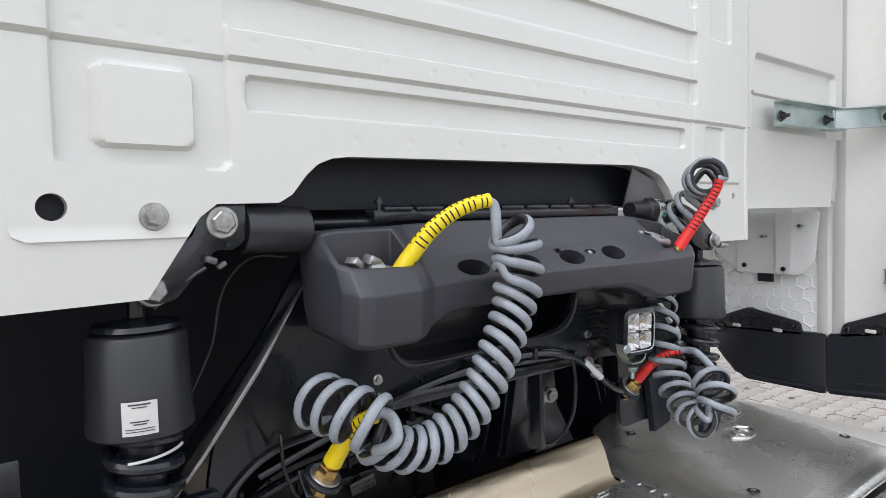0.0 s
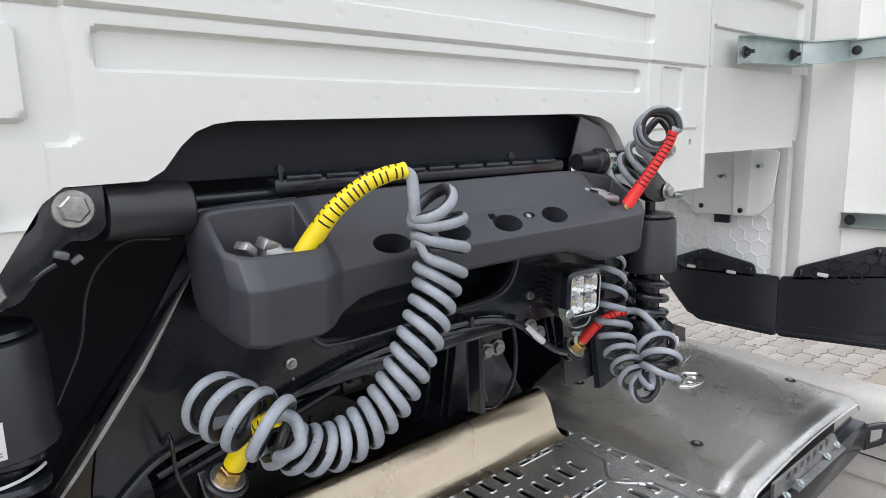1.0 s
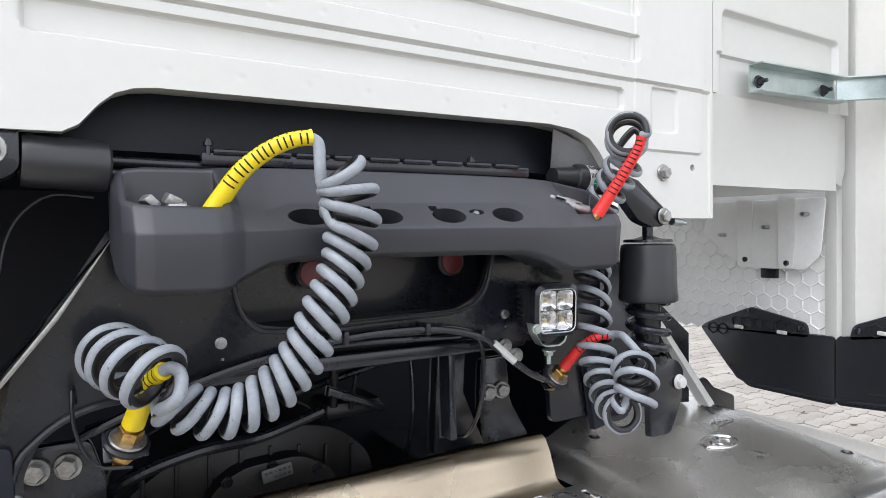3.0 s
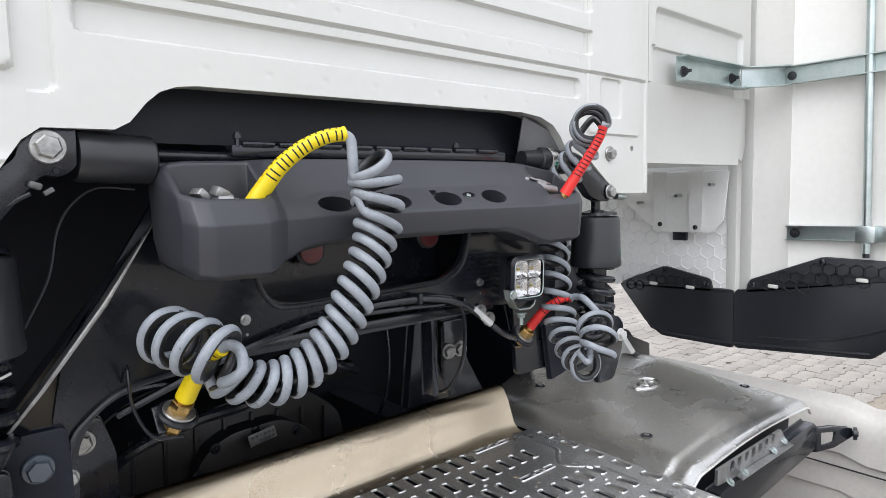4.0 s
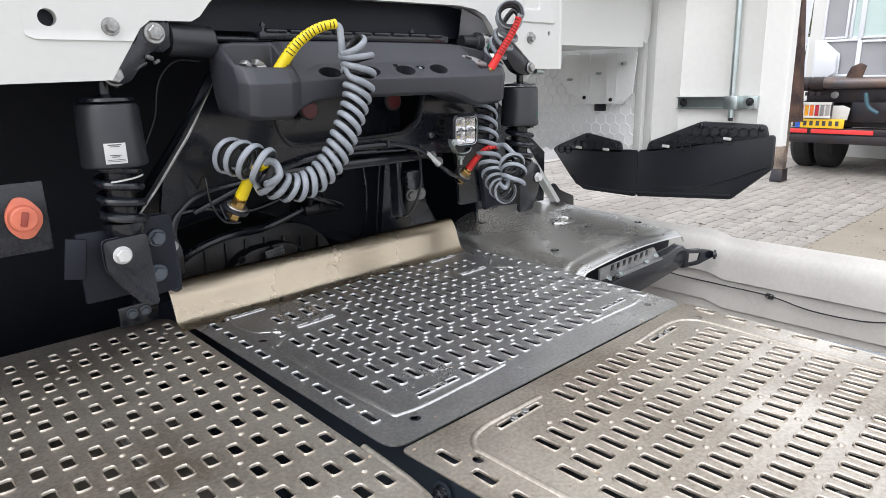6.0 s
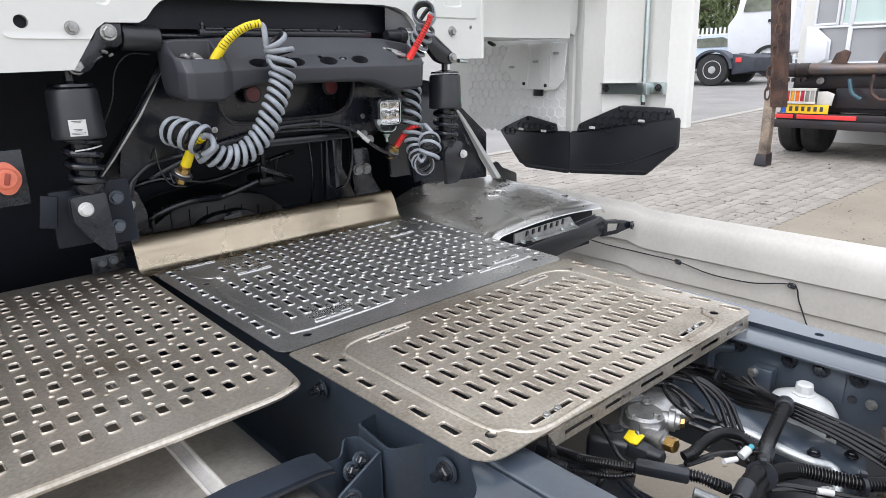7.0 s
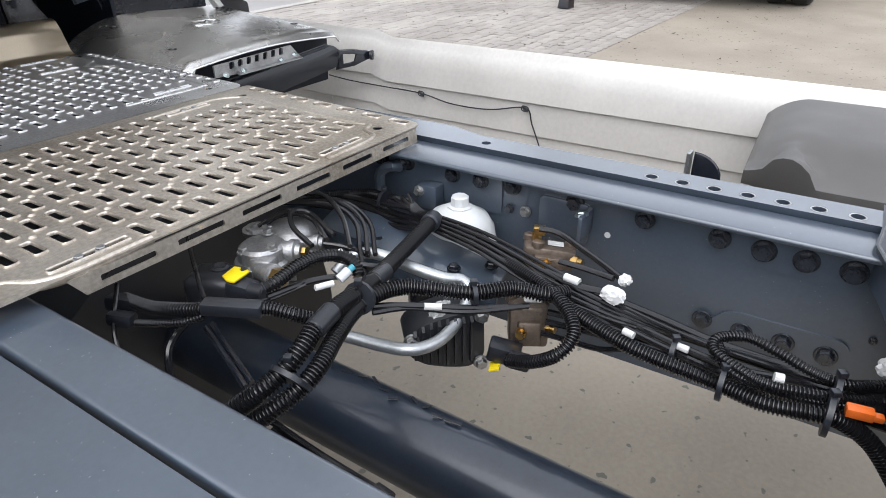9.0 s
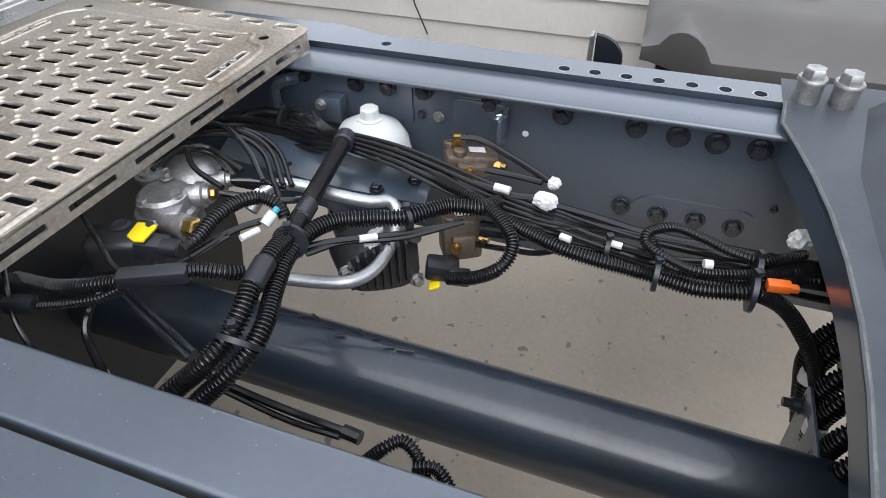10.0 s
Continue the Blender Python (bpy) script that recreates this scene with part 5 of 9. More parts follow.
sheet(bm, [[V(x, y, skirt_top(y) + dz) for x, _, dz in prof] for y in ys], (0.004, 0, 0))
part("skirt_panel", bm, M_CREAM, skirt, angle=25)
bm = bmesh.new()
for y, z0, y2, z1 in ((-0.30, 0.805, -0.40, 0.70), (-0.02, 0.80, -0.03, 0.55)):
    tube(bm, [V(1.2085, y, z0), V(1.2075, y2, z1)], 0.0010, 6)
pieces("pressed_rib", bm, M_CREAM, skirt)
rope = thing("cord", (1.19, -0.5, 0.75), "thin black cord with knots along the skirt", "cord")
bm = bmesh.new()
tube(bm, spline([(1.12, -0.10, 0.80), (1.196, -0.14, 0.768), (1.196, -0.304, 0.765), (1.196, -0.44, 0.762), (1.196, -0.56, 0.743), (1.196, -0.70, 0.745), (1.196, -0.825, 0.768), (1.196, -0.85, 0.72), (1.196, -0.885, 0.64)], 0.012), 0.0022, 6)
part("strand", bm, M_RUBBER, rope)
for y, z in ((-0.44, 0.762), (-0.825, 0.766)):
    bm = bmesh.new()
    for k in range(3):
        tube(bm, [V(1.193, y + 0.012 * math.cos(a) * (1 - 0.2 * k), z + 0.008 * math.sin(a + k)) for a in [2 * math.pi * i / 14 for i in range(15)]], 0.0022, 6)
    part("knot", bm, M_RUBBER, rope)

# unseen gearbox block under the walkway, added so the slots look black
gb = thing("gearbox", (0.0, -0.35, 0.45), "unseen gearbox block with ribs, added to darken the walkway slots", "gearbox")
bm = bmesh.new()
prism(bm, [(x, 0.12, z) for x, z in rounded([(-0.24, 0.47), (0.24, 0.47), (0.27, 0.60), (0.23, 0.80), (0.12, 0.875), (-0.14, 0.875), (-0.25, 0.80), (-0.28, 0.60)], 0.04)], (0, -0.96, 0), 0.008)
part("housing", bm, M_PLASTIC, gb)
for k in range(7):
    bm = bmesh.new()
    box(bm, (-0.15, -0.80 + 0.13 * k, 0.86), (0.13, -0.788 + 0.13 * k, 0.895), 0.003)
    part("cast_rib", bm, M_PLASTIC, gb)

# ---- cab suspension and dark rear frame ----
subframe = thing("cab_support_frame", (0, 0.15, 0.95), "black painted steel support frame under the cab", "support frame")
PY = 0.085
bm = bmesh.new()
outer = [(-0.345, 1.50), (-0.46, 1.315), (-0.475, 1.24), (-0.475, 1.08), (-0.455, 1.08), (-0.452, 1.20), (-0.435, 1.235), (-0.395, 1.262), (-0.32, 1.272), (-0.26, 1.278), (-0.20, 1.292), (-0.10, 1.306), (0.12, 1.300), (0.165, 1.285), (0.30, 1.275), (0.31, 1.13), (0.43, 1.13), (0.43, 1.50)]
prism(bm, [(x, PY, z) for x, z in rounded(outer, 0.012)], (0, 0.010, 0))
cut = bmesh.new()
prism(cut, [(x, 0.0, z) for x, z in rounded([(-0.225, 1.48), (-0.218, 1.375), (-0.20, 1.345), (-0.16, 1.335), (0.12, 1.342), (0.165, 1.368), (0.185, 1.43), (0.19, 1.48)], 0.02)], (0, 0.2, 0))
bm = carve(bm, [cut])
part("cross_panel", bm, M_BLACK, subframe)
bm = bmesh.new()
tube(bm, spline([(-0.228, PY - 0.001, 1.44), (-0.221, PY - 0.001, 1.378), (-0.202, PY - 0.001, 1.343), (-0.16, PY - 0.001, 1.332), (0.0, PY - 0.001, 1.335), (0.12, PY - 0.001, 1.339), (0.168, PY - 0.001, 1.365), (0.188, PY - 0.001, 1.43), (0.190, PY - 0.001, 1.46)], 0.01), 0.0035, 8)
part("window_rim", bm, M_PLASTIC, subframe, "grey rubber edging")
bm = bmesh.new()
tube(bm, spline([(-0.48, PY - 0.003, 1.09), (-0.462, PY - 0.003, 1.20), (-0.44, PY - 0.003, 1.235), (-0.395, PY - 0.003, 1.262), (-0.32, PY - 0.003, 1.272), (-0.26, PY - 0.003, 1.278), (-0.20, PY - 0.003, 1.292), (-0.10, PY - 0.003, 1.306), (0.12, PY - 0.003, 1.300)], 0.01), 0.0045, 8)
part("lower_rim", bm, M_BLACK, subframe)
# second lower arch and cross tube behind it
bm = bmesh.new()
box(bm, (-0.30, PY + 0.03, 1.262), (0.28, PY + 0.07, 1.285), 0.006)
prism(bm, [(0.126, PY + 0.04, 1.27), (0.138, PY + 0.04, 1.27), (0.142, PY + 0.04, 1.12), (0.128, PY + 0.04, 1.12)], (0, 0.03, 0), 0.003)
prism(bm, [(0.155, PY + 0.12, 1.27), (0.215, PY + 0.12, 1.27), (0.235, PY + 0.16, 1.16), (0.31, PY + 0.20, 1.04), (0.19, PY + 0.20, 1.04)], (0, 0.02, 0), 0.004)
prism(bm, [(x, 0.362, z) for x, z in rounded([(0.355, 1.19), (0.425, 1.19), (0.435, 1.09), (0.50, 0.98), (0.36, 0.98), (0.352, 1.08)], 0.012)], (0, 0.014, 0), 0.003)
prism(bm, [(x, 0.310, z) for x, z in rounded([(-0.475, 1.165), (-0.38, 1.165), (-0.36, 1.10), (-0.36, 0.99), (-0.475, 0.99)], 0.012)], (0, 0.014, 0), 0.003)
pieces("rear_bracket", bm, M_BLACK, subframe)
# black sheets close the space around and stand in for its shade
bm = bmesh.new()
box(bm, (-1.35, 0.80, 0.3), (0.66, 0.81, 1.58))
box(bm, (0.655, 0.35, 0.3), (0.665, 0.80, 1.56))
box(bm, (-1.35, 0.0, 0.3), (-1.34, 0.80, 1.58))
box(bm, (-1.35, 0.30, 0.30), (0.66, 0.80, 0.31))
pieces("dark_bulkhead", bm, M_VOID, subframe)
# engine and gearbox shapes, coloured near-black for the shadow they stand in
gear = thing("gearbox", (-0.1, 0.5, 0.95), "gearbox shapes and hoses, coloured near-black for the shadow under the cab", "gearbox")
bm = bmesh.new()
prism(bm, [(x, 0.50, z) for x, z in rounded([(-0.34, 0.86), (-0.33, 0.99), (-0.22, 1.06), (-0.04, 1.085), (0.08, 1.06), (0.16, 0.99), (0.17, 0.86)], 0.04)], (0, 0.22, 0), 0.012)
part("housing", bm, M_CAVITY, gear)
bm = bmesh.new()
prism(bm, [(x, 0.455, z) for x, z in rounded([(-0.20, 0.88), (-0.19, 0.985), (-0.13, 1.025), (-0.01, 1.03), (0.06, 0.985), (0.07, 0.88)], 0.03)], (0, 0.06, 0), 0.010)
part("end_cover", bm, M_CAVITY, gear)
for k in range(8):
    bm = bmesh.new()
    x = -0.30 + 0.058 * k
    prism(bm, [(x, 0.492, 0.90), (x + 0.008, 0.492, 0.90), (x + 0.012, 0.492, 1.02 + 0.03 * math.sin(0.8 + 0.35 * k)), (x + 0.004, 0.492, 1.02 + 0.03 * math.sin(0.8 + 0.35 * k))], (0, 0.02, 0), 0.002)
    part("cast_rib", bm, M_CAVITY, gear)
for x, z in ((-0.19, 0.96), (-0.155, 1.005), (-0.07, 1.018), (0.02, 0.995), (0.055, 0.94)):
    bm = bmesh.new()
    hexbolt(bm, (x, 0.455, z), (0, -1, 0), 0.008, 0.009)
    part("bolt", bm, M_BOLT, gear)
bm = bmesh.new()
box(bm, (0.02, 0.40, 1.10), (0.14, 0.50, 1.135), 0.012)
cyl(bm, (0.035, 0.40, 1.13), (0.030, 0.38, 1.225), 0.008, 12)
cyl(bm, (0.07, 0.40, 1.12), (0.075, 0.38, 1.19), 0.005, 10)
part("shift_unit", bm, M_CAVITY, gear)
for pts, r in (([(-0.40, 0.40, 1.02), (-0.32, 0.36, 1.08), (-0.22, 0.37, 1.10), (-0.10, 0.42, 1.09), (0.02, 0.42, 1.12)], 0.011),
               ([(-0.38, 0.42, 1.15), (-0.28, 0.40, 1.17), (-0.14, 0.43, 1.14), (0.0, 0.45, 1.16), (0.16, 0.42, 1.20)], 0.008),
               ([(0.15, 0.30, 1.24), (0.15, 0.29, 1.16), (0.155, 0.31, 1.08), (0.17, 0.36, 1.02)], 0.004),
               ([(0.26, 0.34, 1.22), (0.27, 0.33, 1.12), (0.25, 0.36, 1.03)], 0.006)):
    bm = bmesh.new()
    tube(bm, spline(pts, 0.01), r, 10)
    part("hose", bm, M_BLACK, gear)
bm = bmesh.new()
prism(bm, [(0.015, 0.37, 1.175), (0.13, 0.37, 1.125), (0.128, 0.37, 1.112), (0.012, 0.37, 1.160)], (0, 0.012, 0), 0.002)
part("stay_bar", bm, M_BLACK, gear)
bm = bmesh.new()
obox(bm, (-0.067, 0.432, 1.012), (0.060, 0.004, 0.024), (-12, -7, 4), 0.002)
tag = single("type_plate", bm, M_DULL, "small dull grey metal type plate with worn print", "plate")
for k in range(6):
    for row in (-0.005, 0.005):
        bm = bmesh.new()
        obox(bm, (-0.089 + 0.0088 * k, 0.4290, 1.0095 + 0.00105 * k + row), (0.006 if (k + (row > 0)) % 3 else 0.003, 0.0012, 0.0042), (-12, -7, 4))
        part("print", bm, M_INK, tag)

# fixing bolts on the panel
for x, y, z, r in ((-0.446, 0.305, 1.133, 0.0145), (-0.407, 0.305, 1.133, 0.0145), (0.207, 0.080, 1.275, 0.009), (0.228, 0.080, 1.257, 0.010), (0.372, 0.358, 1.119, 0.0145), (0.408, 0.358, 1.119, 0.0145)):
    bm = bmesh.new()
    hexbolt(bm, (x, y, z), (-0.25, -1, 0), r, r)
    part("bolt", bm, M_STEEL, subframe, "grey hexagon bolt")
for x, z in ((-0.241, 1.324), (0.210, 1.327)):
    bm = bmesh.new()
    lathe(bm, (x, PY, z), (0, -1, 0), [(0, 0.0075), (0.003, 0.0075), (0.004, 0.005), (0.008, 0.005), (0.0085, 0.002)], 16)
    part("rivet_nut", bm, M_STEEL, subframe, "grey rivet nut")
    bm = bmesh.new()
    lathe(bm, (x + 0.002, PY, z - 0.021), (0, -1, 0), [(0, 0.002), (0.001, 0.002)], 10)
    part("small_hole", bm, M_STEEL, subframe)
# thin steel-grey edge strips of the sloping side members
for p0, p1, r in (((-0.352, 0.062, 1.474), (-0.537, 0.062, 1.232), 0.0034),):
    bm = bmesh.new()
    prism(bm, [(-0.352, 0.060, 1.474), (-0.420, 0.060, 1.374), (-0.488, 0.060, 1.285), (-0.537, 0.060, 1.227), (-0.534, 0.060, 1.226), (-0.4845, 0.060, 1.2825), (-0.4165, 0.060, 1.3695)], (0, 0.02, 0), 0.0006)
    part("edge_strip", bm, M_STEEL, subframe, "thin tapering steel-grey edge strip")
bm = bmesh.new()
prism(bm, [(-0.352, 0.066, 1.474), (-0.540, 0.066, 1.231), (-0.560, 0.10, 1.20), (-0.475, 0.10, 1.20), (-0.46, 0.10, 1.32)], (0, 0.02, 0))
part("side_member", bm, M_BLACK, subframe)


def damper(name, x, y, label, turn):
    th = thing(name, (x, y, 1.10), label, "damper", "cab dampers")
    bm = bmesh.new()
    lathe(bm, (x, y, 1.334), (0, 0, 1), [(0, 0.047), (0.003, 0.0515), (0.010, 0.052), (0.020, 0.0505), (0.096, 0.0485), (0.102, 0.046), (0.104, 0.042)], 40)
    can = part("canister", bm, M_PLASTIC, th, "matt black plastic canister")
    bm = bmesh.new()
    lathe(bm, (x, y, 1.441), (0, 0, 1), [(0, 0.044), (0.005, 0.042), (0.007, 0.022), (0.011, 0.0095), (0.036, 0.0095)], 28)
    part("top_cap", bm, M_BLACK, th)
    bm = bmesh.new()
    tube(bm, spline(coil([(x, y, 1.238), (x, y, 1.285), (x, y, 1.338)], 3.6, 0.033, turn)[::2], 0.004), 0.0075, 10)
    part("coil_spring", bm, M_BLACK, th, "black coil spring")
    bm = bmesh.new()
    lathe(bm, (x, y, 1.205), (0, 0, 1), [(0, 0.022), (0.012, 0.026), (0.018, 0.030), (0.028, 0.034), (0.034, 0.034), (0.036, 0.022), (0.13, 0.022)], 28)
    part("damper_body", bm, M_BLACK, th)
    bm = bmesh.new()
    lathe(bm, (x, y + 0.028, 1.187), (0, -1, 0), [(0, 0.024), (0.05, 0.024)], 24)
    part("lower_eye", bm, M_BLACK, th)
    return th, can


dl, can = damper("cab_damper", -0.550, 0.050, "black cab air damper with coil spring and white label", 0.5)
n = V(-0.15, -1, 0).normalized()
s = V(0, 0, 1).cross(n) * -1


def on_can(c, a, z, r):
    return V(c[0] + r * math.sin(a), c[1] - r * math.cos(a), z)


bm = bmesh.new()
rows = [[on_can((-0.550, 0.050), -0.54 + 0.62 * i / 8, z, 0.0522) for i in range(9)] for z in (1.343, 1.376)]
sheet(bm, rows, (0.0003, 0.0006, 0))
part("label_sticker", bm, M_LABEL, can, "white printed label")
for z, a0, a1, h in ((1.3725, -0.42, -0.04, 0.0016), (1.3700, -0.36, -0.10, 0.0010), (1.3560, -0.40, -0.08, 0.0012), (1.3535, -0.34, -0.12, 0.0012), (1.3490, -0.48, 0.02, 0.0008), (1.3465, -0.48, 0.02, 0.0008)):
    bm = bmesh.new()
    sheet(bm, [[on_can((-0.550, 0.050), a0 + (a1 - a0) * i / 5, zz, 0.0527) for i in range(6)] for zz in (z, z + h)], (0, 0.0003, 0))
    part("print_bar", bm, M_INK, can)
dr, can2 = damper("cab_damper", 0.494, 0.030, "black cab damper with coil spring beside the frame", 2.0)
bm = bmesh.new()
c = on_can((0.487, 0.030), 0.75, 1.362, 0.0525)
tube(bm, [c + V(0.006 * math.cos(t), 0.006 * math.cos(t), 0.010 * math.sin(t)) for t in [2 * math.pi * i / 16 for i in range(17)]], 0.0014, 6)
part("paint_mark", bm, mat("green_paint_mark", (0.05, 0.35, 0.24), 0.6), can2, "green paint ring")
# bright chalk line on the spring
bm = bmesh.new()
tube(bm, [V(-0.550 + 0.0405 * math.sin(a), 0.050 - 0.0405 * math.cos(a), 1.314 + 0.004 * a) for a in [-0.55 + 1.5 * i / 14 for i in range(15)]], 0.0016, 6)
part("paint_line", bm, M_LABEL, dl, "white paint line")

# rocker arms and cylinders
arm_l = thing("cab_rocker_arm", (-0.47, 0.01, 1.47), "black forged arm bolted to the cab corner", "arm", "cab arms")
bm = bmesh.new()
prism(bm, [(x, 0.010, z) for x, z in rounded([(-0.495, 1.561), (-0.478, 1.572), (-0.446, 1.570), (-0.446, 1.528), (-0.462, 1.516), (-0.478, 1.520), (-0.505, 1.488), (-0.520, 1.470), (-0.543, 1.466), (-0.562, 1.480), (-0.552, 1.498), (-0.500, 1.535)], 0.008)], (0, 0.018, 0), 0.003)
part("arm", bm, M_BLACK, arm_l)
for x, z, r in ((-0.472, 1.547, 0.0125), (-0.540, 1.481, 0.0125)):
    bm = bmesh.new()
    hexbolt(bm, (x, 0.009 if x > -0.5 else 0.018, z), (0, -1, 0), r, 0.010, 1.4)
    part("bolt", bm, M_STEEL, arm_l, "grey flanged bolt")
bm = bmesh.new()
lathe(bm, (-0.466, 0.009, 1.523), (0, -1, 0), [(0, 0.0032), (0.0006, 0.0032)], 12)
part("small_hole", bm, M_VOID, arm_l)
bm = bmesh.new()
obox(bm, (-0.486, 0.006, 1.508), (0.012, 0.010, 0.007), (0, 20, 0), 0.002)
obox(bm, (-0.474, 0.010, 1.502), (0.010, 0.008, 0.005), (0, -30, 0), 0.001)
part("ball_joint", bm, M_DULL, arm_l, "small grey ball joint")
bm = bmesh.new()
lathe(bm, (-0.446, 0.030, 1.5395), (1, 0.10, -0.04), [(0, 0.0260), (0.006, 0.0280), (0.078, 0.0275), (0.081, 0.025)], 36)
part("rubber_bush", bm, M_PLASTIC, arm_l, "matt black rubber bush")
bm = bmesh.new()
for dz in (-0.006, 0.008):
    cyl(bm, (-0.37, 0.038, 1.535 + dz), (-0.24, 0.048, 1.538 + dz * 0.6), 0.006, 12)
part("link_rod", bm, M_BLACK, arm_l)
arm_r = thing("cab_rocker_arm", (0.45, 0.01, 1.47), "black forged arm bolted to the cab corner", "arm", "cab arms")
bm = bmesh.new()
prism(bm, [(x, 0.004, z) for x, z in rounded([(0.395, 1.555), (0.420, 1.562), (0.445, 1.535), (0.485, 1.512), (0.512, 1.500), (0.518, 1.480), (0.500, 1.468), (0.470, 1.470), (0.440, 1.480), (0.40, 1.52)], 0.008)], (0, 0.018, 0), 0.003)
part("arm", bm, M_BLACK, arm_r)
bm = bmesh.new()
hexbolt(bm, (0.503, 0.002, 1.487), (0, -1, 0), 0.011, 0.010, 1.4)
part("bolt", bm, M_STEEL, arm_r, "grey flanged bolt")
bm = bmesh.new()
cyl(bm, (0.535, 0.01, 1.478), (0.562, 0.012, 1.476), 0.007, 12)
cyl(bm, (0.56, 0.012, 1.476), (0.575, 0.012, 1.475), 0.004, 10)
part("stud", bm, M_ZINC, arm_r, "zinc stud")
bm = bmesh.new()
lathe(bm, (0.272, 0.035, 1.552), (1, 0.04, -0.03), [(0, 0.0135), (0.030, 0.0165), (0.044, 0.0185), (0.046, 0.0225), (0.052, 0.0245), (0.125, 0.0245), (0.128, 0.022)], 30)
part("rubber_bush", bm, M_PLASTIC, arm_r, "matt black rubber bush")
bm = bmesh.new()
lathe(bm, (0.336, 0.0376, 1.5501), (1, 0.04, -0.03), [(0, 0.0246), (0.0004, 0.0250), (0.0206, 0.0250), (0.021, 0.0246)], 30)
bl = part("band_label", bm, M_LABEL, arm_r, "white printed band")
bm = bmesh.new()
for k in range(5):
    for a in (0.15, 0.75, 1.2):
        r = 0.0252
        c = V(0.3395 + 0.0036 * k, 0.0378 - r * math.cos(a), 1.5499 + r * math.sin(a))
        obox(bm, c, (0.0016, 0.0006, 0.009 - 0.0016 * ((k + int(3 * a)) % 3)), (-math.degrees(a), 0, 0))
pieces("print_bar", bm, M_INK, bl)
bm = bmesh.new()
for a in (-0.50, -0.25):
    obox(bm, V(0.349, 0.0378 - 0.0254 * math.cos(a), 1.5499 + 0.0254 * math.sin(a)), (0.008, 0.0006, 0.005), (-math.degrees(a), 12, 0))
part("paint_mark", bm, mat("green_paint_mark", (0.02, 0.30, 0.20), 0.5), bl, "green paint mark")

# lower mounts of the dampers
for sx, name in ((-1, "damper_mount"), (1, "damper_mount")):
    x0 = -0.575 if sx < 0 else 0.487
    mt = thing(name, (x0, 0.04, 1.05), "black steel bracket carrying the damper foot", "bracket", "damper mounts")
    bm = bmesh.new()
    if sx < 0:
        prism(bm, [(x, 0.022, z) for x, z in rounded([(-0.597, 1.215), (-0.525, 1.218), (-0.520, 1.085), (-0.545, 1.090), (-0.575, 1.13), (-0.597, 1.165)], 0.010)], (0, 0.010, 0), 0.002)
        part("outer_plate", bm, M_BLACK, mt)
        bm = bmesh.new()
        prism(bm, [(x, 0.075, z) for x, z in rounded([(-0.54, 1.235), (-0.462, 1.235), (-0.458, 1.09), (-0.54, 1.085)], 0.010)], (0, 0.012, 0), 0.002)
        box(bm, (-0.625, 0.07, 1.10), (-0.54, 0.082, 1.225), 0.003)
        # shade colour lets this plate sink into the dark behind
        part("rear_plate", bm, M_VOID, mt)
        bm = bmesh.new()
        obox(bm, (-0.632, 0.062, 1.185), (0.032, 0.006, 0.07), (0, 10, -12), 0.002)
        part("perforated_tab", bm, M_VOID, mt)
        bolts = ((-0.570, 0.021, 1.187, 0.0125, M_LABEL), (-0.494, 0.072, 1.195, 0.0135, M_CHASSIS), (-0.500, 0.072, 1.129, 0.0135, M_CHASSIS), (-0.463, 0.085, 1.17, 0.009, M_STEEL))
    else:
        prism(bm, [(x, 0.006, z) for x, z in rounded([(0.505, 1.235), (0.545, 1.225), (0.562, 1.205), (0.555, 1.150), (0.525, 1.095), (0.470, 1.095), (0.465, 1.20)], 0.010)], (0, 0.010, 0), 0.002)
        part("outer_plate", bm, M_BLACK, mt)
        bm = bmesh.new()
        prism(bm, [(x, 0.070, z) for x, z in ((0.38, 1.22), (0.47, 1.22), (0.455, 1.115), (0.40, 1.105))], (0, 0.012, 0), 0.002)
        # coloured as shade here too, to merge with the dark background
        part("rear_plate", bm, M_VOID, mt)
        bolts = ((0.545, 0.004, 1.186, 0.011, M_LABEL),)
    for x, y, z, r, m in bolts:
        bm = bmesh.new()
        hexbolt(bm, (x, y, z), (0, -1, 0), r, r, 1.25)
        part("bolt", bm, m, mt, "hexagon bolt")

# work lamp
lamp = thing("work_lamp", (0.245, 0.03, 1.28), "square black work lamp with clear lens on a zinc bracket", "work lamp")
bm = bmesh.new()
nrm = V(-0.10, -1, -0.04).normalized()
tx = V(1, -0.10, 0).normalized()
tz = tx.cross(nrm) * -1
tz = tz if tz.z > 0 else -tz
C = V(0.246, 0.008, 1.339)


def at_lamp(u, d, v):
    return C + tx * u - nrm * d + tz * v


face = rounded([(-0.041, -0.041), (0.041, -0.041), (0.041, 0.041), (-0.041, 0.041)], 0.017)
prism(bm, [at_lamp(u, 0.0, v) for u, v in face], -nrm * 0.022, 0.003)
part("housing", bm, M_PLASTIC, lamp)
for k in range(8):
    bm = bmesh.new()
    v = -0.033 + 0.0094 * k
    prism(bm, [at_lamp(u, d, v) for u, d in ((-0.036, 0.022), (0.036, 0.022), (0.028, 0.058), (-0.028, 0.058))], tz * 0.004)
    part("cooling_fin", bm, M_PLASTIC, lamp)
bm = bmesh.new()
prism(bm, [at_lamp(u * 0.86, -0.0015, v * 0.86) for u, v in face], -nrm * 0.004)
refl = part("reflector_plate", bm, mat("lamp_reflector", (0.93, 0.93, 0.94), 0.14, 0.95, 0.03, 30), lamp, "bright reflector")
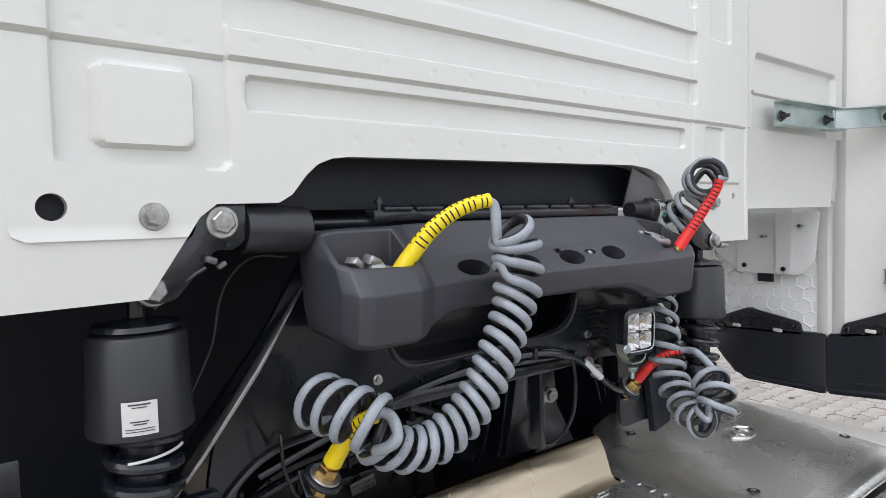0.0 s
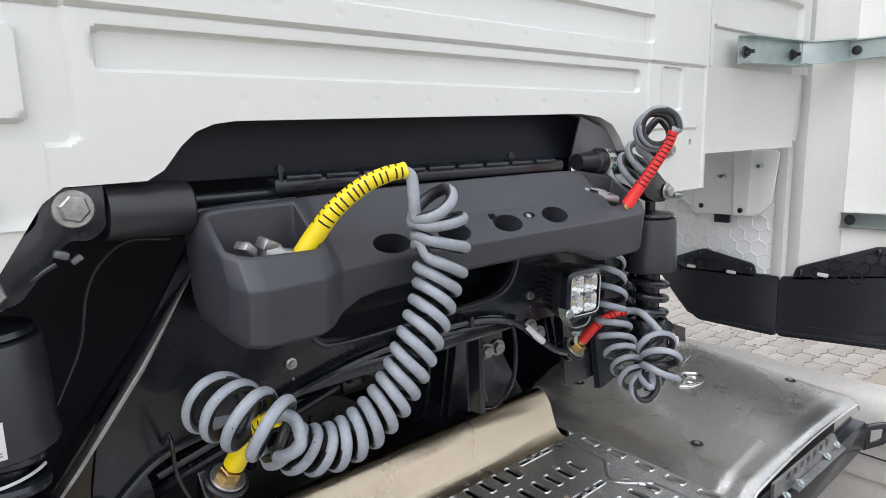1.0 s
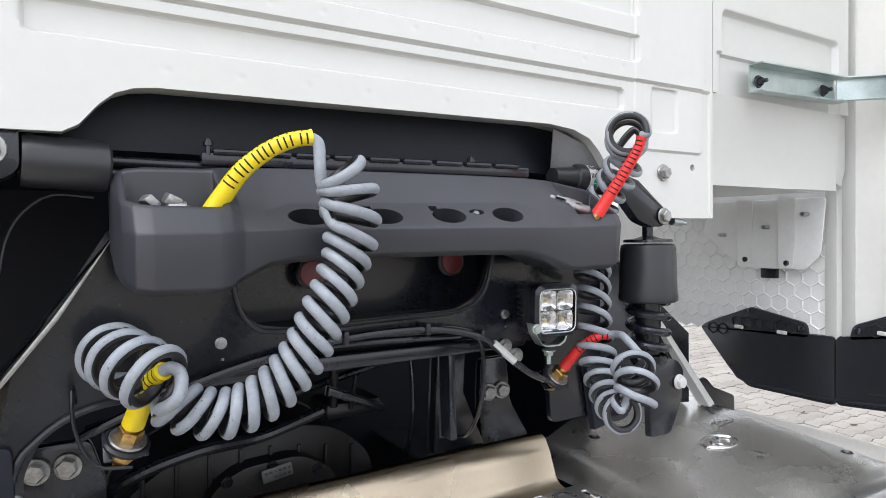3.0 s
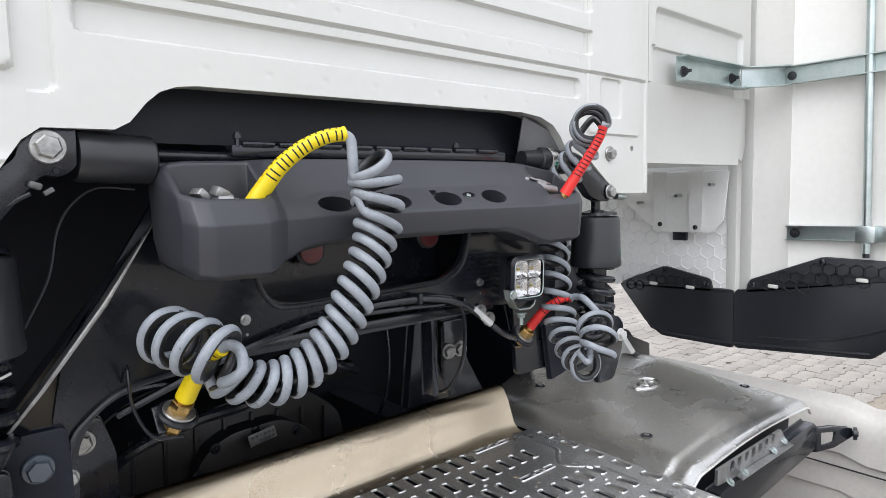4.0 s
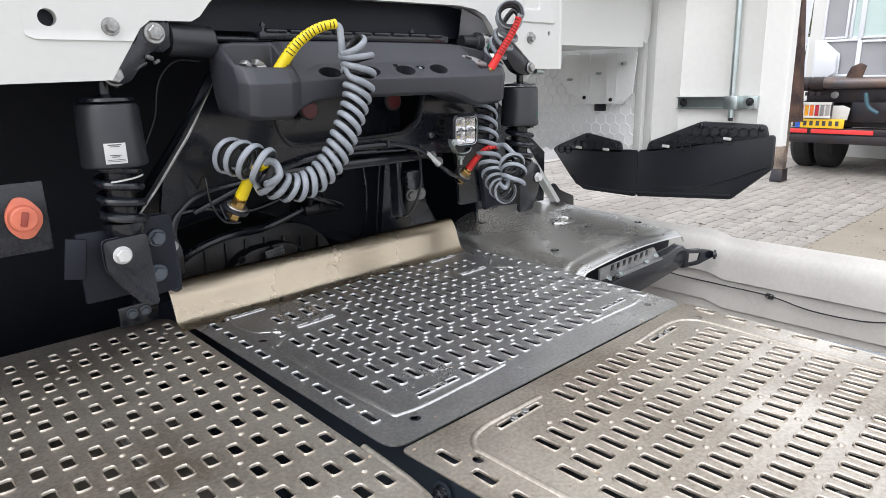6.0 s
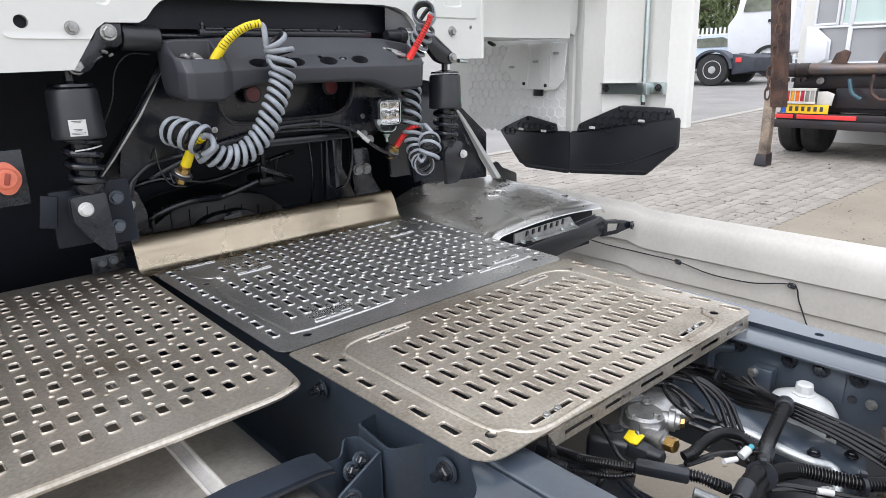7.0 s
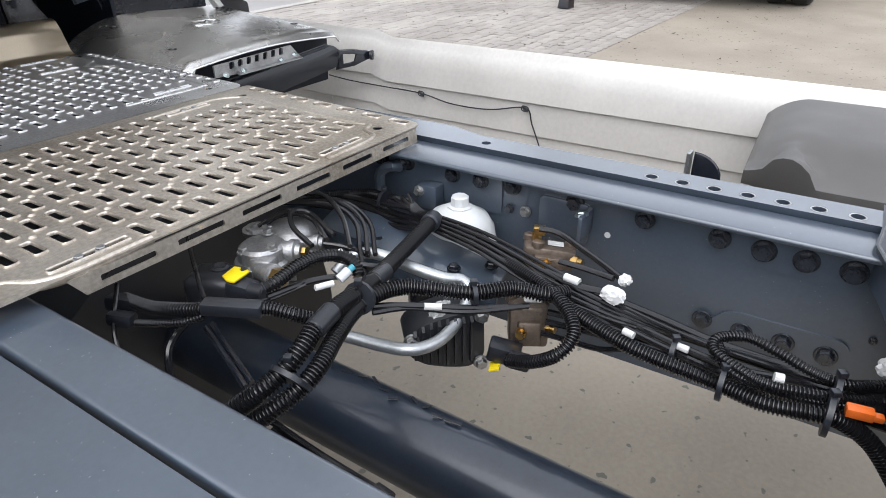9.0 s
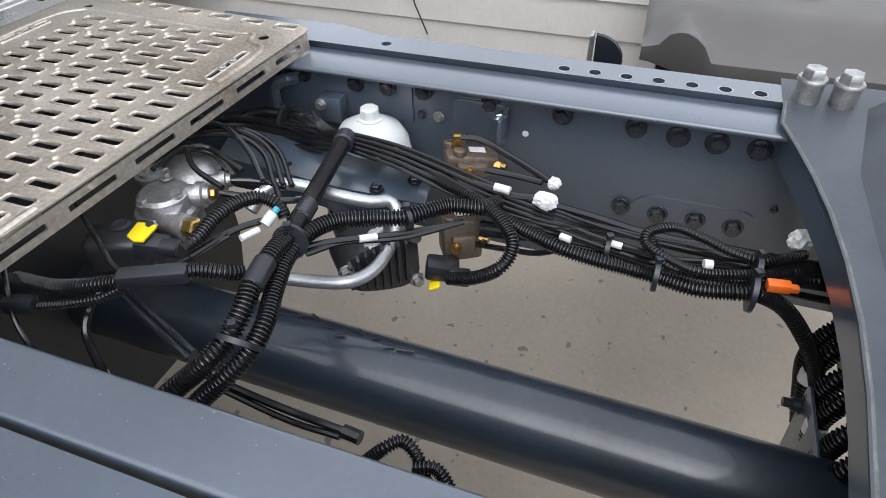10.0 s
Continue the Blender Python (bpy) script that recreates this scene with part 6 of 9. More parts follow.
for u in (-0.016, 0.016):
    for v in (-0.016, 0.016):
        # a square faceted cup with its diode
        bm = bmesh.new()
        loops = [[bm.verts.new(at_lamp(u + a, d, v + b)) for a, b in rounded([(-h, -h), (h, -h), (h, h), (-h, h)], h * 0.45, 2)] for h, d in ((0.0158, -0.0105), (0.0135, -0.0075), (0.0095, -0.0040), (0.0040, -0.0022))]
        for p, q in zip(loops, loops[1:]):
            for k in range(len(p)):
                bm.faces.new((p[k], p[(k + 1) % len(p)], q[(k + 1) % len(p)], q[k]))
        bm.faces.new(loops[-1])
        cup = part("led_cup", bm, refl.data.materials[0], refl, "", 8)
        bm = bmesh.new()
        lathe(bm, at_lamp(u, -0.0022, v), nrm, [(0, 0.0034), (0.0012, 0.0030)], 12)
        part("diode", bm, mat("pale_yellow_diode", (0.75, 0.62, 0.25), 0.4) if "pale_yellow_diode" not in bpy.data.materials else bpy.data.materials["pale_yellow_diode"], cup)
glass = bpy.data.materials.new("clear_lens")
glass.use_nodes = True
gb = glass.node_tree.nodes["Principled BSDF"]
gb.inputs["Transmission Weight"].default_value, gb.inputs["Roughness"].default_value, gb.inputs["IOR"].default_value = 1.0, 0.03, 1.45
bm = bmesh.new()
prism(bm, [at_lamp(u * 0.88, -0.012, v * 0.88) for u, v in face], -nrm * 0.002)
lens = part("lens", bm, glass, lamp, "clear plastic lens")
lens.visible_shadow = False
bm = bmesh.new()
o, i = [at_lamp(u * 1.0, -0.0115, v * 1.0) for u, v in face], [at_lamp(u * 0.82, -0.0150, v * 0.82) for u, v in face]
n = len(o)
vo, vi = [bm.verts.new(p) for p in o], [bm.verts.new(p) for p in i]
wo, wi = [bm.verts.new(p - nrm * 0.014) for p in o], [bm.verts.new(p - nrm * 0.014) for p in i]
for k in range(n):
    q = (k + 1) % n
    for a in ((vo[k], vo[q], vi[q], vi[k]), (vo[q], vo[k], wo[k], wo[q]), (vi[k], vi[q], wi[q], wi[k])):
        bm.faces.new(a)
part("bezel", bm, M_BLACK, lamp)
bm = bmesh.new()
ring = [at_lamp(u * 0.83, -0.0150, v * 0.83) for u, v in face]
tube(bm, ring + ring[:2], 0.0010, 8)
part("bright_rim", bm, M_ZINC, lamp, "thin bright rim round the lens")
bm = bmesh.new()
sheet(bm, [[V(x, y + dy, z) for x, y, z in ((0.197, -0.006, 1.322), (0.201, -0.006, 1.306), (0.213, -0.005, 1.290), (0.222, -0.004, 1.286), (0.250, -0.002, 1.285), (0.262, -0.001, 1.290), (0.268, 0.0, 1.300))] for dy in (0.0, 0.018)], (0.0025, 0, -0.0025))
part("bracket", bm, M_ZINC, lamp, "zinc-plated bracket")
bm = bmesh.new()
hexbolt(bm, (0.236, 0.006, 1.277), (0, 0, -1), 0.008, 0.009)
cyl(bm, (0.236, 0.006, 1.272), (0.236, 0.006, 1.255), 0.004, 10)
hexbolt(bm, (0.201, -0.007, 1.314), (-0.3, -1, 0), 0.006, 0.006)
pieces("bracket_bolt", bm, M_ZINC, lamp)

# bulkhead couplings for the hoses
for x, y, z, way, name in ((-0.352, 0.024, 1.243, V(0.22, -0.40, 0.75), "yellow"), (0.296, 0.048, 1.225, V(0.12, -0.60, 0.62), "red")):
    bc = thing("bulkhead_coupling", (x, y, z), "brass bulkhead coupling with steel washer", "coupling", "bulkhead couplings")
    w = way.normalized()
    c = V(x, y, z)
    bm = bmesh.new()
    lathe(bm, c - w * 0.008, w, [(0, 0.019), (0.002, 0.020), (0.004, 0.019)], 26)
    part("washer", bm, M_STEEL, bc, "bright steel washer")
    bm = bmesh.new()
    lathe(bm, c - w * 0.014, w, [(0, 0.024), (0.004, 0.025), (0.006, 0.022)], 26)
    part("rubber_ring", bm, M_RUBBER, bc)
    bm = bmesh.new()
    lathe(bm, c - w * 0.004, w, [(0, 0.0135), (0.012, 0.0135), (0.013, 0.012)], 6)
    lathe(bm, c - w * 0.034, w, [(0, 0.013), (0.018, 0.013)], 6)
    part("brass_nut", bm, M_BRASS, bc, "brass hexagon nuts")
    bm = bmesh.new()
    obox(bm, c - w * 0.013 + V(0.0, 0.012, -0.004), (0.046, 0.004, 0.036), (-40, 0, 0), 0.004)
    part("carrier_plate", bm, M_BLACK, bc)

# hoses and wires in front of the panel
line = thing("brake_line", (0.0, 0.07, 1.25), "black air line clipped along the frame panel", "air line")
for pts, r in (([(-0.40, 0.12, 1.22), (-0.30, 0.078, 1.270), (-0.20, 0.072, 1.298), (-0.08, 0.068, 1.316), (0.05, 0.066, 1.318), (0.14, 0.062, 1.300), (0.18, 0.052, 1.272), (0.23, 0.048, 1.235), (0.275, 0.052, 1.214)], 0.0055),
               ([(-0.02, 0.074, 1.318), (0.10, 0.070, 1.316), (0.148, 0.066, 1.288), (0.153, 0.070, 1.20), (0.160, 0.12, 1.13), (0.18, 0.20, 1.10)], 0.0035),
               ([(-0.40, 0.10, 1.262), (-0.405, 0.04, 1.30), (-0.404, 0.03, 1.255), (-0.385, 0.025, 1.215), (-0.35, 0.03, 1.205)], 0.0022)):
    bm = bmesh.new()
    tube(bm, spline(pts, 0.008), r, 8)
    part("hose", bm, M_BLACK, line)
bm = bmesh.new()
tube(bm, [V(0.166, 0.055, 1.288), V(0.182, 0.050, 1.272), V(0.200, 0.046, 1.256)], 0.0061, 8)
part("white_tag", bm, M_LABEL, line, "white printed tag")
for x, z in ((-0.08, 1.318), (0.05, 1.319), (0.15, 1.30)):
    bm = bmesh.new()
    box(bm, (x - 0.004, 0.058, z - 0.009), (x + 0.004, 0.080, z + 0.009), 0.002)
    part("clip", bm, M_RUBBER, line)
wire = thing("thin_wire", (-0.48, 0.05, 1.35), "thin grey wire hanging from the cab arm", "wire")
bm = bmesh.new()
tube(bm, spline([(-0.38, 0.055, 1.504), (-0.419, 0.06, 1.506), (-0.445, 0.06, 1.488), (-0.461, 0.06, 1.459), (-0.472, 0.06, 1.409), (-0.498, 0.06, 1.356)], 0.008), 0.0016, 6)
tube(bm, spline([(-0.49, 0.010, 1.500), (-0.51, 0.012, 1.488), (-0.54, 0.02, 1.462)], 0.008), 0.0022, 6)
part("strand", bm, M_PLASTIC, wire)
# rear lamps seen through the window in the panel
for x, z in ((-0.085, 1.402), (0.165, 1.412)):
    rl = thing("round_reflector", (x, 0.17, z), "dull red round reflector behind the frame panel", "reflector", "reflectors")
    bm = bmesh.new()
    lathe(bm, (x, 0.18, z), (-0.1, -1, 0), [(0, 0.024), (0.006, 0.024), (0.008, 0.021)], 28)
    part("rim", bm, M_PLASTIC, rl)
    bm = bmesh.new()
    lathe(bm, (x - 0.001, 0.171, z), (-0.1, -1, 0), [(0, 0.020), (0.002, 0.019), (0.003, 0.010)], 28)
    part("red_disc", bm, mat("dull_red_plastic", (0.20, 0.045, 0.05), 0.35) if "dull_red_plastic" not in bpy.data.materials else bpy.data.materials["dull_red_plastic"], rl)
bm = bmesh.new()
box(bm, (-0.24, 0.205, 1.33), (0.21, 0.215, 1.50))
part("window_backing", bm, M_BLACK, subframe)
# salmon-coloured switch and small things on the dark left side
sw = thing("battery_switch", (-0.69, 0.075, 1.20), "salmon plastic battery switch on a black plate", "switch")
bm = bmesh.new()
box(bm, (-0.76, 0.080, 1.205), (-0.655, 0.088, 1.320), 0.002)
part("base_plate", bm, M_BLACK, sw)
bm = bmesh.new()
prism(bm, [(x, 0.0795, z) for x, z in rounded([(-0.700, 1.299), (-0.682, 1.296), (-0.664, 1.272), (-0.665, 1.252), (-0.682, 1.230), (-0.700, 1.230), (-0.716, 1.250), (-0.716, 1.276)], 0.012)], (0, -0.006, 0), 0.002)
lathe(bm, (-0.692, 0.0735, 1.264), (0, -1, 0), [(0, 0.022), (0.010, 0.020), (0.012, 0.017)], 26)
part("body", bm, M_SALMON, sw)
bm = bmesh.new()
obox(bm, (-0.692, 0.0615, 1.264), (0.010, 0.006, 0.024), (0, 15, 0), 0.002)
part("key_slot", bm, mat("dark_salmon", (0.30, 0.06, 0.04), 0.5), sw)
ob = thing("clip_bracket", (-0.50, 0.25, 0.99), "two dark bolts on a small black bracket", "bracket")
for x in (-0.505, -0.478):
    bm = bmesh.new()
    hexbolt(bm, (x, 0.25, 1.004), (-0.2, -1, 0), 0.009, 0.010)
    part("bolt", bm, M_CHASSIS, ob)
bm = bmesh.new()
box(bm, (-0.53, 0.252, 0.975), (-0.45, 0.260, 1.02), 0.002)
part("plate", bm, M_BLACK, ob)
# pale sloping strut and black tab beside the cover
st = thing("wing_stay", (0.9, 0.2, 1.0), "pale painted sloping stay behind the damper", "stay")
bm = bmesh.new()
prism(bm, [(0.812, 0.40, 1.40), (0.828, 0.40, 1.40), (1.006, 0.25, 1.02), (0.984, 0.25, 1.015)], (0.0, 0.03, 0.0), 0.003)
part("stay_bar", bm, M_WHITE, st)
bm = bmesh.new()
prism(bm, [(0.70, 0.42, 1.42), (0.80, 0.40, 1.40), (0.97, 0.30, 1.20), (0.97, 0.30, 1.02), (0.66, 0.38, 1.02), (0.62, 0.42, 1.30)], (0.0, 0.02, 0.0), 0.003)
part("dark_web", bm, M_BLACK, st)
bm = bmesh.new()
prism(bm, [(x, 0.29, z) for x, z in rounded([(1.005, 0.96), (1.005, 1.075), (1.025, 1.078), (1.055, 1.050), (1.145, 1.015), (1.148, 0.96)], 0.008)], (0, 0.008, 0), 0.002)
part("black_tab", bm, M_RUBBER, st)

# ---- lines, valves and pump between the rails ----
M_PIPE = mat("dull_zinc_pipe", (0.46, 0.48, 0.49), 0.46, 0.85, 0.14, 20, 0.05, 200, 0.1)
M_LOOM = mat("black_corrugated_loom", (0.011, 0.011, 0.0125), 0.20, 0, 0.2, 30, 0.0, 200, 0.1)


def loom(name_label, base, runs, group="cable looms"):
    """A loom of conduits: each run is (points, radius, corrugated)."""
    th = thing("cable_loom", base, name_label, "cable loom", group)
    for pts, r, ribbed in runs:
        bm = bmesh.new()
        if ribbed:
            conduit(bm, pts, r, max(0.0040, r * 0.42))
        else:
            tube(bm, spline(pts, 0.006), r, 8)
        part("conduit" if ribbed else "cable", bm, M_LOOM, th)
    return th


def tie(th, p, way, r, w=0.006):
    """A cable tie with its head round a bundle."""
    bm = bmesh.new()
    wy, a, b = axes(way)
    lathe(bm, Vector(p) - wy * w / 2, wy, [(0, r), (0, r + 0.0015), (w, r + 0.0015), (w, r)], 16)
    obox(bm, Vector(p) + V(0, 0, r + 0.004), (0.009, 0.009, 0.007), (0, 0, 30), 0.001)
    part("cable_tie", bm, M_RUBBER, th)


def wrap(th, p0, p1, r, name="white_tag", m=None, label="white printed tag"):
    bm = bmesh.new()
    p0, p1 = Vector(p0), Vector(p1)
    if name == "white_tag":
        p1 = p0.lerp(p1, 0.55)
        r *= 0.80
    cyl(bm, p0, p1, r, 12)
    part(name, bm, m or M_LABEL, th, label)


main = loom("black corrugated cable loom branching between the rails", (0.0, -1.2, 0.85), [
    ([(0.202, -1.146, 0.880), (0.075, -1.166, 0.876), (-0.025, -1.192, 0.890), (-0.073, -1.196, 0.895), (-0.120, -1.201, 0.893), (-0.148, -1.206, 0.885), (-0.180, -1.204, 0.870), (-0.206, -1.191, 0.855), (-0.232, -1.158, 0.825), (-0.270, -1.111, 0.780)], 0.0112, True),
    ([(0.156, -1.393, 0.855), (0.130, -1.377, 0.860), (0.113, -1.336, 0.865), (0.070, -1.299, 0.870), (0.044, -1.256, 0.875), (0.020, -1.223, 0.880), (-0.016, -1.205, 0.882), (-0.057, -1.202, 0.878), (-0.101, -1.212, 0.872), (-0.145, -1.226, 0.866), (-0.179, -1.226, 0.856), (-0.206, -1.212, 0.842), (-0.232, -1.189, 0.820), (-0.270, -1.164, 0.790)], 0.0105, True),
    ([(0.208, -1.146, 0.876), (0.222, -1.170, 0.864), (0.208, -1.223, 0.857), (0.179, -1.287, 0.860), (0.155, -1.345, 0.862), (0.129, -1.393, 0.860), (0.101, -1.426, 0.850), (0.081, -1.433, 0.838), (0.062, -1.421, 0.822), (0.060, -1.389, 0.800), (0.065, -1.355, 0.785)], 0.0085, True),
    ([(0.156, -1.361, 0.856), (0.130, -1.408, 0.850), (0.118, -1.449, 0.844), (0.106, -1.495, 0.840), (0.103, -1.538, 0.836), (0.105, -1.573, 0.832), (0.106, -1.607, 0.828), (0.094, -1.652, 0.832), (0.095, -1.693, 0.838), (0.101, -1.720, 0.838), (0.109, -1.754, 0.818), (0.105, -1.781, 0.790), (0.104, -1.807, 0.750), (0.101, -1.832, 0.690)], 0.0095, True),
    ([(0.208, -1.140, 0.878), (0.222, -1.105, 0.876), (0.258, -1.061, 0.866), (0.280, -1.011, 0.855), (0.276, -0.960, 0.857), (0.252, -0.93, 0.858), (0.205, -0.88, 0.860)], 0.0090, True),
    ([(0.204, -1.136, 0.872), (0.246, -1.029, 0.850), (0.252, -0.958, 0.855), (0.218, -0.86, 0.860)], 0.0058, False),
    ([(0.200, -1.136, 0.868), (0.233, -1.036, 0.845), (0.237, -0.961, 0.850), (0.196, -0.86, 0.855)], 0.0058, False),
    ([(0.196, -1.136, 0.864), (0.222, -1.04, 0.838), (0.226, -0.96, 0.842), (0.19, -0.86, 0.85)], 0.005, False),
])
for p, q, r in (((-0.086, -1.197, 0.896), (-0.125, -1.202, 0.892), 0.0130), ((0.045, -1.174, 0.877), (0.005, -1.184, 0.884), 0.0128), ((0.216, -1.141, 0.877), (0.190, -1.148, 0.880), 0.0150), ((0.216, -1.192, 0.861), (0.222, -1.168, 0.864), 0.0115)):
    bm = bmesh.new()
    cyl(bm, p, q, r, 18, 0.002)
    part("tee_sleeve", bm, M_RUBBER, main)
for p, w, r in (((-0.040, -1.199, 0.888), (1, 0.2, -0.3), 0.020), ((-0.178, -1.215, 0.866), (0.8, 0, 0.5), 0.024), ((0.070, -1.299, 0.868), (0.7, -0.7, 0), 0.014), ((0.105, -1.607, 0.832), (0, -1, 0), 0.020), ((0.100, -1.712, 0.842), (0, -1, 0), 0.024), ((0.212, -1.215, 0.858), (0.3, -1, 0), 0.013), ((0.270, -1.0, 0.853), (0, 1, 0), 0.020)):
    tie(main, p, w, r)
left_loom = loom("black corrugated conduit with splice box near the rail", (-0.15, -1.08, 0.87), [
    ([(-0.106, -1.179, 0.890), (-0.121, -1.167, 0.900), (-0.131, -1.144, 0.905), (-0.147, -1.120, 0.905), (-0.161, -1.091, 0.905), (-0.172, -1.066, 0.900), (-0.185, -1.030, 0.895), (-0.188, -0.989, 0.885), (-0.181, -0.92, 0.870)], 0.0082, True),
    ([(-0.206, -0.983, 0.870), (-0.200, -1.021, 0.880), (-0.188, -1.051, 0.885), (-0.173, -1.073, 0.893)], 0.0050, True),
    ([(-0.06, -0.90, 0.90), (-0.11, -0.98, 0.895), (-0.14, -1.04, 0.88), (-0.12, -1.10, 0.89), (-0.07, -1.14, 0.905)], 0.0035, False),
    ([(-0.19, -0.93, 0.90), (-0.23, -0.97, 0.86), (-0.25, -1.02, 0.80)], 0.003, False),
    ([(-0.160, -1.020, 0.862), (-0.188, -1.022, 0.850), (-0.205, -1.030, 0.835), (-0.219, -1.050, 0.80), (-0.224, -1.065, 0.76)], 0.0048, False),
])
for off in (0.0, 0.009):
    bm = bmesh.new()
    cyl(bm, (-0.151 + off, -1.038, 0.850), (-0.203 + off, -1.168, 0.850), 0.0040, 10)
    part("thin_rod", bm, M_BLACK, left_loom)
for p, q in (((-0.212, -0.962, 0.872), (0.020, 0.034, 0.018)), ((-0.190, -0.930, 0.872), (0.022, 0.040, 0.020))):
    bm = bmesh.new()
    obox(bm, p, q, (5, 10, 25), 0.005)
    part("connector_block", bm, M_RUBBER, left_loom)
bm = bmesh.new()
obox(bm, (-0.1545, -1.105, 0.906), (0.021, 0.074, 0.017), (0, 0, 26), 0.004)
part("splice_box", bm, M_RUBBER, left_loom)
wrap(left_loom, (-0.2175, -1.046, 0.806), (-0.2215, -1.058, 0.784), 0.0060)
arch = loom("black corrugated conduit arching over the valve", (-0.05, -1.13, 0.9), [
    ([(-0.115, -1.117, 0.915), (-0.099, -1.124, 0.920), (-0.067, -1.126, 0.925), (-0.034, -1.133, 0.925), (-0.012, -1.148, 0.920), (-0.008, -1.167, 0.912), (-0.014, -1.178, 0.90)], 0.0082, True),
    ([(-0.115, -1.12, 0.905), (-0.06, -1.14, 0.905), (-0.02, -1.165, 0.90)], 0.0040, False),
    ([(0.015, -1.07, 0.90), (0.03, -1.02, 0.91), (0.06, -0.99, 0.915), (0.085, -1.00, 0.905), (0.07, -1.06, 0.89)], 0.0040, False),
    ([(0.10, -0.93, 0.90), (0.125, -1.01, 0.905), (0.12, -1.06, 0.89), (0.08, -1.10, 0.87), (0.02, -1.16, 0.86)], 0.0040, False),
    ([(0.11, -0.93, 0.90), (0.135, -1.01, 0.908), (0.13, -1.065, 0.89), (0.085, -1.11, 0.868)], 0.0040, False),
    ([(0.12, -0.93, 0.90), (0.145, -1.01, 0.905), (0.14, -1.07, 0.885), (0.09, -1.12, 0.865)], 0.0040, False),
    ([(0.105, -0.93, 0.91), (0.13, -0.985, 0.916), (0.112, -1.04, 0.90), (0.07, -1.09, 0.88)], 0.0040, False),
])
wrap(arch, (-0.048, -1.165, 0.903), (-0.088, -1.148, 0.906), 0.0052)
wrap(arch, (-0.040, -1.168, 0.905), (-0.025, -1.172, 0.912), 0.0065, "plug_body", M_BOTTLE, "white connector")
wrap(arch, (-0.026, -1.172, 0.912), (-0.018, -1.174, 0.915), 0.0042, "blue_clip", mat("blue_clip", (0.06, 0.30, 0.38), 0.4), "pale blue clip")
wrap(arch, (0.005, -1.135, 0.905), (0.020, -1.115, 0.912), 0.0045)
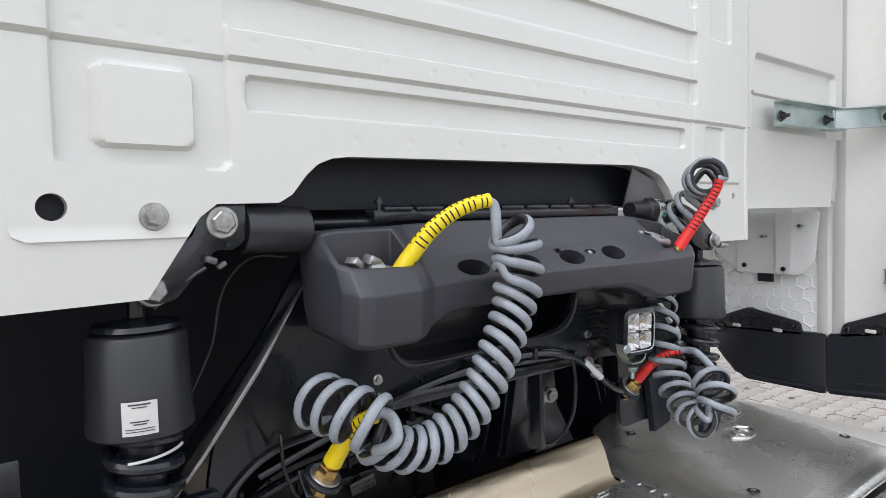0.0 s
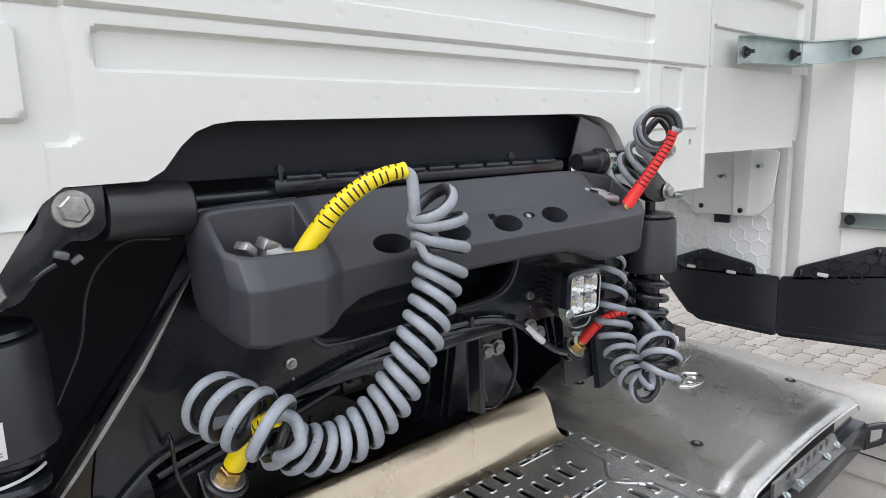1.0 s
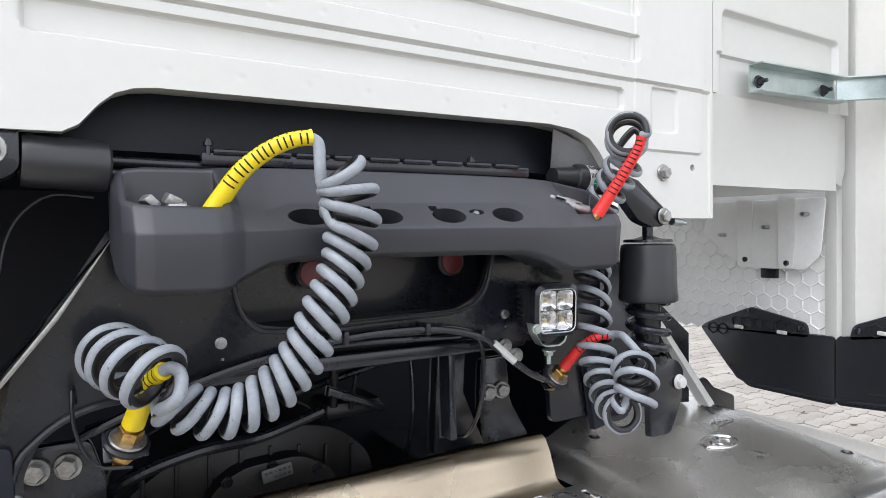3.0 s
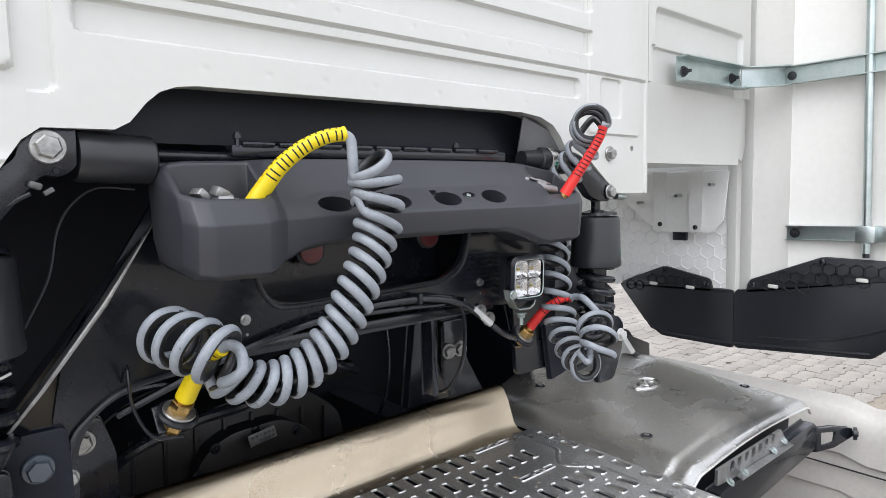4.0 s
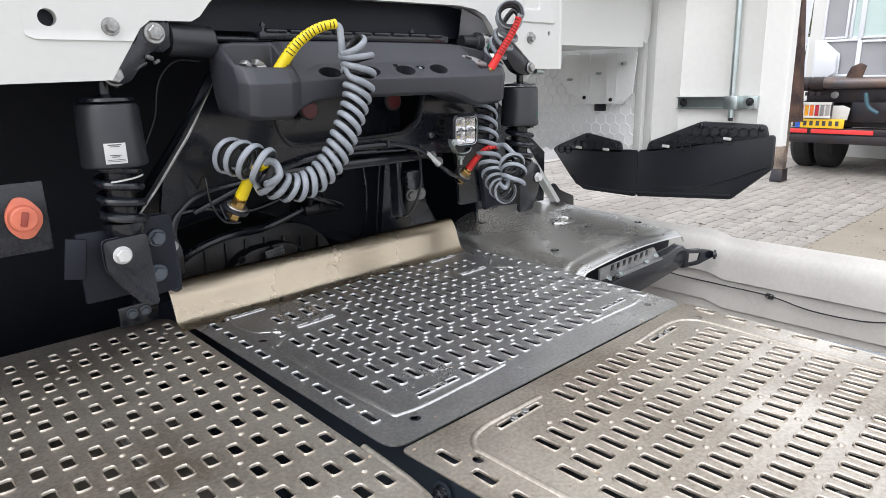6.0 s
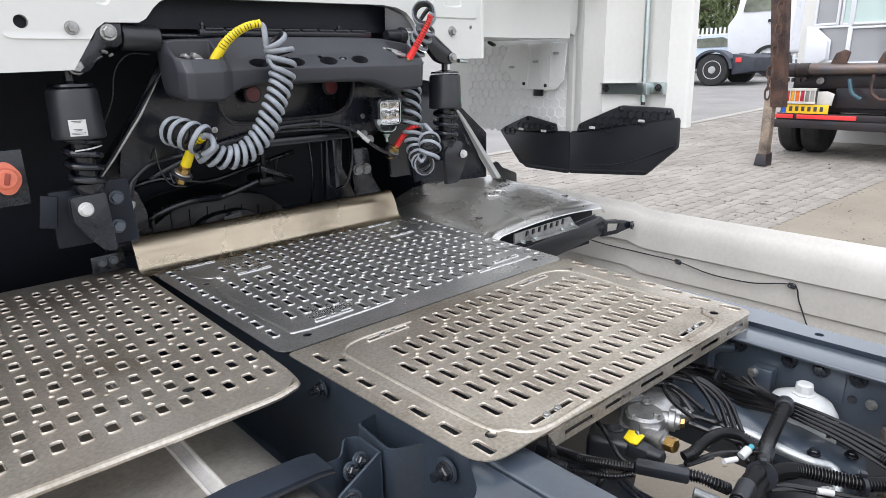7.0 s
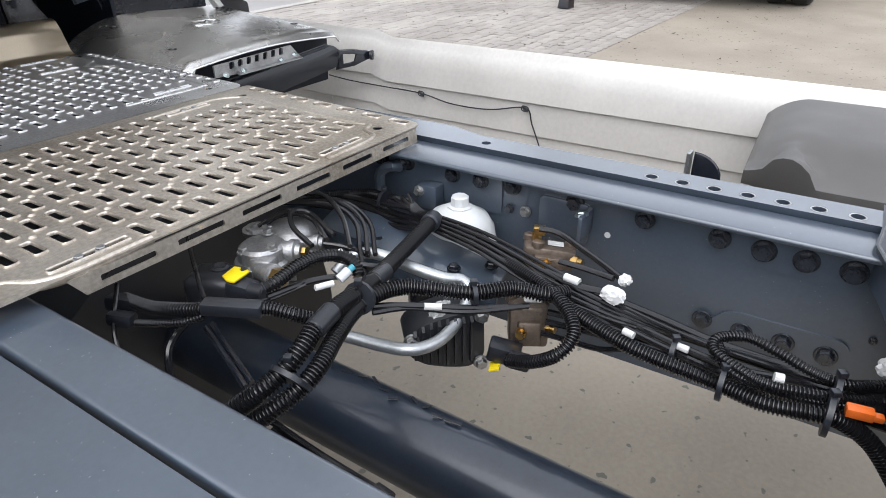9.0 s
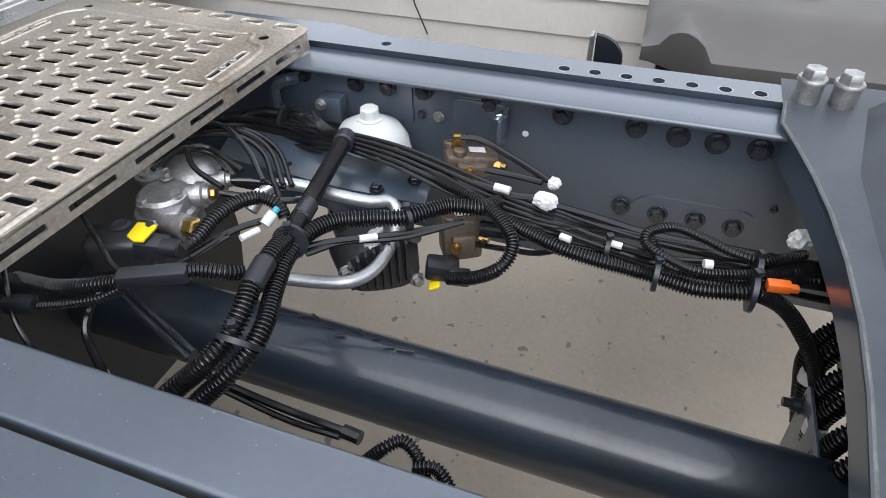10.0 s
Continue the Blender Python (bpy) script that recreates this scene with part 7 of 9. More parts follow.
right_loom = loom("bundle of thin black lines and conduit loops along the rail", (0.15, -1.55, 0.82), [
    ([(0.171, -1.779, 0.840), (0.150, -1.756, 0.840), (0.121, -1.711, 0.848), (0.101, -1.654, 0.853), (0.107, -1.618, 0.857), (0.124, -1.589, 0.860), (0.143, -1.590, 0.865), (0.161, -1.618, 0.865), (0.154, -1.653, 0.862), (0.143, -1.686, 0.858), (0.142, -1.719, 0.854), (0.159, -1.747, 0.852), (0.178, -1.770, 0.850)], 0.0062, True),
    ([(0.138, -1.591, 0.858), (0.112, -1.605, 0.853), (0.103, -1.629, 0.848), (0.111, -1.686, 0.842), (0.132, -1.743, 0.838), (0.152, -1.788, 0.832), (0.180, -1.90, 0.826)], 0.0062, True),
    ([(0.205, -1.361, 0.870), (0.204, -1.402, 0.870), (0.196, -1.443, 0.872)], 0.0045, False),
    ([(0.177, -1.354, 0.866), (0.166, -1.405, 0.864), (0.167, -1.443, 0.866)], 0.0055, False),
    ([(0.237, -1.313, 0.895), (0.243, -1.341, 0.893), (0.227, -1.387, 0.885), (0.210, -1.424, 0.880), (0.196, -1.454, 0.875)], 0.0045, False),
    ([(0.190, -1.365, 0.850), (0.162, -1.454, 0.843), (0.145, -1.532, 0.838), (0.140, -1.616, 0.832), (0.145, -1.695, 0.838), (0.17, -1.9, 0.83)], 0.0045, False),
    ([(0.180, -1.365, 0.846), (0.152, -1.454, 0.838), (0.135, -1.532, 0.833), (0.128, -1.616, 0.828), (0.133, -1.695, 0.834), (0.16, -1.9, 0.826)], 0.0045, False),
    ([(0.149, -1.372, 0.820), (0.164, -1.455, 0.815), (0.164, -1.547, 0.812), (0.153, -1.633, 0.814), (0.155, -1.712, 0.820), (0.165, -1.9, 0.82)], 0.0045, False),
    ([(0.145, -1.372, 0.806), (0.160, -1.455, 0.803), (0.160, -1.547, 0.803), (0.145, -1.633, 0.810), (0.142, -1.712, 0.815), (0.15, -1.9, 0.81)], 0.0045, False),
    ([(0.138, -1.359, 0.790), (0.144, -1.415, 0.788), (0.147, -1.454, 0.790), (0.150, -1.490, 0.805)], 0.0040, False),
    ([(0.190, -1.455, 0.840), (0.205, -1.517, 0.822), (0.207, -1.571, 0.812), (0.212, -1.632, 0.805), (0.217, -1.703, 0.803), (0.224, -1.90, 0.80)], 0.0085, False),
    ([(0.15, -1.36, 0.866), (0.22, -1.22, 0.865), (0.245, -1.13, 0.86)], 0.0045, False),
    ([(0.16, -1.36, 0.860), (0.23, -1.22, 0.860), (0.25, -1.13, 0.855)], 0.0045, False),
    ([(0.09, -1.34, 0.85), (0.045, -1.29, 0.858), (0.0, -1.23, 0.866), (-0.03, -1.20, 0.87)], 0.0040, False),
] + [
    ([(0.235 + 0.006 * k, -1.02 - 0.01 * k, 0.868 + 0.004 * k), (0.222 - 0.004 * k, -1.13, 0.880 - 0.003 * k), (0.205 - 0.007 * k, -1.24, 0.882 - 0.004 * k), (0.178 - 0.006 * k, -1.36, 0.872 - 0.006 * k), (0.158 - 0.003 * k, -1.47, 0.858 - 0.004 * k), (0.150 + 0.006 * k, -1.58, 0.846 - 0.004 * k), (0.152 + 0.004 * k, -1.70, 0.842), (0.17 + 0.004 * k, -1.9, 0.834)], 0.0030 + 0.0006 * (k % 2), False) for k in range(5)
] + [
    ([(0.205 - 0.010 * k, -1.395 + 0.01 * k, 0.838 - 0.006 * k), (0.196 - 0.006 * k, -1.47, 0.826 - 0.004 * k), (0.190 - 0.004 * k, -1.56, 0.822), (0.186 - 0.006 * k, -1.66, 0.822), (0.19, -1.90, 0.815)], 0.0032, False) for k in range(3)
] + [
    ([(0.11, -1.36, 0.848), (0.05, -1.30, 0.852), (0.01, -1.24, 0.860), (-0.03, -1.21, 0.865)], 0.0045, False),
])
for p, q, r in (((0.168, -1.385, 0.871), (0.163, -1.425, 0.870), 0.0070), ((0.112, -1.500, 0.852), (0.118, -1.475, 0.853), 0.0058), ((0.135, -1.545, 0.842), (0.133, -1.575, 0.840), 0.0058), ((0.108, -1.655, 0.860), (0.112, -1.672, 0.859), 0.0072), ((0.03, -1.275, 0.862), (0.005, -1.243, 0.866), 0.006)):
    wrap(right_loom, p, q, r)


def crumpled(th, c, s, seed):
    """A crumpled paper tag tied to a line."""
    rnd = random.Random(seed)
    bm = bmesh.new()
    bmesh.ops.create_icosphere(bm, subdivisions=3, radius=1, matrix=Matrix.Translation(c) @ Matrix.Diagonal((*s, 1)))
    for v in bm.verts:
        v.co = Vector(c) + (v.co - Vector(c)) * (0.80 + 0.32 * rnd.random() + 0.14 * math.sin(900 * v.co.x + seed) * math.sin(700 * v.co.y))
    part("paper_tag", bm, M_LABEL, th, "crumpled white paper tag", 25)


crumpled(right_loom, (0.156, -1.456, 0.872), (0.011, 0.016, 0.012), 3)
crumpled(right_loom, (0.190, -1.460, 0.878), (0.010, 0.009, 0.008), 4)
crumpled(right_loom, (0.188, -1.762, 0.862), (0.013, 0.014, 0.014), 5)
crumpled(right_loom, (0.045, -1.262, 0.845), (0.020, 0.010, 0.008), 6)
bm = bmesh.new()
obox(bm, (0.108, -1.738, 0.850), (0.013, 0.026, 0.012), (0, -4, 8), 0.002)
obox(bm, (0.110, -1.755, 0.849), (0.009, 0.010, 0.008), (0, -4, 8), 0.002)
part("orange_plug", bm, M_ORANGE, right_loom, "orange cable connector")
for p, w, r in (((0.135, -1.545, 0.832), (0, -1, 0), 0.016), ((0.130, -1.715, 0.845), (0, -1, 0), 0.026)):
    tie(right_loom, p, w, r)

# white bottle
bottle = thing("white_reservoir", (0.268, -1.165, 0.76), "white plastic reservoir bottle with screw cap", "reservoir")
bm = bmesh.new()
lathe(bm, (0.280, -1.150, 0.732), (0, 0, 1), [(0, 0.055), (0.01, 0.061), (0.084, 0.063), (0.086, 0.0645), (0.089, 0.0645), (0.091, 0.063), (0.112, 0.060), (0.130, 0.049), (0.140, 0.030), (0.143, 0.023)], 44)
for v in bm.verts:
    v.co.x = 0.280 + (v.co.x - 0.280) * 0.86
part("bottle", bm, M_BOTTLE, bottle)
bm = bmesh.new()
lathe(bm, (0.280, -1.150, 0.873), (0, 0, 1), [(0, 0.0205), (0.004, 0.0215), (0.006, 0.016), (0.020, 0.015), (0.022, 0.0125)], 8)
part("screw_cap", bm, M_BOTTLE, bottle)
# bracket with bolts behind it
cl = thing("clamp_bracket", (0.32, -1.06, 0.86), "blue-grey clamp bracket with bolts on the rail", "bracket")
bm = bmesh.new()
tube(bm, spline([(0.31, -0.96, 0.84), (0.305, -0.965, 0.89), (0.31, -0.99, 0.905), (0.325, -0.995, 0.90)], 0.01), 0.010, 10)
box(bm, (0.305, -1.085, 0.840), (0.333, -1.045, 0.885), 0.004)
pieces("bracket", bm, M_CHASSIS, cl)
for y, z in ((-1.05, 0.872), (-1.245, 0.868)):
    bm = bmesh.new()
    hexbolt(bm, (0.305 if y > -1.1 else 0.333, y, z), (-1, 0, 0), 0.0075, 0.009)
    part("bolt", bm, M_STEEL, cl, "grey bolt")
# small angle plate at the bronze valve
bm = bmesh.new()
prism(bm, [(0.330, y, z) for y, z in rounded([(-1.27, 0.905), (-1.355, 0.905), (-1.355, 0.835), (-1.27, 0.835)], 0.012)], (0.005, 0, 0), 0.001)
box(bm, (0.285, -1.36, 0.862), (0.334, -1.352, 0.903), 0.003)
part("valve_plate", bm, M_CHASSIS, cl)
bm = bmesh.new()
hexbolt(bm, (0.306, -1.351, 0.898), (0, 0.2, 1), 0.008, 0.007)
part("bolt", bm, M_ZINC, cl, "zinc bolt")

# folded cross bracket over the pump
xb = thing("pump_bracket", (0.18, -1.13, 0.82), "blue-grey folded sheet bracket above the pump", "bracket")
bm = bmesh.new()
prism(bm, [(0.230, -0.93, 0.848), (0.236, -1.12, 0.835), (0.216, -1.275, 0.822), (0.164, -1.285, 0.818), (0.150, -1.154, 0.828), (0.150, -0.95, 0.842)], (0, 0, 0.004), 0.001)
prism(bm, [(0.150, -0.95, 0.842), (0.150, -1.154, 0.828), (0.164, -1.285, 0.818), (0.160, -1.285, 0.79), (0.146, -1.154, 0.79), (0.146, -0.95, 0.81)], (0.004, 0, 0))
part("sheet", bm, M_CHASSIS, xb)
for x, y in ((0.164, -1.21), (0.20, -1.255), (0.172, -1.06)):
    bm = bmesh.new()
    hexbolt(bm, (x, y, 0.832), (0, 0, 1), 0.008, 0.008)
    part("bolt", bm, M_BLACK, xb)
# plated pipe
pipe = thing("zinc_pipe", (0.07, -1.2, 0.79), "bent zinc-plated pipe loop beside the pump", "pipe")
bm = bmesh.new()
tube(bm, spline([(-0.03, -1.10, 0.80), (-0.010, -1.150, 0.790), (0.003, -1.193, 0.785), (0.014, -1.229, 0.785), (0.034, -1.248, 0.785), (0.059, -1.259, 0.790), (0.092, -1.262, 0.800), (0.118, -1.260, 0.815), (0.136, -1.252, 0.828), (0.136, -1.240, 0.836), (0.122, -1.222, 0.840), (0.111, -1.179, 0.848), (0.106, -1.131, 0.856), (0.096, -1.100, 0.860), (0.078, -1.082, 0.856), (0.05, -1.075, 0.84)], 0.006), 0.0090, 14)
part("pipe", bm, M_PIPE, pipe)
# pump with finned controller
pump = thing("air_dryer_pump", (0.08, -1.27, 0.70), "black finned pump unit with electric plug", "pump")
bm = bmesh.new()
PE, PN, P0 = V(-0.69, 0.73, 0), V(-0.73, -0.69, 0), V(0.108, -1.288, 0)


def on_pump(a, z, d=0.0):
    return P0 + PE * a + PN * d + V(0, 0, z)


prism(bm, [on_pump(a, z) for a, z in rounded([(-0.006, 0.815), (0.040, 0.812), (0.085, 0.800), (0.108, 0.780), (0.104, 0.752), (0.080, 0.732), (0.045, 0.722), (0.012, 0.718), (-0.008, 0.735)], 0.012)], PN * -0.060, 0.006)
part("housing", bm, M_PLASTIC, pump)
for k in range(8):
    bm = bmesh.new()
    a = 0.010 + 0.0115 * k
    lo, hi = 0.728 + 0.0006 * (k - 2) ** 2, 0.808 - 0.0009 * max(0, k - 3) ** 2
    prism(bm, [on_pump(a, lo), on_pump(a, hi), on_pump(a, hi - 0.006, 0.007), on_pump(a, lo + 0.004, 0.007)], PE * 0.0045)
    part("cooling_fin", bm, M_PLASTIC, pump)
for a, z in ((-0.002, 0.808), (-0.002, 0.726), (0.098, 0.778)):
    bm = bmesh.new()
    hexbolt(bm, on_pump(a, z, 0.0), PN, 0.0085, 0.011, 1.35)
    part("bolt", bm, M_STEEL, pump, "bright bolt")
bm = bmesh.new()
obox(bm, (0.095, -1.335, 0.772), (0.030, 0.045, 0.026), (10, 0, 20), 0.004)
obox(bm, (0.080, -1.365, 0.778), (0.020, 0.030, 0.020), (10, 0, 20), 0.004)
part("plug", bm, M_RUBBER, pump)
bm = bmesh.new()
obox(bm, (0.078, -1.330, 0.757), (0.022, 0.016, 0.003), (-20, 0, 20), 0.001)
part("yellow_lock", bm, M_YELLOW, pump, "yellow locking tab")
bm = bmesh.new()
lathe(bm, (0.18, -1.17, 0.80), (0.1, 0.1, -1), [(0, 0.050), (0.05, 0.048), (0.09, 0.040)], 30)
part("canister", bm, M_BLACK, pump, "black canister")

# bronze valves
for c, s, turn in ((V(0.258, -1.322, 0.846), (0.048, 0.078, 0.032), (6, 8, 25)), (V(0.155, -1.340, 0.790), (0.050, 0.055, 0.062), (0, 10, 30))):
    vb = thing("bronze_valve", tuple(c), "weathered bronze valve block with brass fittings", "valve", "valve blocks")
    bm = bmesh.new()
    obox(bm, c, s, turn, 0.006, 2)
    rot = Euler([radians(a) for a in turn]).to_matrix()
    for u, v in ((0.3, 0.4), (-0.3, 0.25), (0.1, -0.4)):
        lathe(bm, c + rot @ V(u * s[0], v * s[1], s[2] * 0.4), rot @ V(0, 0, 1), [(0, 0.010), (0.009, 0.010), (0.011, 0.007)], 14)
    obox(bm, c + rot @ V(-s[0] * 0.4, 0, -s[2] * 0.1), (0.03, s[1] * 0.6, s[2] * 0.6), turn, 0.005)
    part("block", bm, M_BRONZE, vb)
    bm = bmesh.new()
    obox(bm, c + rot @ V(0, -0.1 * s[1], s[2] * 0.5 + 0.0015), (0.018, 0.024, 0.001), turn)
    part("type_label", bm, M_LABEL, vb, "small white label")
    for d in (V(-0.1, -1, 0), V(-1, -0.2, 0)):
        bm = bmesh.new()
        q = c + Vector((d.x * s[0] * 0.55, d.y * s[1] * 0.5, s[2] * 0.05))
        lathe(bm, q, d, [(0, 0.0085), (0.010, 0.0085)], 6)
        lathe(bm, q + d.normalized() * 0.009, d, [(0, 0.006), (0.008, 0.006)], 12)
        part("brass_fitting", bm, M_BRASS, vb, "brass fitting")
bm = bmesh.new()
q = V(0.259, -1.300, 0.864)
lathe(bm, q, (0, 0, 1), [(0, 0.008), (0.012, 0.008)], 6)
obox(bm, q + V(0.0, -0.004, 0.017), (0.014, 0.018, 0.013), (0, 0, 20), 0.002)
single("elbow_fitting", bm, M_BRASS, "brass elbow fitting on the bronze valve", "fitting")

# cast aluminium relay valve below the walkway
rv = thing("relay_valve", (0.02, -1.0, 0.83), "cast aluminium relay valve with bolts under the walkway edge", "valve", "valve blocks")
bm = bmesh.new()
lathe(bm, (-0.010, -0.995, 0.825), (0, 0, 1), [(0, 0.030), (0.034, 0.034), (0.038, 0.040), (0.046, 0.041), (0.050, 0.036), (0.066, 0.033), (0.070, 0.028)], 28)
obox(bm, (0.010, -0.972, 0.850), (0.100, 0.060, 0.050), (0, 0, 28), 0.008)
obox(bm, (-0.030, -1.018, 0.862), (0.030, 0.034, 0.052), (0, 6, 20), 0.006)
part("casting", bm, M_CAST, rv)
bm = bmesh.new()
lathe(bm, (0.064, -0.975, 0.832), (0, 0, 1), [(0, 0.030), (0.028, 0.036), (0.034, 0.042), (0.044, 0.042), (0.050, 0.036), (0.056, 0.030), (0.062, 0.016)], 28)
part("diaphragm_housing", bm, M_CAST, rv, "cast aluminium diaphragm housing")
for k in range(7):
    a = 2 * math.pi * k / 7
    bm = bmesh.new()
    obox(bm, (-0.010 + 0.036 * math.cos(a), -0.995 + 0.036 * math.sin(a), 0.848), (0.012, 0.004, 0.036), (0, 0, math.degrees(a)), 0.001)
    part("cast_fin", bm, M_CAST, rv)
for c, w, r, h in (((0.004, -1.006, 0.880), (0.35, -0.93, 0.05), 0.0145, 0.042), ((0.052, -1.010, 0.872), (0.45, -0.88, 0.0), 0.011, 0.034), ((-0.040, -1.022, 0.872), (-0.10, -1, 0.12), 0.0135, 0.036), ((0.026, -0.945, 0.872), (0, 0, 1), 0.018, 0.022)):
    bm = bmesh.new()
    lathe(bm, c, w, [(0, r), (h * 0.55, r), (h * 0.58, r * 1.2), (h * 0.8, r * 1.2), (h * 0.84, r * 0.9), (h, r * 0.86), (h, r * 0.5), (h * 0.8, r * 0.45)], 22)
    part("port", bm, M_CAST, rv, "cast port with a collar")
bm = bmesh.new()
lathe(bm, (-0.044, -1.056, 0.877), V(-0.10, -1, 0.12), [(0, 0.0130), (0.014, 0.0130), (0.016, 0.010)], 6)
lathe(bm, (0.019, -1.046, 0.882), V(0.35, -0.93, 0.05), [(0, 0.008), (0.006, 0.008)], 6)
pieces("brass_nut", bm, M_BRASS, rv, "brass nut")
for x, y, z in ((-0.036, -0.985, 0.889), (0.014, -0.983, 0.897), (-0.012, -1.018, 0.893), (0.040, -0.955, 0.884), (0.088, -0.970, 0.874), (0.055, -1.000, 0.878)):
    bm = bmesh.new()
    hexbolt(bm, (x, y, z), (0, 0, 1), 0.0065, 0.008, 1.4)
    part("bolt", bm, M_STEEL, rv, "small steel bolt")
bm = bmesh.new()
obox(bm, (-0.082, -0.980, 0.855), (0.056, 0.080, 0.050), (0, 0, 24), 0.012, 3)
lathe(bm, (-0.072, -0.978, 0.872), (0, 0, 1), [(0, 0.013), (0.010, 0.013), (0.012, 0.009), (0.010, 0.005)], 20)
part("solenoid_block", bm, M_PLASTIC, rv, "black plastic solenoid block")
bm = bmesh.new()
obox(bm, (-0.080, -1.028, 0.866), (0.028, 0.040, 0.026), (12, 0, 20), 0.005)
lathe(bm, (-0.078, -1.044, 0.868), V(0.1, -1, 0.05), [(0, 0.012), (0.022, 0.011), (0.024, 0.0085)], 18)
part("plug", bm, M_RUBBER, rv, "black cable plug")
bm = bmesh.new()
prism(bm, [(x, y, 0.8815) for x, y in ((-0.090, -1.004), (-0.064, -0.998), (-0.061, -1.008), (-0.066, -1.010), (-0.068, -1.018), (-0.060, -1.020), (-0.062, -1.026), (-0.092, -1.030), (-0.095, -1.018))], (0.0, 0, 0.0035), 0.001)
part("yellow_lock", bm, M_YELLOW, rv, "yellow locking tab")
for pts in ([(0.023, -1.058, 0.884), (0.03, -1.09, 0.880), (0.05, -1.13, 0.870), (0.08, -1.16, 0.86)], [(0.066, -1.040, 0.872), (0.08, -1.07, 0.868), (0.09, -1.11, 0.862)], [(0.03, -0.945, 0.89), (0.07, -0.965, 0.905), (0.088, -1.0, 0.895), (0.075, -1.04, 0.875)]):
    bm = bmesh.new()
    tube(bm, spline(pts, 0.006), 0.0048, 10)
    part("short_line", bm, M_LOOM, rv, "short black air line")

# rear crossmember with spacer bolts
xm = thing("crossmember", (0.0, -1.85, 0.65), "blue-grey curved rear crossmember", "crossmember")
bm = bmesh.new()
prof = [(0.385, -1.728), (0.36, -1.726), (0.323, -1.722), (0.267, -1.736), (0.200, -1.750), (0.130, -1.761), (0.051, -1.768), (-0.035, -1.770), (-0.118, -1.766), (-0.209, -1.757), (-0.29, -1.745)]
prism(bm, [(x, y, 0.944) for x, y in prof] + [(-0.29, -1.98, 0.944), (0.46, -1.98, 0.944), (0.46, -1.728, 0.944)], (0, 0, 0.010), 0.002)
part("top_flange", bm, M_WORN, xm)
bm = bmesh.new()
sheet(bm, [[V(x, y - 0.004, z) for x, y in prof[2:]] for z in (0.944, 0.90)], (0, -0.006, 0))
part("front_lip", bm, M_CHASSIS, xm)
bm = bmesh.new()
tube(bm, [V(x, y - 0.002, 0.952) for x, y in prof], 0.0026, 8)
part("edge_lip", bm, M_DULL, xm, "worn edge")
bm = bmesh.new()
box(bm, (-0.335, -1.965, 0.62), (0.335, -1.95, 0.944), 0.002)
part("web", bm, M_CHASSIS, xm)
bm = bmesh.new()
prism(bm, [(0.395, -1.83, 0.954), (0.22, -1.80, 0.954), (0.0, -1.80, 0.954), (-0.29, -1.79, 0.954), (-0.29, -1.83, 0.99), (0.0, -1.84, 0.99), (0.22, -1.84, 0.99), (0.395, -1.87, 0.99)], (0, -0.006, 0.0))
part("raised_fold", bm, M_WORN, xm, "worn fold")
for x, y in ((0.399, -1.754), (0.397, -1.798)):
    bm = bmesh.new()
    lathe(bm, (x, y, 0.954), (0, 0, 1), [(0, 0.017), (0.028, 0.017)], 28)
    part("spacer", bm, M_STEEL, xm, "grey spacer sleeve")
    bm = bmesh.new()
    hexbolt(bm, (x, y, 0.982), (0, 0, 1), 0.0155, 0.018, 1.25)
    part("bolt", bm, M_STEEL, xm, "grey hexagon bolt")
xm.location.z -= 0.010
PLUGS = [0.165, 0.130, 0.085, 0.050, 0.005, -0.035, -0.080, -0.120]
stack = loom("row of black cable plugs with conduits along the crossmember", (0.03, -1.82, 0.7), [
    ([(x, -1.845, 0.768), (x - 0.006, -1.826, 0.745), (x - 0.012, -1.816, 0.705), (x - 0.020 - 0.01 * (k % 2), -1.826, 0.655), (x - 0.03, -1.84, 0.60)], 0.0115, True) for k, x in enumerate(PLUGS)
])
for k, x in enumerate(PLUGS):
    bm = bmesh.new()
    w = V(0.0, 0.094, -0.040)
    p = V(x, -1.935, 0.812)
    lathe(bm, p, w, [(0, 0.019), (0.034, 0.019), (0.036, 0.0165), (0.074, 0.0155), (0.078, 0.0175), (0.092, 0.0175), (0.096, 0.0150), (0.108, 0.0140)], 18)
    obox(bm, p + w * 0.35 + V(0, 0, 0.019), (0.010, 0.040, 0.006), (-23, 0, 0), 0.002)
    pg = part("cable_plug", bm, M_PLASTIC, stack, "black round cable plug")
    bm = bmesh.new()
    obox(bm, p + w * 0.12 + V(0, 0, 0.0225), (0.013, 0.020, 0.006), (-23, 0, 0), 0.002)
    part("latch", bm, M_STEEL, pg, "grey latch")
    if k % 2:
        q = V(x - 0.012, -1.816, 0.705)
        wrap(stack, q + V(0, 0, 0.012), q - V(0.004, 0.0, 0.014), 0.0158)
bm = bmesh.new()
prism(bm, [(x, -1.806, z) for x, z in rounded([(0.085, 0.735), (0.070, 0.60), (-0.16, 0.60), (-0.16, 0.72), (0.0, 0.735)], 0.015)], (0, -0.004, 0), 0.001)
part("carrier_plate", bm, M_CHASSIS, stack, "blue-grey carrier plate")
for x, z in ((0.075, 0.70), (0.02, 0.655)):
    bm = bmesh.new()
    lathe(bm, (x, -1.806, z), (0, 1, 0), [(0, 0.009), (0.010, 0.009), (0.012, 0.006), (0.020, 0.006)], 14)
    part("clip_knob", bm, M_RUBBER, stack)
# dark sheet added to cover reflections on the web behind the plugs
bm = bmesh.new()
box(bm, (0.20, -1.90, 0.62), (0.33, -1.89, 0.84))
part("dark_shield", bm, M_RUBBER, stack)
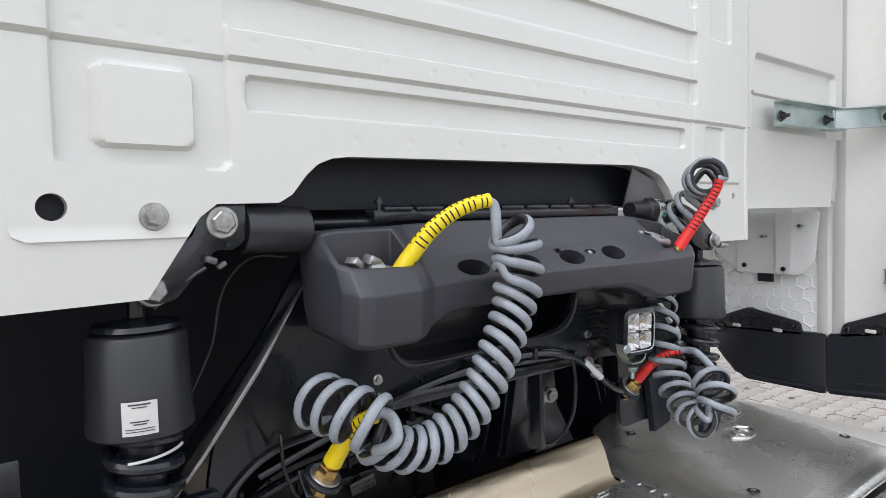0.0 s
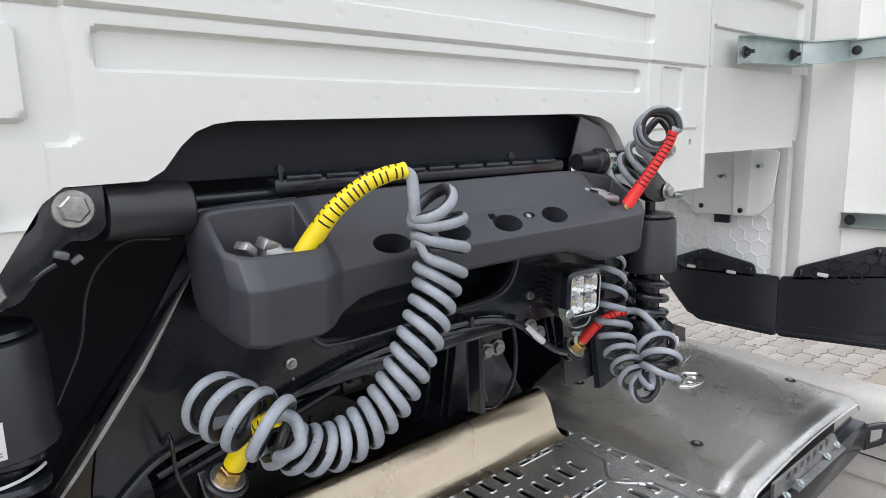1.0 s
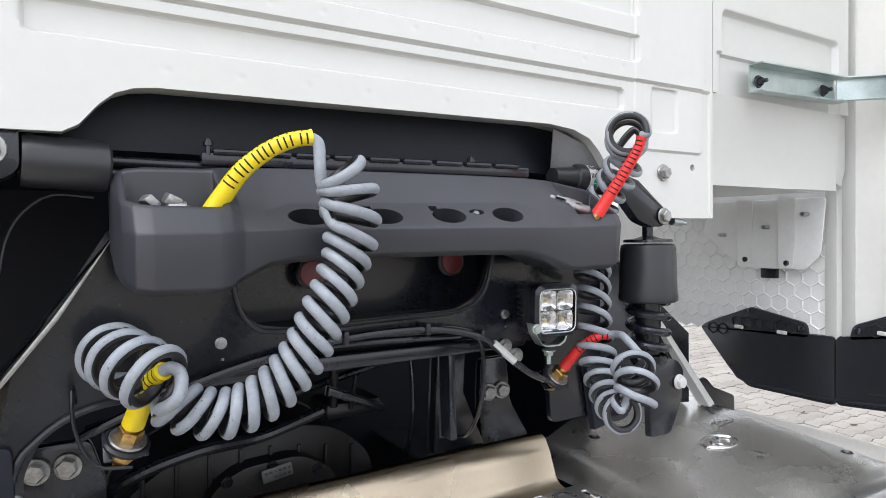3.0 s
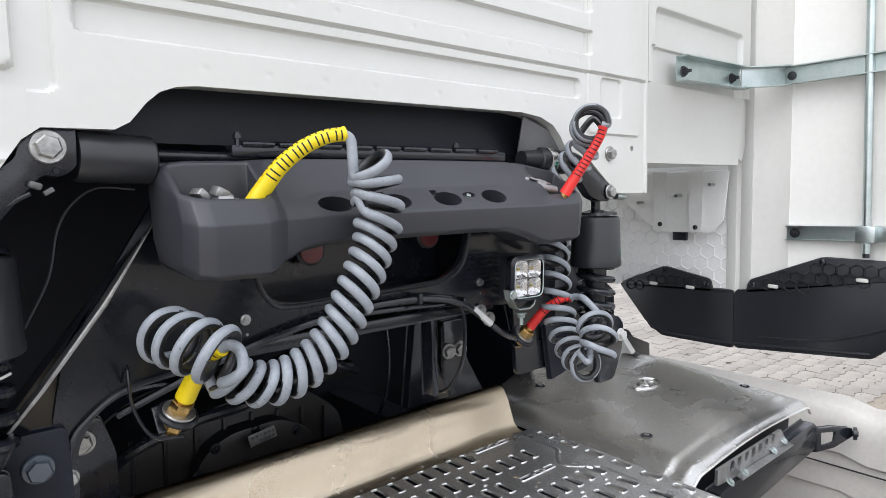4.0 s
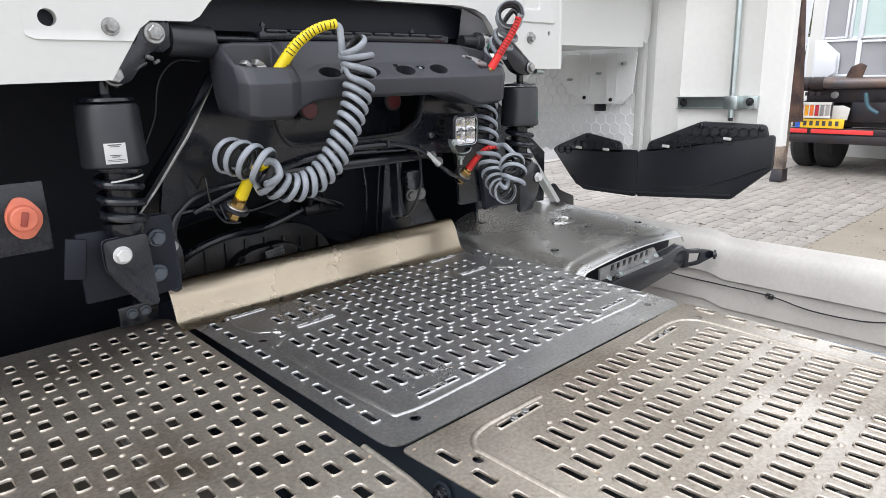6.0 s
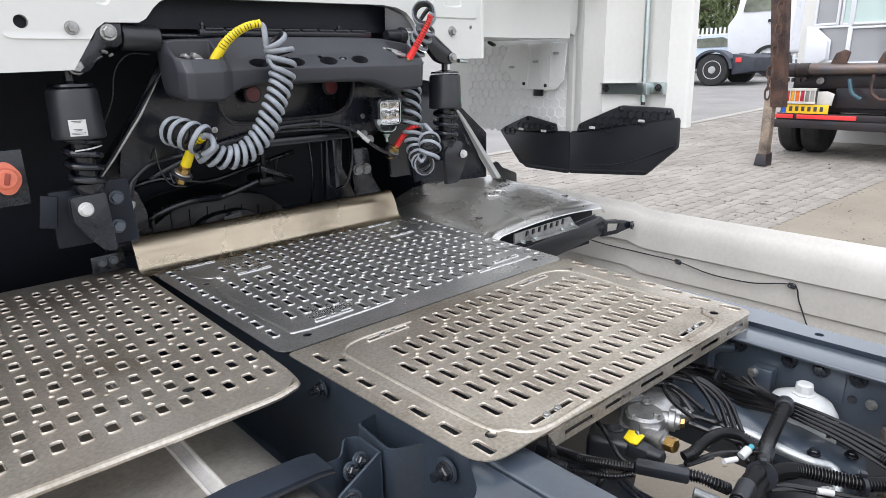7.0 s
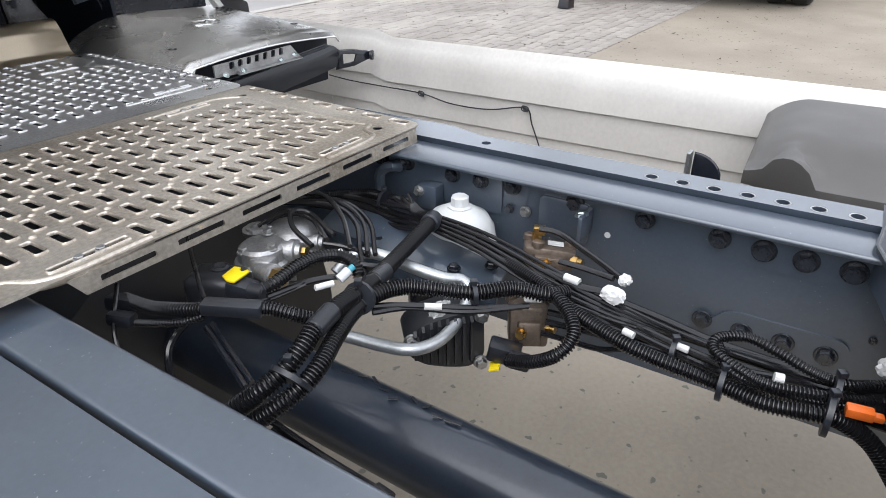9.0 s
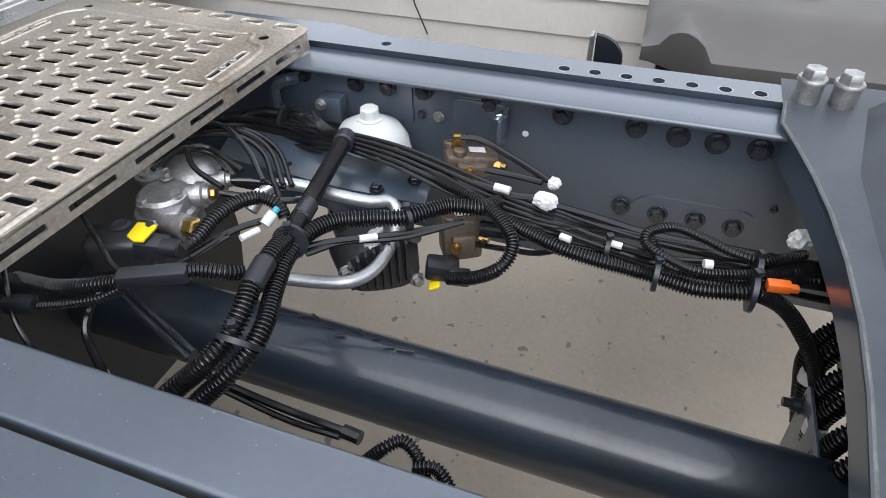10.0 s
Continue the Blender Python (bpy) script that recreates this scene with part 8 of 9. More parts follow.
low = loom("black cable and plug hanging along the rail", (-0.25, -1.3, 0.7), [
    ([(-0.150, -1.12, 0.74), (-0.160, -1.22, 0.74), (-0.166, -1.315, 0.742)], 0.0050, False),
    ([(-0.158, -1.14, 0.735), (-0.170, -1.24, 0.735), (-0.172, -1.31, 0.738)], 0.0040, False),
    ([(-0.166, -1.312, 0.742), (-0.1665, -1.320, 0.742), (-0.168, -1.334, 0.742)], 0.0085, False),
    ([(-0.185, -1.345, 0.725), (-0.172, -1.362, 0.74), (-0.158, -1.380, 0.745), (-0.166, -1.400, 0.74), (-0.178, -1.412, 0.725), (-0.19, -1.43, 0.70)], 0.0075, True),
    ([(-0.178, -1.40, 0.735), (-0.172, -1.425, 0.735), (-0.185, -1.45, 0.715)], 0.0075, True),
])
# grey-brown box with emblem beside the rail
bx = thing("battery_box", (0.85, -1.85, 0.60), "grey-brown moulded plastic battery cover with oval mark", "battery cover")
bm = bmesh.new()
rows = []
nx, ny = 40, 48
for i in range(nx + 1):
    u = i / nx
    row = []
    for k in range(ny + 1):
        v = k / ny
        y = -1.515 - 0.75 * v
        x0 = 0.640 + 0.072 * max(0.0, min(1.0, (y + 1.642) / 0.116))
        x = x0 + (1.13 - x0) * u
        e = smooth01(u / 0.35) * 0.034 + 0.014 * math.sin(math.pi * u)
        sl = math.sin(math.pi / 2 * min(1.0, v / 0.12)) ** 0.8
        z = 0.868 + (e + 0.012) * sl
        r = 0.050 * (1 - max(0.0, x - 0.672) / 0.13)
        if r > abs(y + 1.585):
            z += 0.75 * math.sqrt(r * r - (y + 1.585) ** 2) * smooth01(v / 0.03)
        row.append(V(x, y + 0.02 * u, z))
    rows.append(row)
rows.insert(0, [V(p.x - 0.003, p.y, 0.848) for p in rows[0]])
sheet(bm, rows, (0.003, 0, -0.006))
part("lid", bm, M_COVER, bx, angle=60)
bm = bmesh.new()
box(bm, (0.738, -2.25, 0.58), (1.12, -1.545, 0.862), 0.01)
box(bm, (0.662, -2.25, 0.58), (0.740, -1.668, 0.855), 0.006)
part("case", bm, M_BLACK, bx)
bm = bmesh.new()
for k in range(9):
    box(bm, (0.646, -1.69 - 0.024 * k, 0.78), (0.664, -1.702 - 0.024 * k, 0.846), 0.003)
box(bm, (0.645, -2.2, 0.836), (0.664, -1.660, 0.847), 0.003)
pieces("edge_rib", bm, M_COVER, bx)
bm = bmesh.new()
for a, b, r in ((0.052, 0.038, 0.0018), (0.044, 0.031, 0.0014)):
    tube(bm, [V(0.925 + b * math.sin(t), -1.785 + a * math.cos(t), 0.931) for t in [2 * math.pi * i / 36 for i in range(37)]], r, 6)
for q in (-0.016, 0.014):
    tube(bm, [V(0.915, -1.785 + q, 0.931), V(0.937, -1.785 - q * 0.5, 0.931)], 0.0035, 6)
part("oval_mark", bm, M_COVER, bx, "moulded oval mark")
hook = thing("cover_hook", (0.60, -1.45, 0.85), "half-round metal stay with slots beside the battery cover", "stay")
bm = bmesh.new()
o = [(0.615, -1.440 - 0.05 * math.sin(t), 0.873 + 0.045 * math.cos(t)) for t in [math.pi * i / 12 for i in range(13)]]
prism(bm, o, (0.006, 0, 0), 0.001)
part("plate", bm, M_BLACK, hook)
bm = bmesh.new()
prism(bm, [(0.600, -1.436, 0.82), (0.600, -1.436, 0.920), (0.627, -1.436, 0.920), (0.627, -1.436, 0.82)], (0, 0.006, 0))
part("flange", bm, M_STEEL, hook)

# ---- tank side ----
tank = thing("air_tank", (-0.80, -0.4, 0.35), "dusty aluminium fuel tank with weld seam under the walkway", "tank")
bm = bmesh.new()
sec = rounded([(-1.15, 0.36), (-0.485, 0.36), (-0.485, 0.905), (-1.15, 0.905)], 0.13, 10)
def tank_ring(y, k):
    cx, cz = -0.8175, 0.63
    return [V(cx + (x - cx) * k, y, cz + (z - cz) * k) for x, z in sec]
rings = [tank_ring(y, k) for y, k in ((0.45, 0.90), (0.44, 0.97), (0.41, 1.0), (-1.50, 1.0), (-1.53, 0.97), (-1.54, 0.90))]
vs = [[bm.verts.new(p) for p in r] for r in rings]
n = len(sec)
for a, b in zip(vs, vs[1:]):
    for i in range(n):
        bm.faces.new((a[i], a[(i + 1) % n], b[(i + 1) % n], b[i]))
bm.faces.new(vs[0])
bm.faces.new(vs[-1])
part("shell", bm, M_TANK, tank)
bm = bmesh.new()
for dx in (-0.011, 0.011):
    tube(bm, [V(-0.632 + dx, 0.4, 0.9065), V(-0.632 + dx, -1.5, 0.9065)], 0.0034, 8)
box(bm, (-0.643, -1.5, 0.903), (-0.621, 0.4, 0.906))
part("weld_seam", bm, mat("bright_seam", (0.74, 0.72, 0.69), 0.4, 0.6, 0.1, 30), tank, "bright double weld seam")
strap_t = thing("tank_strap", (-0.7, -0.74, 0.85), "blue-black steel strap over the tank", "strap")
bm = bmesh.new()
line = [(-1.153, 0.60), (-1.153, 0.775), (-1.143, 0.84), (-1.11, 0.886), (-1.06, 0.907), (-0.75, 0.911), (-0.62, 0.914), (-0.55, 0.908), (-0.515, 0.905), (-0.487, 0.899)]
sheet(bm, [[V(x, y + 0.02 * (x + 0.45), z + 0.003) for x, z in line] for y in (-0.715, -0.768)], (0, 0, 0.004))
part("band", bm, M_SHAFT, strap_t)
bm = bmesh.new()
sheet(bm, [[V(x, y + 0.02 * (x + 0.45), z + 0.0005) for x, z in line] for y in (-0.722, -0.775)], (0, 0, 0.002))
part("rubber_lining", bm, M_PLASTIC, strap_t)
br = thing("tank_bracket", (-0.40, -0.8, 0.70), "blue-grey folded tank bracket with bolts on the rail", "bracket")
bm = bmesh.new()
# bent plate that wraps behind the strap's end
wrapline = rounded([(-0.515, -0.737), (-0.462, -0.747), (-0.429, -0.706), (-0.411, -0.718), (-0.412, -0.779)], [0, 0.012, 0.012, 0.008, 0], 4)
sheet(bm, [[V(x, y, z) for x, y in wrapline] for z in (0.900, 0.86, 0.80)], (0.004, 0, 0))
part("hook_plate", bm, M_CHASSIS, br)
bm = bmesh.new()
prism(bm, [(x, -0.779 + 0.28 * (x + 0.412), z) for x, z in rounded([(-0.410, 0.900), (-0.505, 0.882), (-0.516, 0.862), (-0.500, 0.838), (-0.462, 0.800), (-0.410, 0.72)], [0.002, 0.010, 0.008, 0.008, 0.01, 0.004])], (0.001, 0.005, 0), 0.001)
part("face_plate", bm, M_CHASSIS, br)
bm = bmesh.new()
post = rounded([(-0.350, -0.690), (-0.394, -0.695), (-0.404, -0.790), (-0.350, -0.815)], [0, 0.010, 0.012, 0], 4)
sheet(bm, [[V(x, y, z) for x, y in post] for z in (0.905, 0.85, 0.60)], (0.005, 0.001, 0))
part("channel_post", bm, M_CHASSIS, br)
for p, w, r in (((-0.482, -0.803, 0.864), (-0.27, -0.96, 0), 0.0115), ((-0.452, -0.765, 0.880), (0.1, -0.9, 0.3), 0.0095), ((-0.430, -0.758, 0.884), (0.1, -0.9, 0.3), 0.0095), ((-0.365, -0.875, 0.893), (-1, 0, 0), 0.0135), ((-0.365, -0.535, 0.895), (-1, 0, 0), 0.0115)):
    w_ = Vector(w).normalized()
    bm = bmesh.new()
    lathe(bm, Vector(p) - w_ * 0.006, w_, [(0, r * 1.55), (0.0025, r * 1.55), (0.003, r * 1.4)], 24)
    part("washer", bm, M_CHASSIS, br)
    bm = bmesh.new()
    hexbolt(bm, Vector(p) - w_ * 0.003, w, r, r * 0.9, 1.15)
    cyl(bm, p, Vector(p) + w_ * r * 1.7, r * 0.55, 14)
    part("bolt", bm, M_BOLT, br, "painted bolt with threaded end")
bm = bmesh.new()
cyl(bm, (-0.487, -0.815, 0.862), (-0.480, -0.838, 0.800), 0.0055, 12)
part("stud", bm, M_BOLT, br)
# outer dark side of the rail below the walkway
bm = bmesh.new()
box(bm, (-0.352, -1.0, 0.62), (-0.347, 0.3, 0.93))
single("rail_liner", bm, M_CHASSIS, "blue-grey outer face of the chassis rail", "rail", kind="structure")

# valve cluster and cables on the tank
vc = thing("solenoid_valve", (-0.50, -1.20, 0.86), "round steel regulator valve with brass fittings on the tank", "valve", "valve blocks")
C0 = V(-0.511, -1.180, 0.935)
VW = V(-0.35, -0.45, 0.8).normalized()
VA, VB = axes(VW)[1:]
bm = bmesh.new()
lathe(bm, C0, VW, [(0, 0.020), (0.004, 0.025), (0.010, 0.0255), (0.014, 0.024), (0.0145, 0.0205)], 32)
lathe(bm, C0 - VW * 0.035, VW, [(0, 0.017), (0.033, 0.018)], 24)
part("collar", bm, M_RUBBER, vc)
bm = bmesh.new()
lathe(bm, C0 + VW * 0.010, VW, [(0, 0.0198), (0.0085, 0.0198), (0.0100, 0.0185), (0.0100, 0.0155), (0.0070, 0.0145), (0.0070, 0.006), (0.0095, 0.005)], 32)
d = VA * 0.6 + VB * 0.8
tube(bm, [C0 + VW * 0.0175 - d * 0.014, C0 + VW * 0.0175 + d * 0.011], 0.0032, 8)
part("cap", bm, M_DULL, vc, "bare aluminium cap with a raised rib")
bm = bmesh.new()
lathe(bm, C0 + VW * 0.0125, VW, [(0, 0.0203), (0.0025, 0.0203)], 32)
part("yellow_ring", bm, M_YELLOW, vc, "yellow ring")
bm = bmesh.new()
lathe(bm, V(-0.509, -1.076, 0.955), V(0.05, -1.0, -0.02), [(0, 0.0065), (0.002, 0.0080), (0.030, 0.0080), (0.032, 0.0065)], 6)
part("brass_fitting", bm, M_BRASS, vc, "brass fitting")
bm = bmesh.new()
lathe(bm, V(-0.5065, -1.107, 0.9545), V(0.15, -1.0, -0.25), [(0, 0.0065), (0.004, 0.0085), (0.009, 0.0085), (0.010, 0.006), (0.017, 0.006)], 18)
obox(bm, V(-0.498, -1.113, 0.958), (0.010, 0.005, 0.007), (0, 20, 30), 0.001)
part("plated_union", bm, M_ZINC, vc)
bm = bmesh.new()
tube(bm, spline([(-0.504, -1.122, 0.951), (-0.500, -1.138, 0.947), (-0.500, -1.152, 0.940), (-0.505, -1.165, 0.930)], 0.004), 0.0065, 10)
part("short_hose", bm, M_RUBBER, vc)
bm = bmesh.new()
lathe(bm, C0 + V(-0.040, 0.018, -0.020), V(-0.25, 0.35, 0.85), [(0, 0.011), (0.016, 0.011), (0.017, 0.0075), (0.026, 0.0075), (0.027, 0.0045), (0.036, 0.0045)], 18)
lathe(bm, C0 + V(-0.030, -0.026, -0.012), V(-0.9, -0.4, 0.1), [(0, 0.009), (0.014, 0.009), (0.015, 0.0065), (0.030, 0.0065)], 18)
obox(bm, C0 + V(-0.026, -0.004, -0.026), (0.050, 0.030, 0.022), (10, 0, 40), 0.004)
part("body", bm, M_CAST, vc, "bare aluminium body")
bm = bmesh.new()
lathe(bm, C0 + V(-0.066, -0.040, -0.006), V(-1, -0.25, 0), [(0, 0.0075), (0.024, 0.0075)], 6)
part("lower_brass_fitting", bm, M_BRASS, vc, "brass fitting")
bm = bmesh.new()
obox(bm, C0 + V(-0.074, 0.010, -0.006), (0.036, 0.024, 0.0025), (25, 10, 30), 0.001)
obox(bm, C0 + V(-0.092, -0.018, 0.002), (0.028, 0.026, 0.0025), (-30, 40, 10), 0.001)
part("angle_plate", bm, M_ZINC, vc)
bm = bmesh.new()
conduit(bm, [C0 + V(0.026, 0.010, -0.02), C0 + V(0.034, -0.012, -0.012), C0 + V(0.030, -0.040, -0.022), C0 + V(0.022, -0.07, -0.05)], 0.0085, 0.006)
part("ribbed_boot", bm, M_RUBBER, vc)
tl = loom("bundle of black lines with red tag lying on the tank", (-0.6, -1.0, 0.9), [
    ([(-0.468, -0.933, 0.925), (-0.477, -0.914, 0.928), (-0.493, -0.897, 0.929), (-0.511, -0.897, 0.926), (-0.531, -0.917, 0.919), (-0.547, -0.935, 0.910)], 0.0028, False),
] + [([(-0.47 - 0.006 * k, -0.985 + 0.010 * k, 0.875 + 0.005 * (k % 3)), (-0.53, -0.965 + 0.011 * k, 0.905 + 0.006 * (k % 3)), (-0.60, -0.985 + 0.012 * k, 0.918 + 0.005 * (k % 2)), (-0.72, -1.03 + 0.012 * k, 0.92)], 0.0052, False) for k in range(6)] + [
    ([(-0.60, -0.93, 0.93), (-0.565, -0.92, 0.938), (-0.545, -0.945, 0.935), (-0.57, -0.985, 0.93), (-0.62, -1.0, 0.93)], 0.0050, False),
    ([(-0.61, -0.935, 0.935), (-0.56, -0.905, 0.945), (-0.532, -0.94, 0.938), (-0.56, -0.99, 0.932), (-0.63, -1.01, 0.93)], 0.0050, False)])
wrap(tl, (-0.548, -0.93, 0.942), (-0.543, -0.945, 0.940), 0.0075, "red_tag", M_RED, "red tag")
for p in ((-0.54, -0.945, 0.912), (-0.60, -0.96, 0.922), (-0.68, -0.99, 0.925)):
    tie(tl, p, (-1, -0.2, 0.1), 0.024, 0.010)
bl2 = loom("black corrugated hoses lying beside the rail", (-0.44, -1.1, 0.80), [
    ([(-0.445, -1.06, 0.86), (-0.435, -1.09, 0.87), (-0.432, -1.12, 0.85), (-0.44, -1.16, 0.80)], 0.010, True),
    ([(-0.455, -1.07, 0.84), (-0.45, -1.11, 0.85), (-0.45, -1.15, 0.82), (-0.46, -1.2, 0.78)], 0.009, True)])

for th in (tl, bl2):
    th.location += V(-0.04, -0.14, 0.03)

# ---- yard behind ----
pav = thing("paving", (7, 4, 0.2), "grey concrete block paving with dark joints", "paving", kind="structure")


PW, PL, PTURN = 0.225, 0.1125, math.atan(-0.0787)
WAVE = [(-0.5, -1), (-0.25, 1), (0.0, -1), (0.25, 1), (0.5, -1)]


def paver_outline(w, l, amp=0.011):
    """An interlocking block: both long sides run in a zigzag."""
    return [(a * w, -l / 2 + s * amp) for a, s in WAVE] + [(a * w, l / 2 + s * amp) for a, s in WAVE[::-1]]


def paver_mesh(name, w, l):
    bm = bmesh.new()
    prism(bm, [(x, y, -0.008) for x, y in paver_outline(w, l)], (0, 0, 0.014))
    return mesh_of(name, bm, M_PAVER)


nt, lk = M_PAVER.node_tree.nodes, M_PAVER.node_tree.links
oi = nt.new("ShaderNodeObjectInfo")
hs = nt.new("ShaderNodeHueSaturation")
mr = nt.new("ShaderNodeMapRange")
mr.inputs["To Min"].default_value, mr.inputs["To Max"].default_value = 0.86, 1.08
lk.new(oi.outputs["Random"], mr.inputs["Value"])
lk.new(mr.outputs[0], hs.inputs["Value"])
src = nt["Principled BSDF"].inputs["Base Color"].links[0].from_socket
lk.new(src, hs.inputs["Color"])
lk.new(hs.outputs[0], nt["Principled BSDF"].inputs["Base Color"])
rnd = random.Random(11)
pm = paver_mesh("block", PW - 0.006, PL - 0.006)
rest = bmesh.new()
count = 0
bm = bmesh.new()
bm.faces.new([bm.verts.new((x, y, gz(x) + 0.002)) for x, y in ((2.2, 0.56), (13.5, -0.33), (13.5, 4.6), (2.2, 5.5))])
part("joint_bed", bm, M_JOINT, pav)
turn = Matrix.Rotation(PTURN, 4, "Z")
tiltm = Matrix.Rotation(-SLOPE, 4, "Y") @ turn
for j in range(43):
    for i in range(51):
        u, v = PW * (i + 0.5 * (j % 2)), PL * (j + 0.5)
        p = V(2.2, 0.55, 0) + turn @ V(u, v, 0)
        if p.x > 13.4:
            continue
        dz = rnd.uniform(-0.002, 0.003)
        if 3.4 < p.x < 7.4 and v < 1.3 and count < 298:
            ob = new("block", pm)
            ob.matrix_world = Matrix.Translation((p.x, p.y, gz(p.x) + dz)) @ tiltm
            ob.parent = pav
            ob.matrix_parent_inverse = Matrix.Translation(pav.location).inverted()
            count += 1
        else:
            q = [p + turn @ V(a, b, 0) for a, b in paver_outline(PW - 0.006, PL - 0.006)]
            top = [rest.verts.new((w.x, w.y, gz(w.x) + 0.006 + dz)) for w in q]
            low_ = [rest.verts.new((w.x, w.y, gz(w.x) - 0.004)) for w in q]
            rest.faces.new(top)
            for k in range(len(q)):
                rest.faces.new((top[k], low_[k], low_[(k + 1) % len(q)], top[(k + 1) % len(q)]))
M_PAVER2 = mat("grey_paver_far", (0.325, 0.300, 0.268), 0.85, 0, 0.15, 1.3, 0.3, 90, 0.08, tint=(0.235, 0.213, 0.188))
nt, lk = M_PAVER2.node_tree.nodes, M_PAVER2.node_tree.links
oi = nt.new("ShaderNodeNewGeometry")
hs = nt.new("ShaderNodeHueSaturation")
mr = nt.new("ShaderNodeMapRange")
mr.inputs["To Min"].default_value, mr.inputs["To Max"].default_value = 0.86, 1.08
lk.new(oi.outputs["Random Per Island"], mr.inputs["Value"])
lk.new(mr.outputs[0], hs.inputs["Value"])
src = nt["Principled BSDF"].inputs["Base Color"].links[0].from_socket
lk.new(src, hs.inputs["Color"])
lk.new(hs.outputs[0], nt["Principled BSDF"].inputs["Base Color"])
me = bpy.data.meshes.new("block_field")
rest.to_mesh(me)
rest.free()
me.materials.append(M_PAVER2)
bf = new("block_field", me)
bf.parent = pav
bf.matrix_parent_inverse = Matrix.Translation(pav.location).inverted()
bf["kind"] = "stuff"
# edging strip between paving and concrete, pale drain line
bm = bmesh.new()
for x0, y0, x1, y1, w in ((3.0, 5.05, 6.5, 4.70, 0.15), (6.5, 4.70, 10.2, 4.02, 0.16), (10.2, 4.02, 13.3, 3.86, 0.17), (13.3, 3.86, 22.0, 3.70, 0.2)):
    a, b = V(x0, y0, gz(x0) + 0.008), V(x1, y1, gz(x1) + 0.008)
    prism(bm, [a, b, b + V(0, w, 0), a + V(0, w, 0)], (0, 0, 0.010))
single("drain_line", bm, mat("pale_concrete", (0.38, 0.36, 0.33), 0.8, 0, 0.1, 2), "pale concrete drain strip across the yard", "drain", kind="structure")
bm = bmesh.new()
bm.faces.new([bm.verts.new((x, y, gz(x) + 0.013)) for x, y in ((-20, 7.2), (3.0, 5.20), (6.5, 4.85), (10.2, 4.18), (13.3, 4.03), (22, 3.90), (120, 3.9), (120, 120), (-20, 120))])
single("yard_asphalt", bm, mat("light_asphalt", (0.27, 0.26, 0.25), 0.85, 0, 0.1, 1.2, 0.3, 60), "pale grey asphalt yard further off", "asphalt", kind="structure")

# dry leaves and crumbs blown over the paving
rl_ = random.Random(31)
verts, faces = [], []
for k in range(420):
    x, y = rl_.uniform(2.4, 10.5), rl_.uniform(-1.0, 4.2)
    q = rl_.uniform(0.006, 0.022) * (1.6 if k % 9 == 0 else 1.0)
    e = Euler((rl_.uniform(-0.3, 0.3), rl_.uniform(-0.3, 0.3), rl_.uniform(0, 6.3))).to_matrix()
    c = V(x, y, gz(x) + 0.012)
    i0 = len(verts)
    verts += [c + e @ V(-q, 0, 0.004), c + e @ V(-0.2 * q, -0.55 * q, 0.0), c + e @ V(q, 0, 0.005), c + e @ V(0.1 * q, 0.55 * q, 0.001)]
    faces.append((i0, i0 + 1, i0 + 2, i0 + 3))
me = bpy.data.meshes.new("fallen_leaves")
me.from_pydata(verts, [], faces)
me.materials.append(mat("dry_brown_leaves", (0.085, 0.060, 0.038), 0.8, 0, 0.3, 3))
tagged(new("fallen_leaves", me), "dry brown leaves scattered over the yard paving", "leaves", kind="stuff")

M_TYRE = mat("tyre_rubber", (0.022, 0.022, 0.023), 0.75, 0, 0.2, 12, 0.2, 80)
M_FARWHITE = mat("far_white_paint", (0.74, 0.76, 0.80), 0.3, 0, 0.03, 2, coat=0.3)
M_DARKSTEEL = mat("dark_oily_steel", (0.016, 0.018, 0.026), 0.38, 0.2, 0.3, 5, 0.3, 40, tint=(0.035, 0.022, 0.018))
M_RUST = mat("rusty_steel", (0.12, 0.07, 0.05), 0.7, 0.3, 0.35, 6, 0.4, 60, tint=(0.030, 0.022, 0.024))
M_REDREF = mat("red_reflector", (0.80, 0.05, 0.05), 0.35, 0, 0.05, 20)
M_PLATE = mat("yellow_number_plate", (0.90, 0.55, 0.02), 0.4, 0, 0.03, 20)
M_GLASS = mat("tinted_glass", (0.16, 0.18, 0.13), 0.06, 0, 0.3, 2, coat=0.5)
M_RIM = mat("silver_wheel_rim", (0.45, 0.45, 0.46), 0.4, 0.7, 0.1, 8)


def wheel(parent, c, axis, r, w):
    a = Vector(axis).normalized()
    bm = bmesh.new()
    lathe(bm, Vector(c) - a * w / 2, a, [(0, r * 0.60), (0.01, r * 0.93), (0.05, r), (w - 0.05, r), (w - 0.01, r * 0.93), (w, r * 0.60)], 40)
    t = part("tyre", bm, M_TYRE, parent)
    bm = bmesh.new()
    lathe(bm, Vector(c) + a * (w / 2 - 0.06), a, [(0, r * 0.3), (0.0, r * 0.58), (0.062, r * 0.58), (0.062, r * 0.53), (0.0, r * 0.48), (0.02, r * 0.25), (0.08, r * 0.22), (0.085, r * 0.15)], 32)
    part("rim", bm, M_RIM, t)
    for k in range(8):
        bm = bmesh.new()
        w_, s1, s2 = axes(a)
        lathe(bm, Vector(c) + a * (w / 2 - 0.045) + (s1 * math.cos(k * math.pi / 4) + s2 * math.sin(k * math.pi / 4)) * r * 0.36, a, [(0, r * 0.06), (0.01, r * 0.06)], 10)
        part("rim_hole", bm, M_TYRE, t)


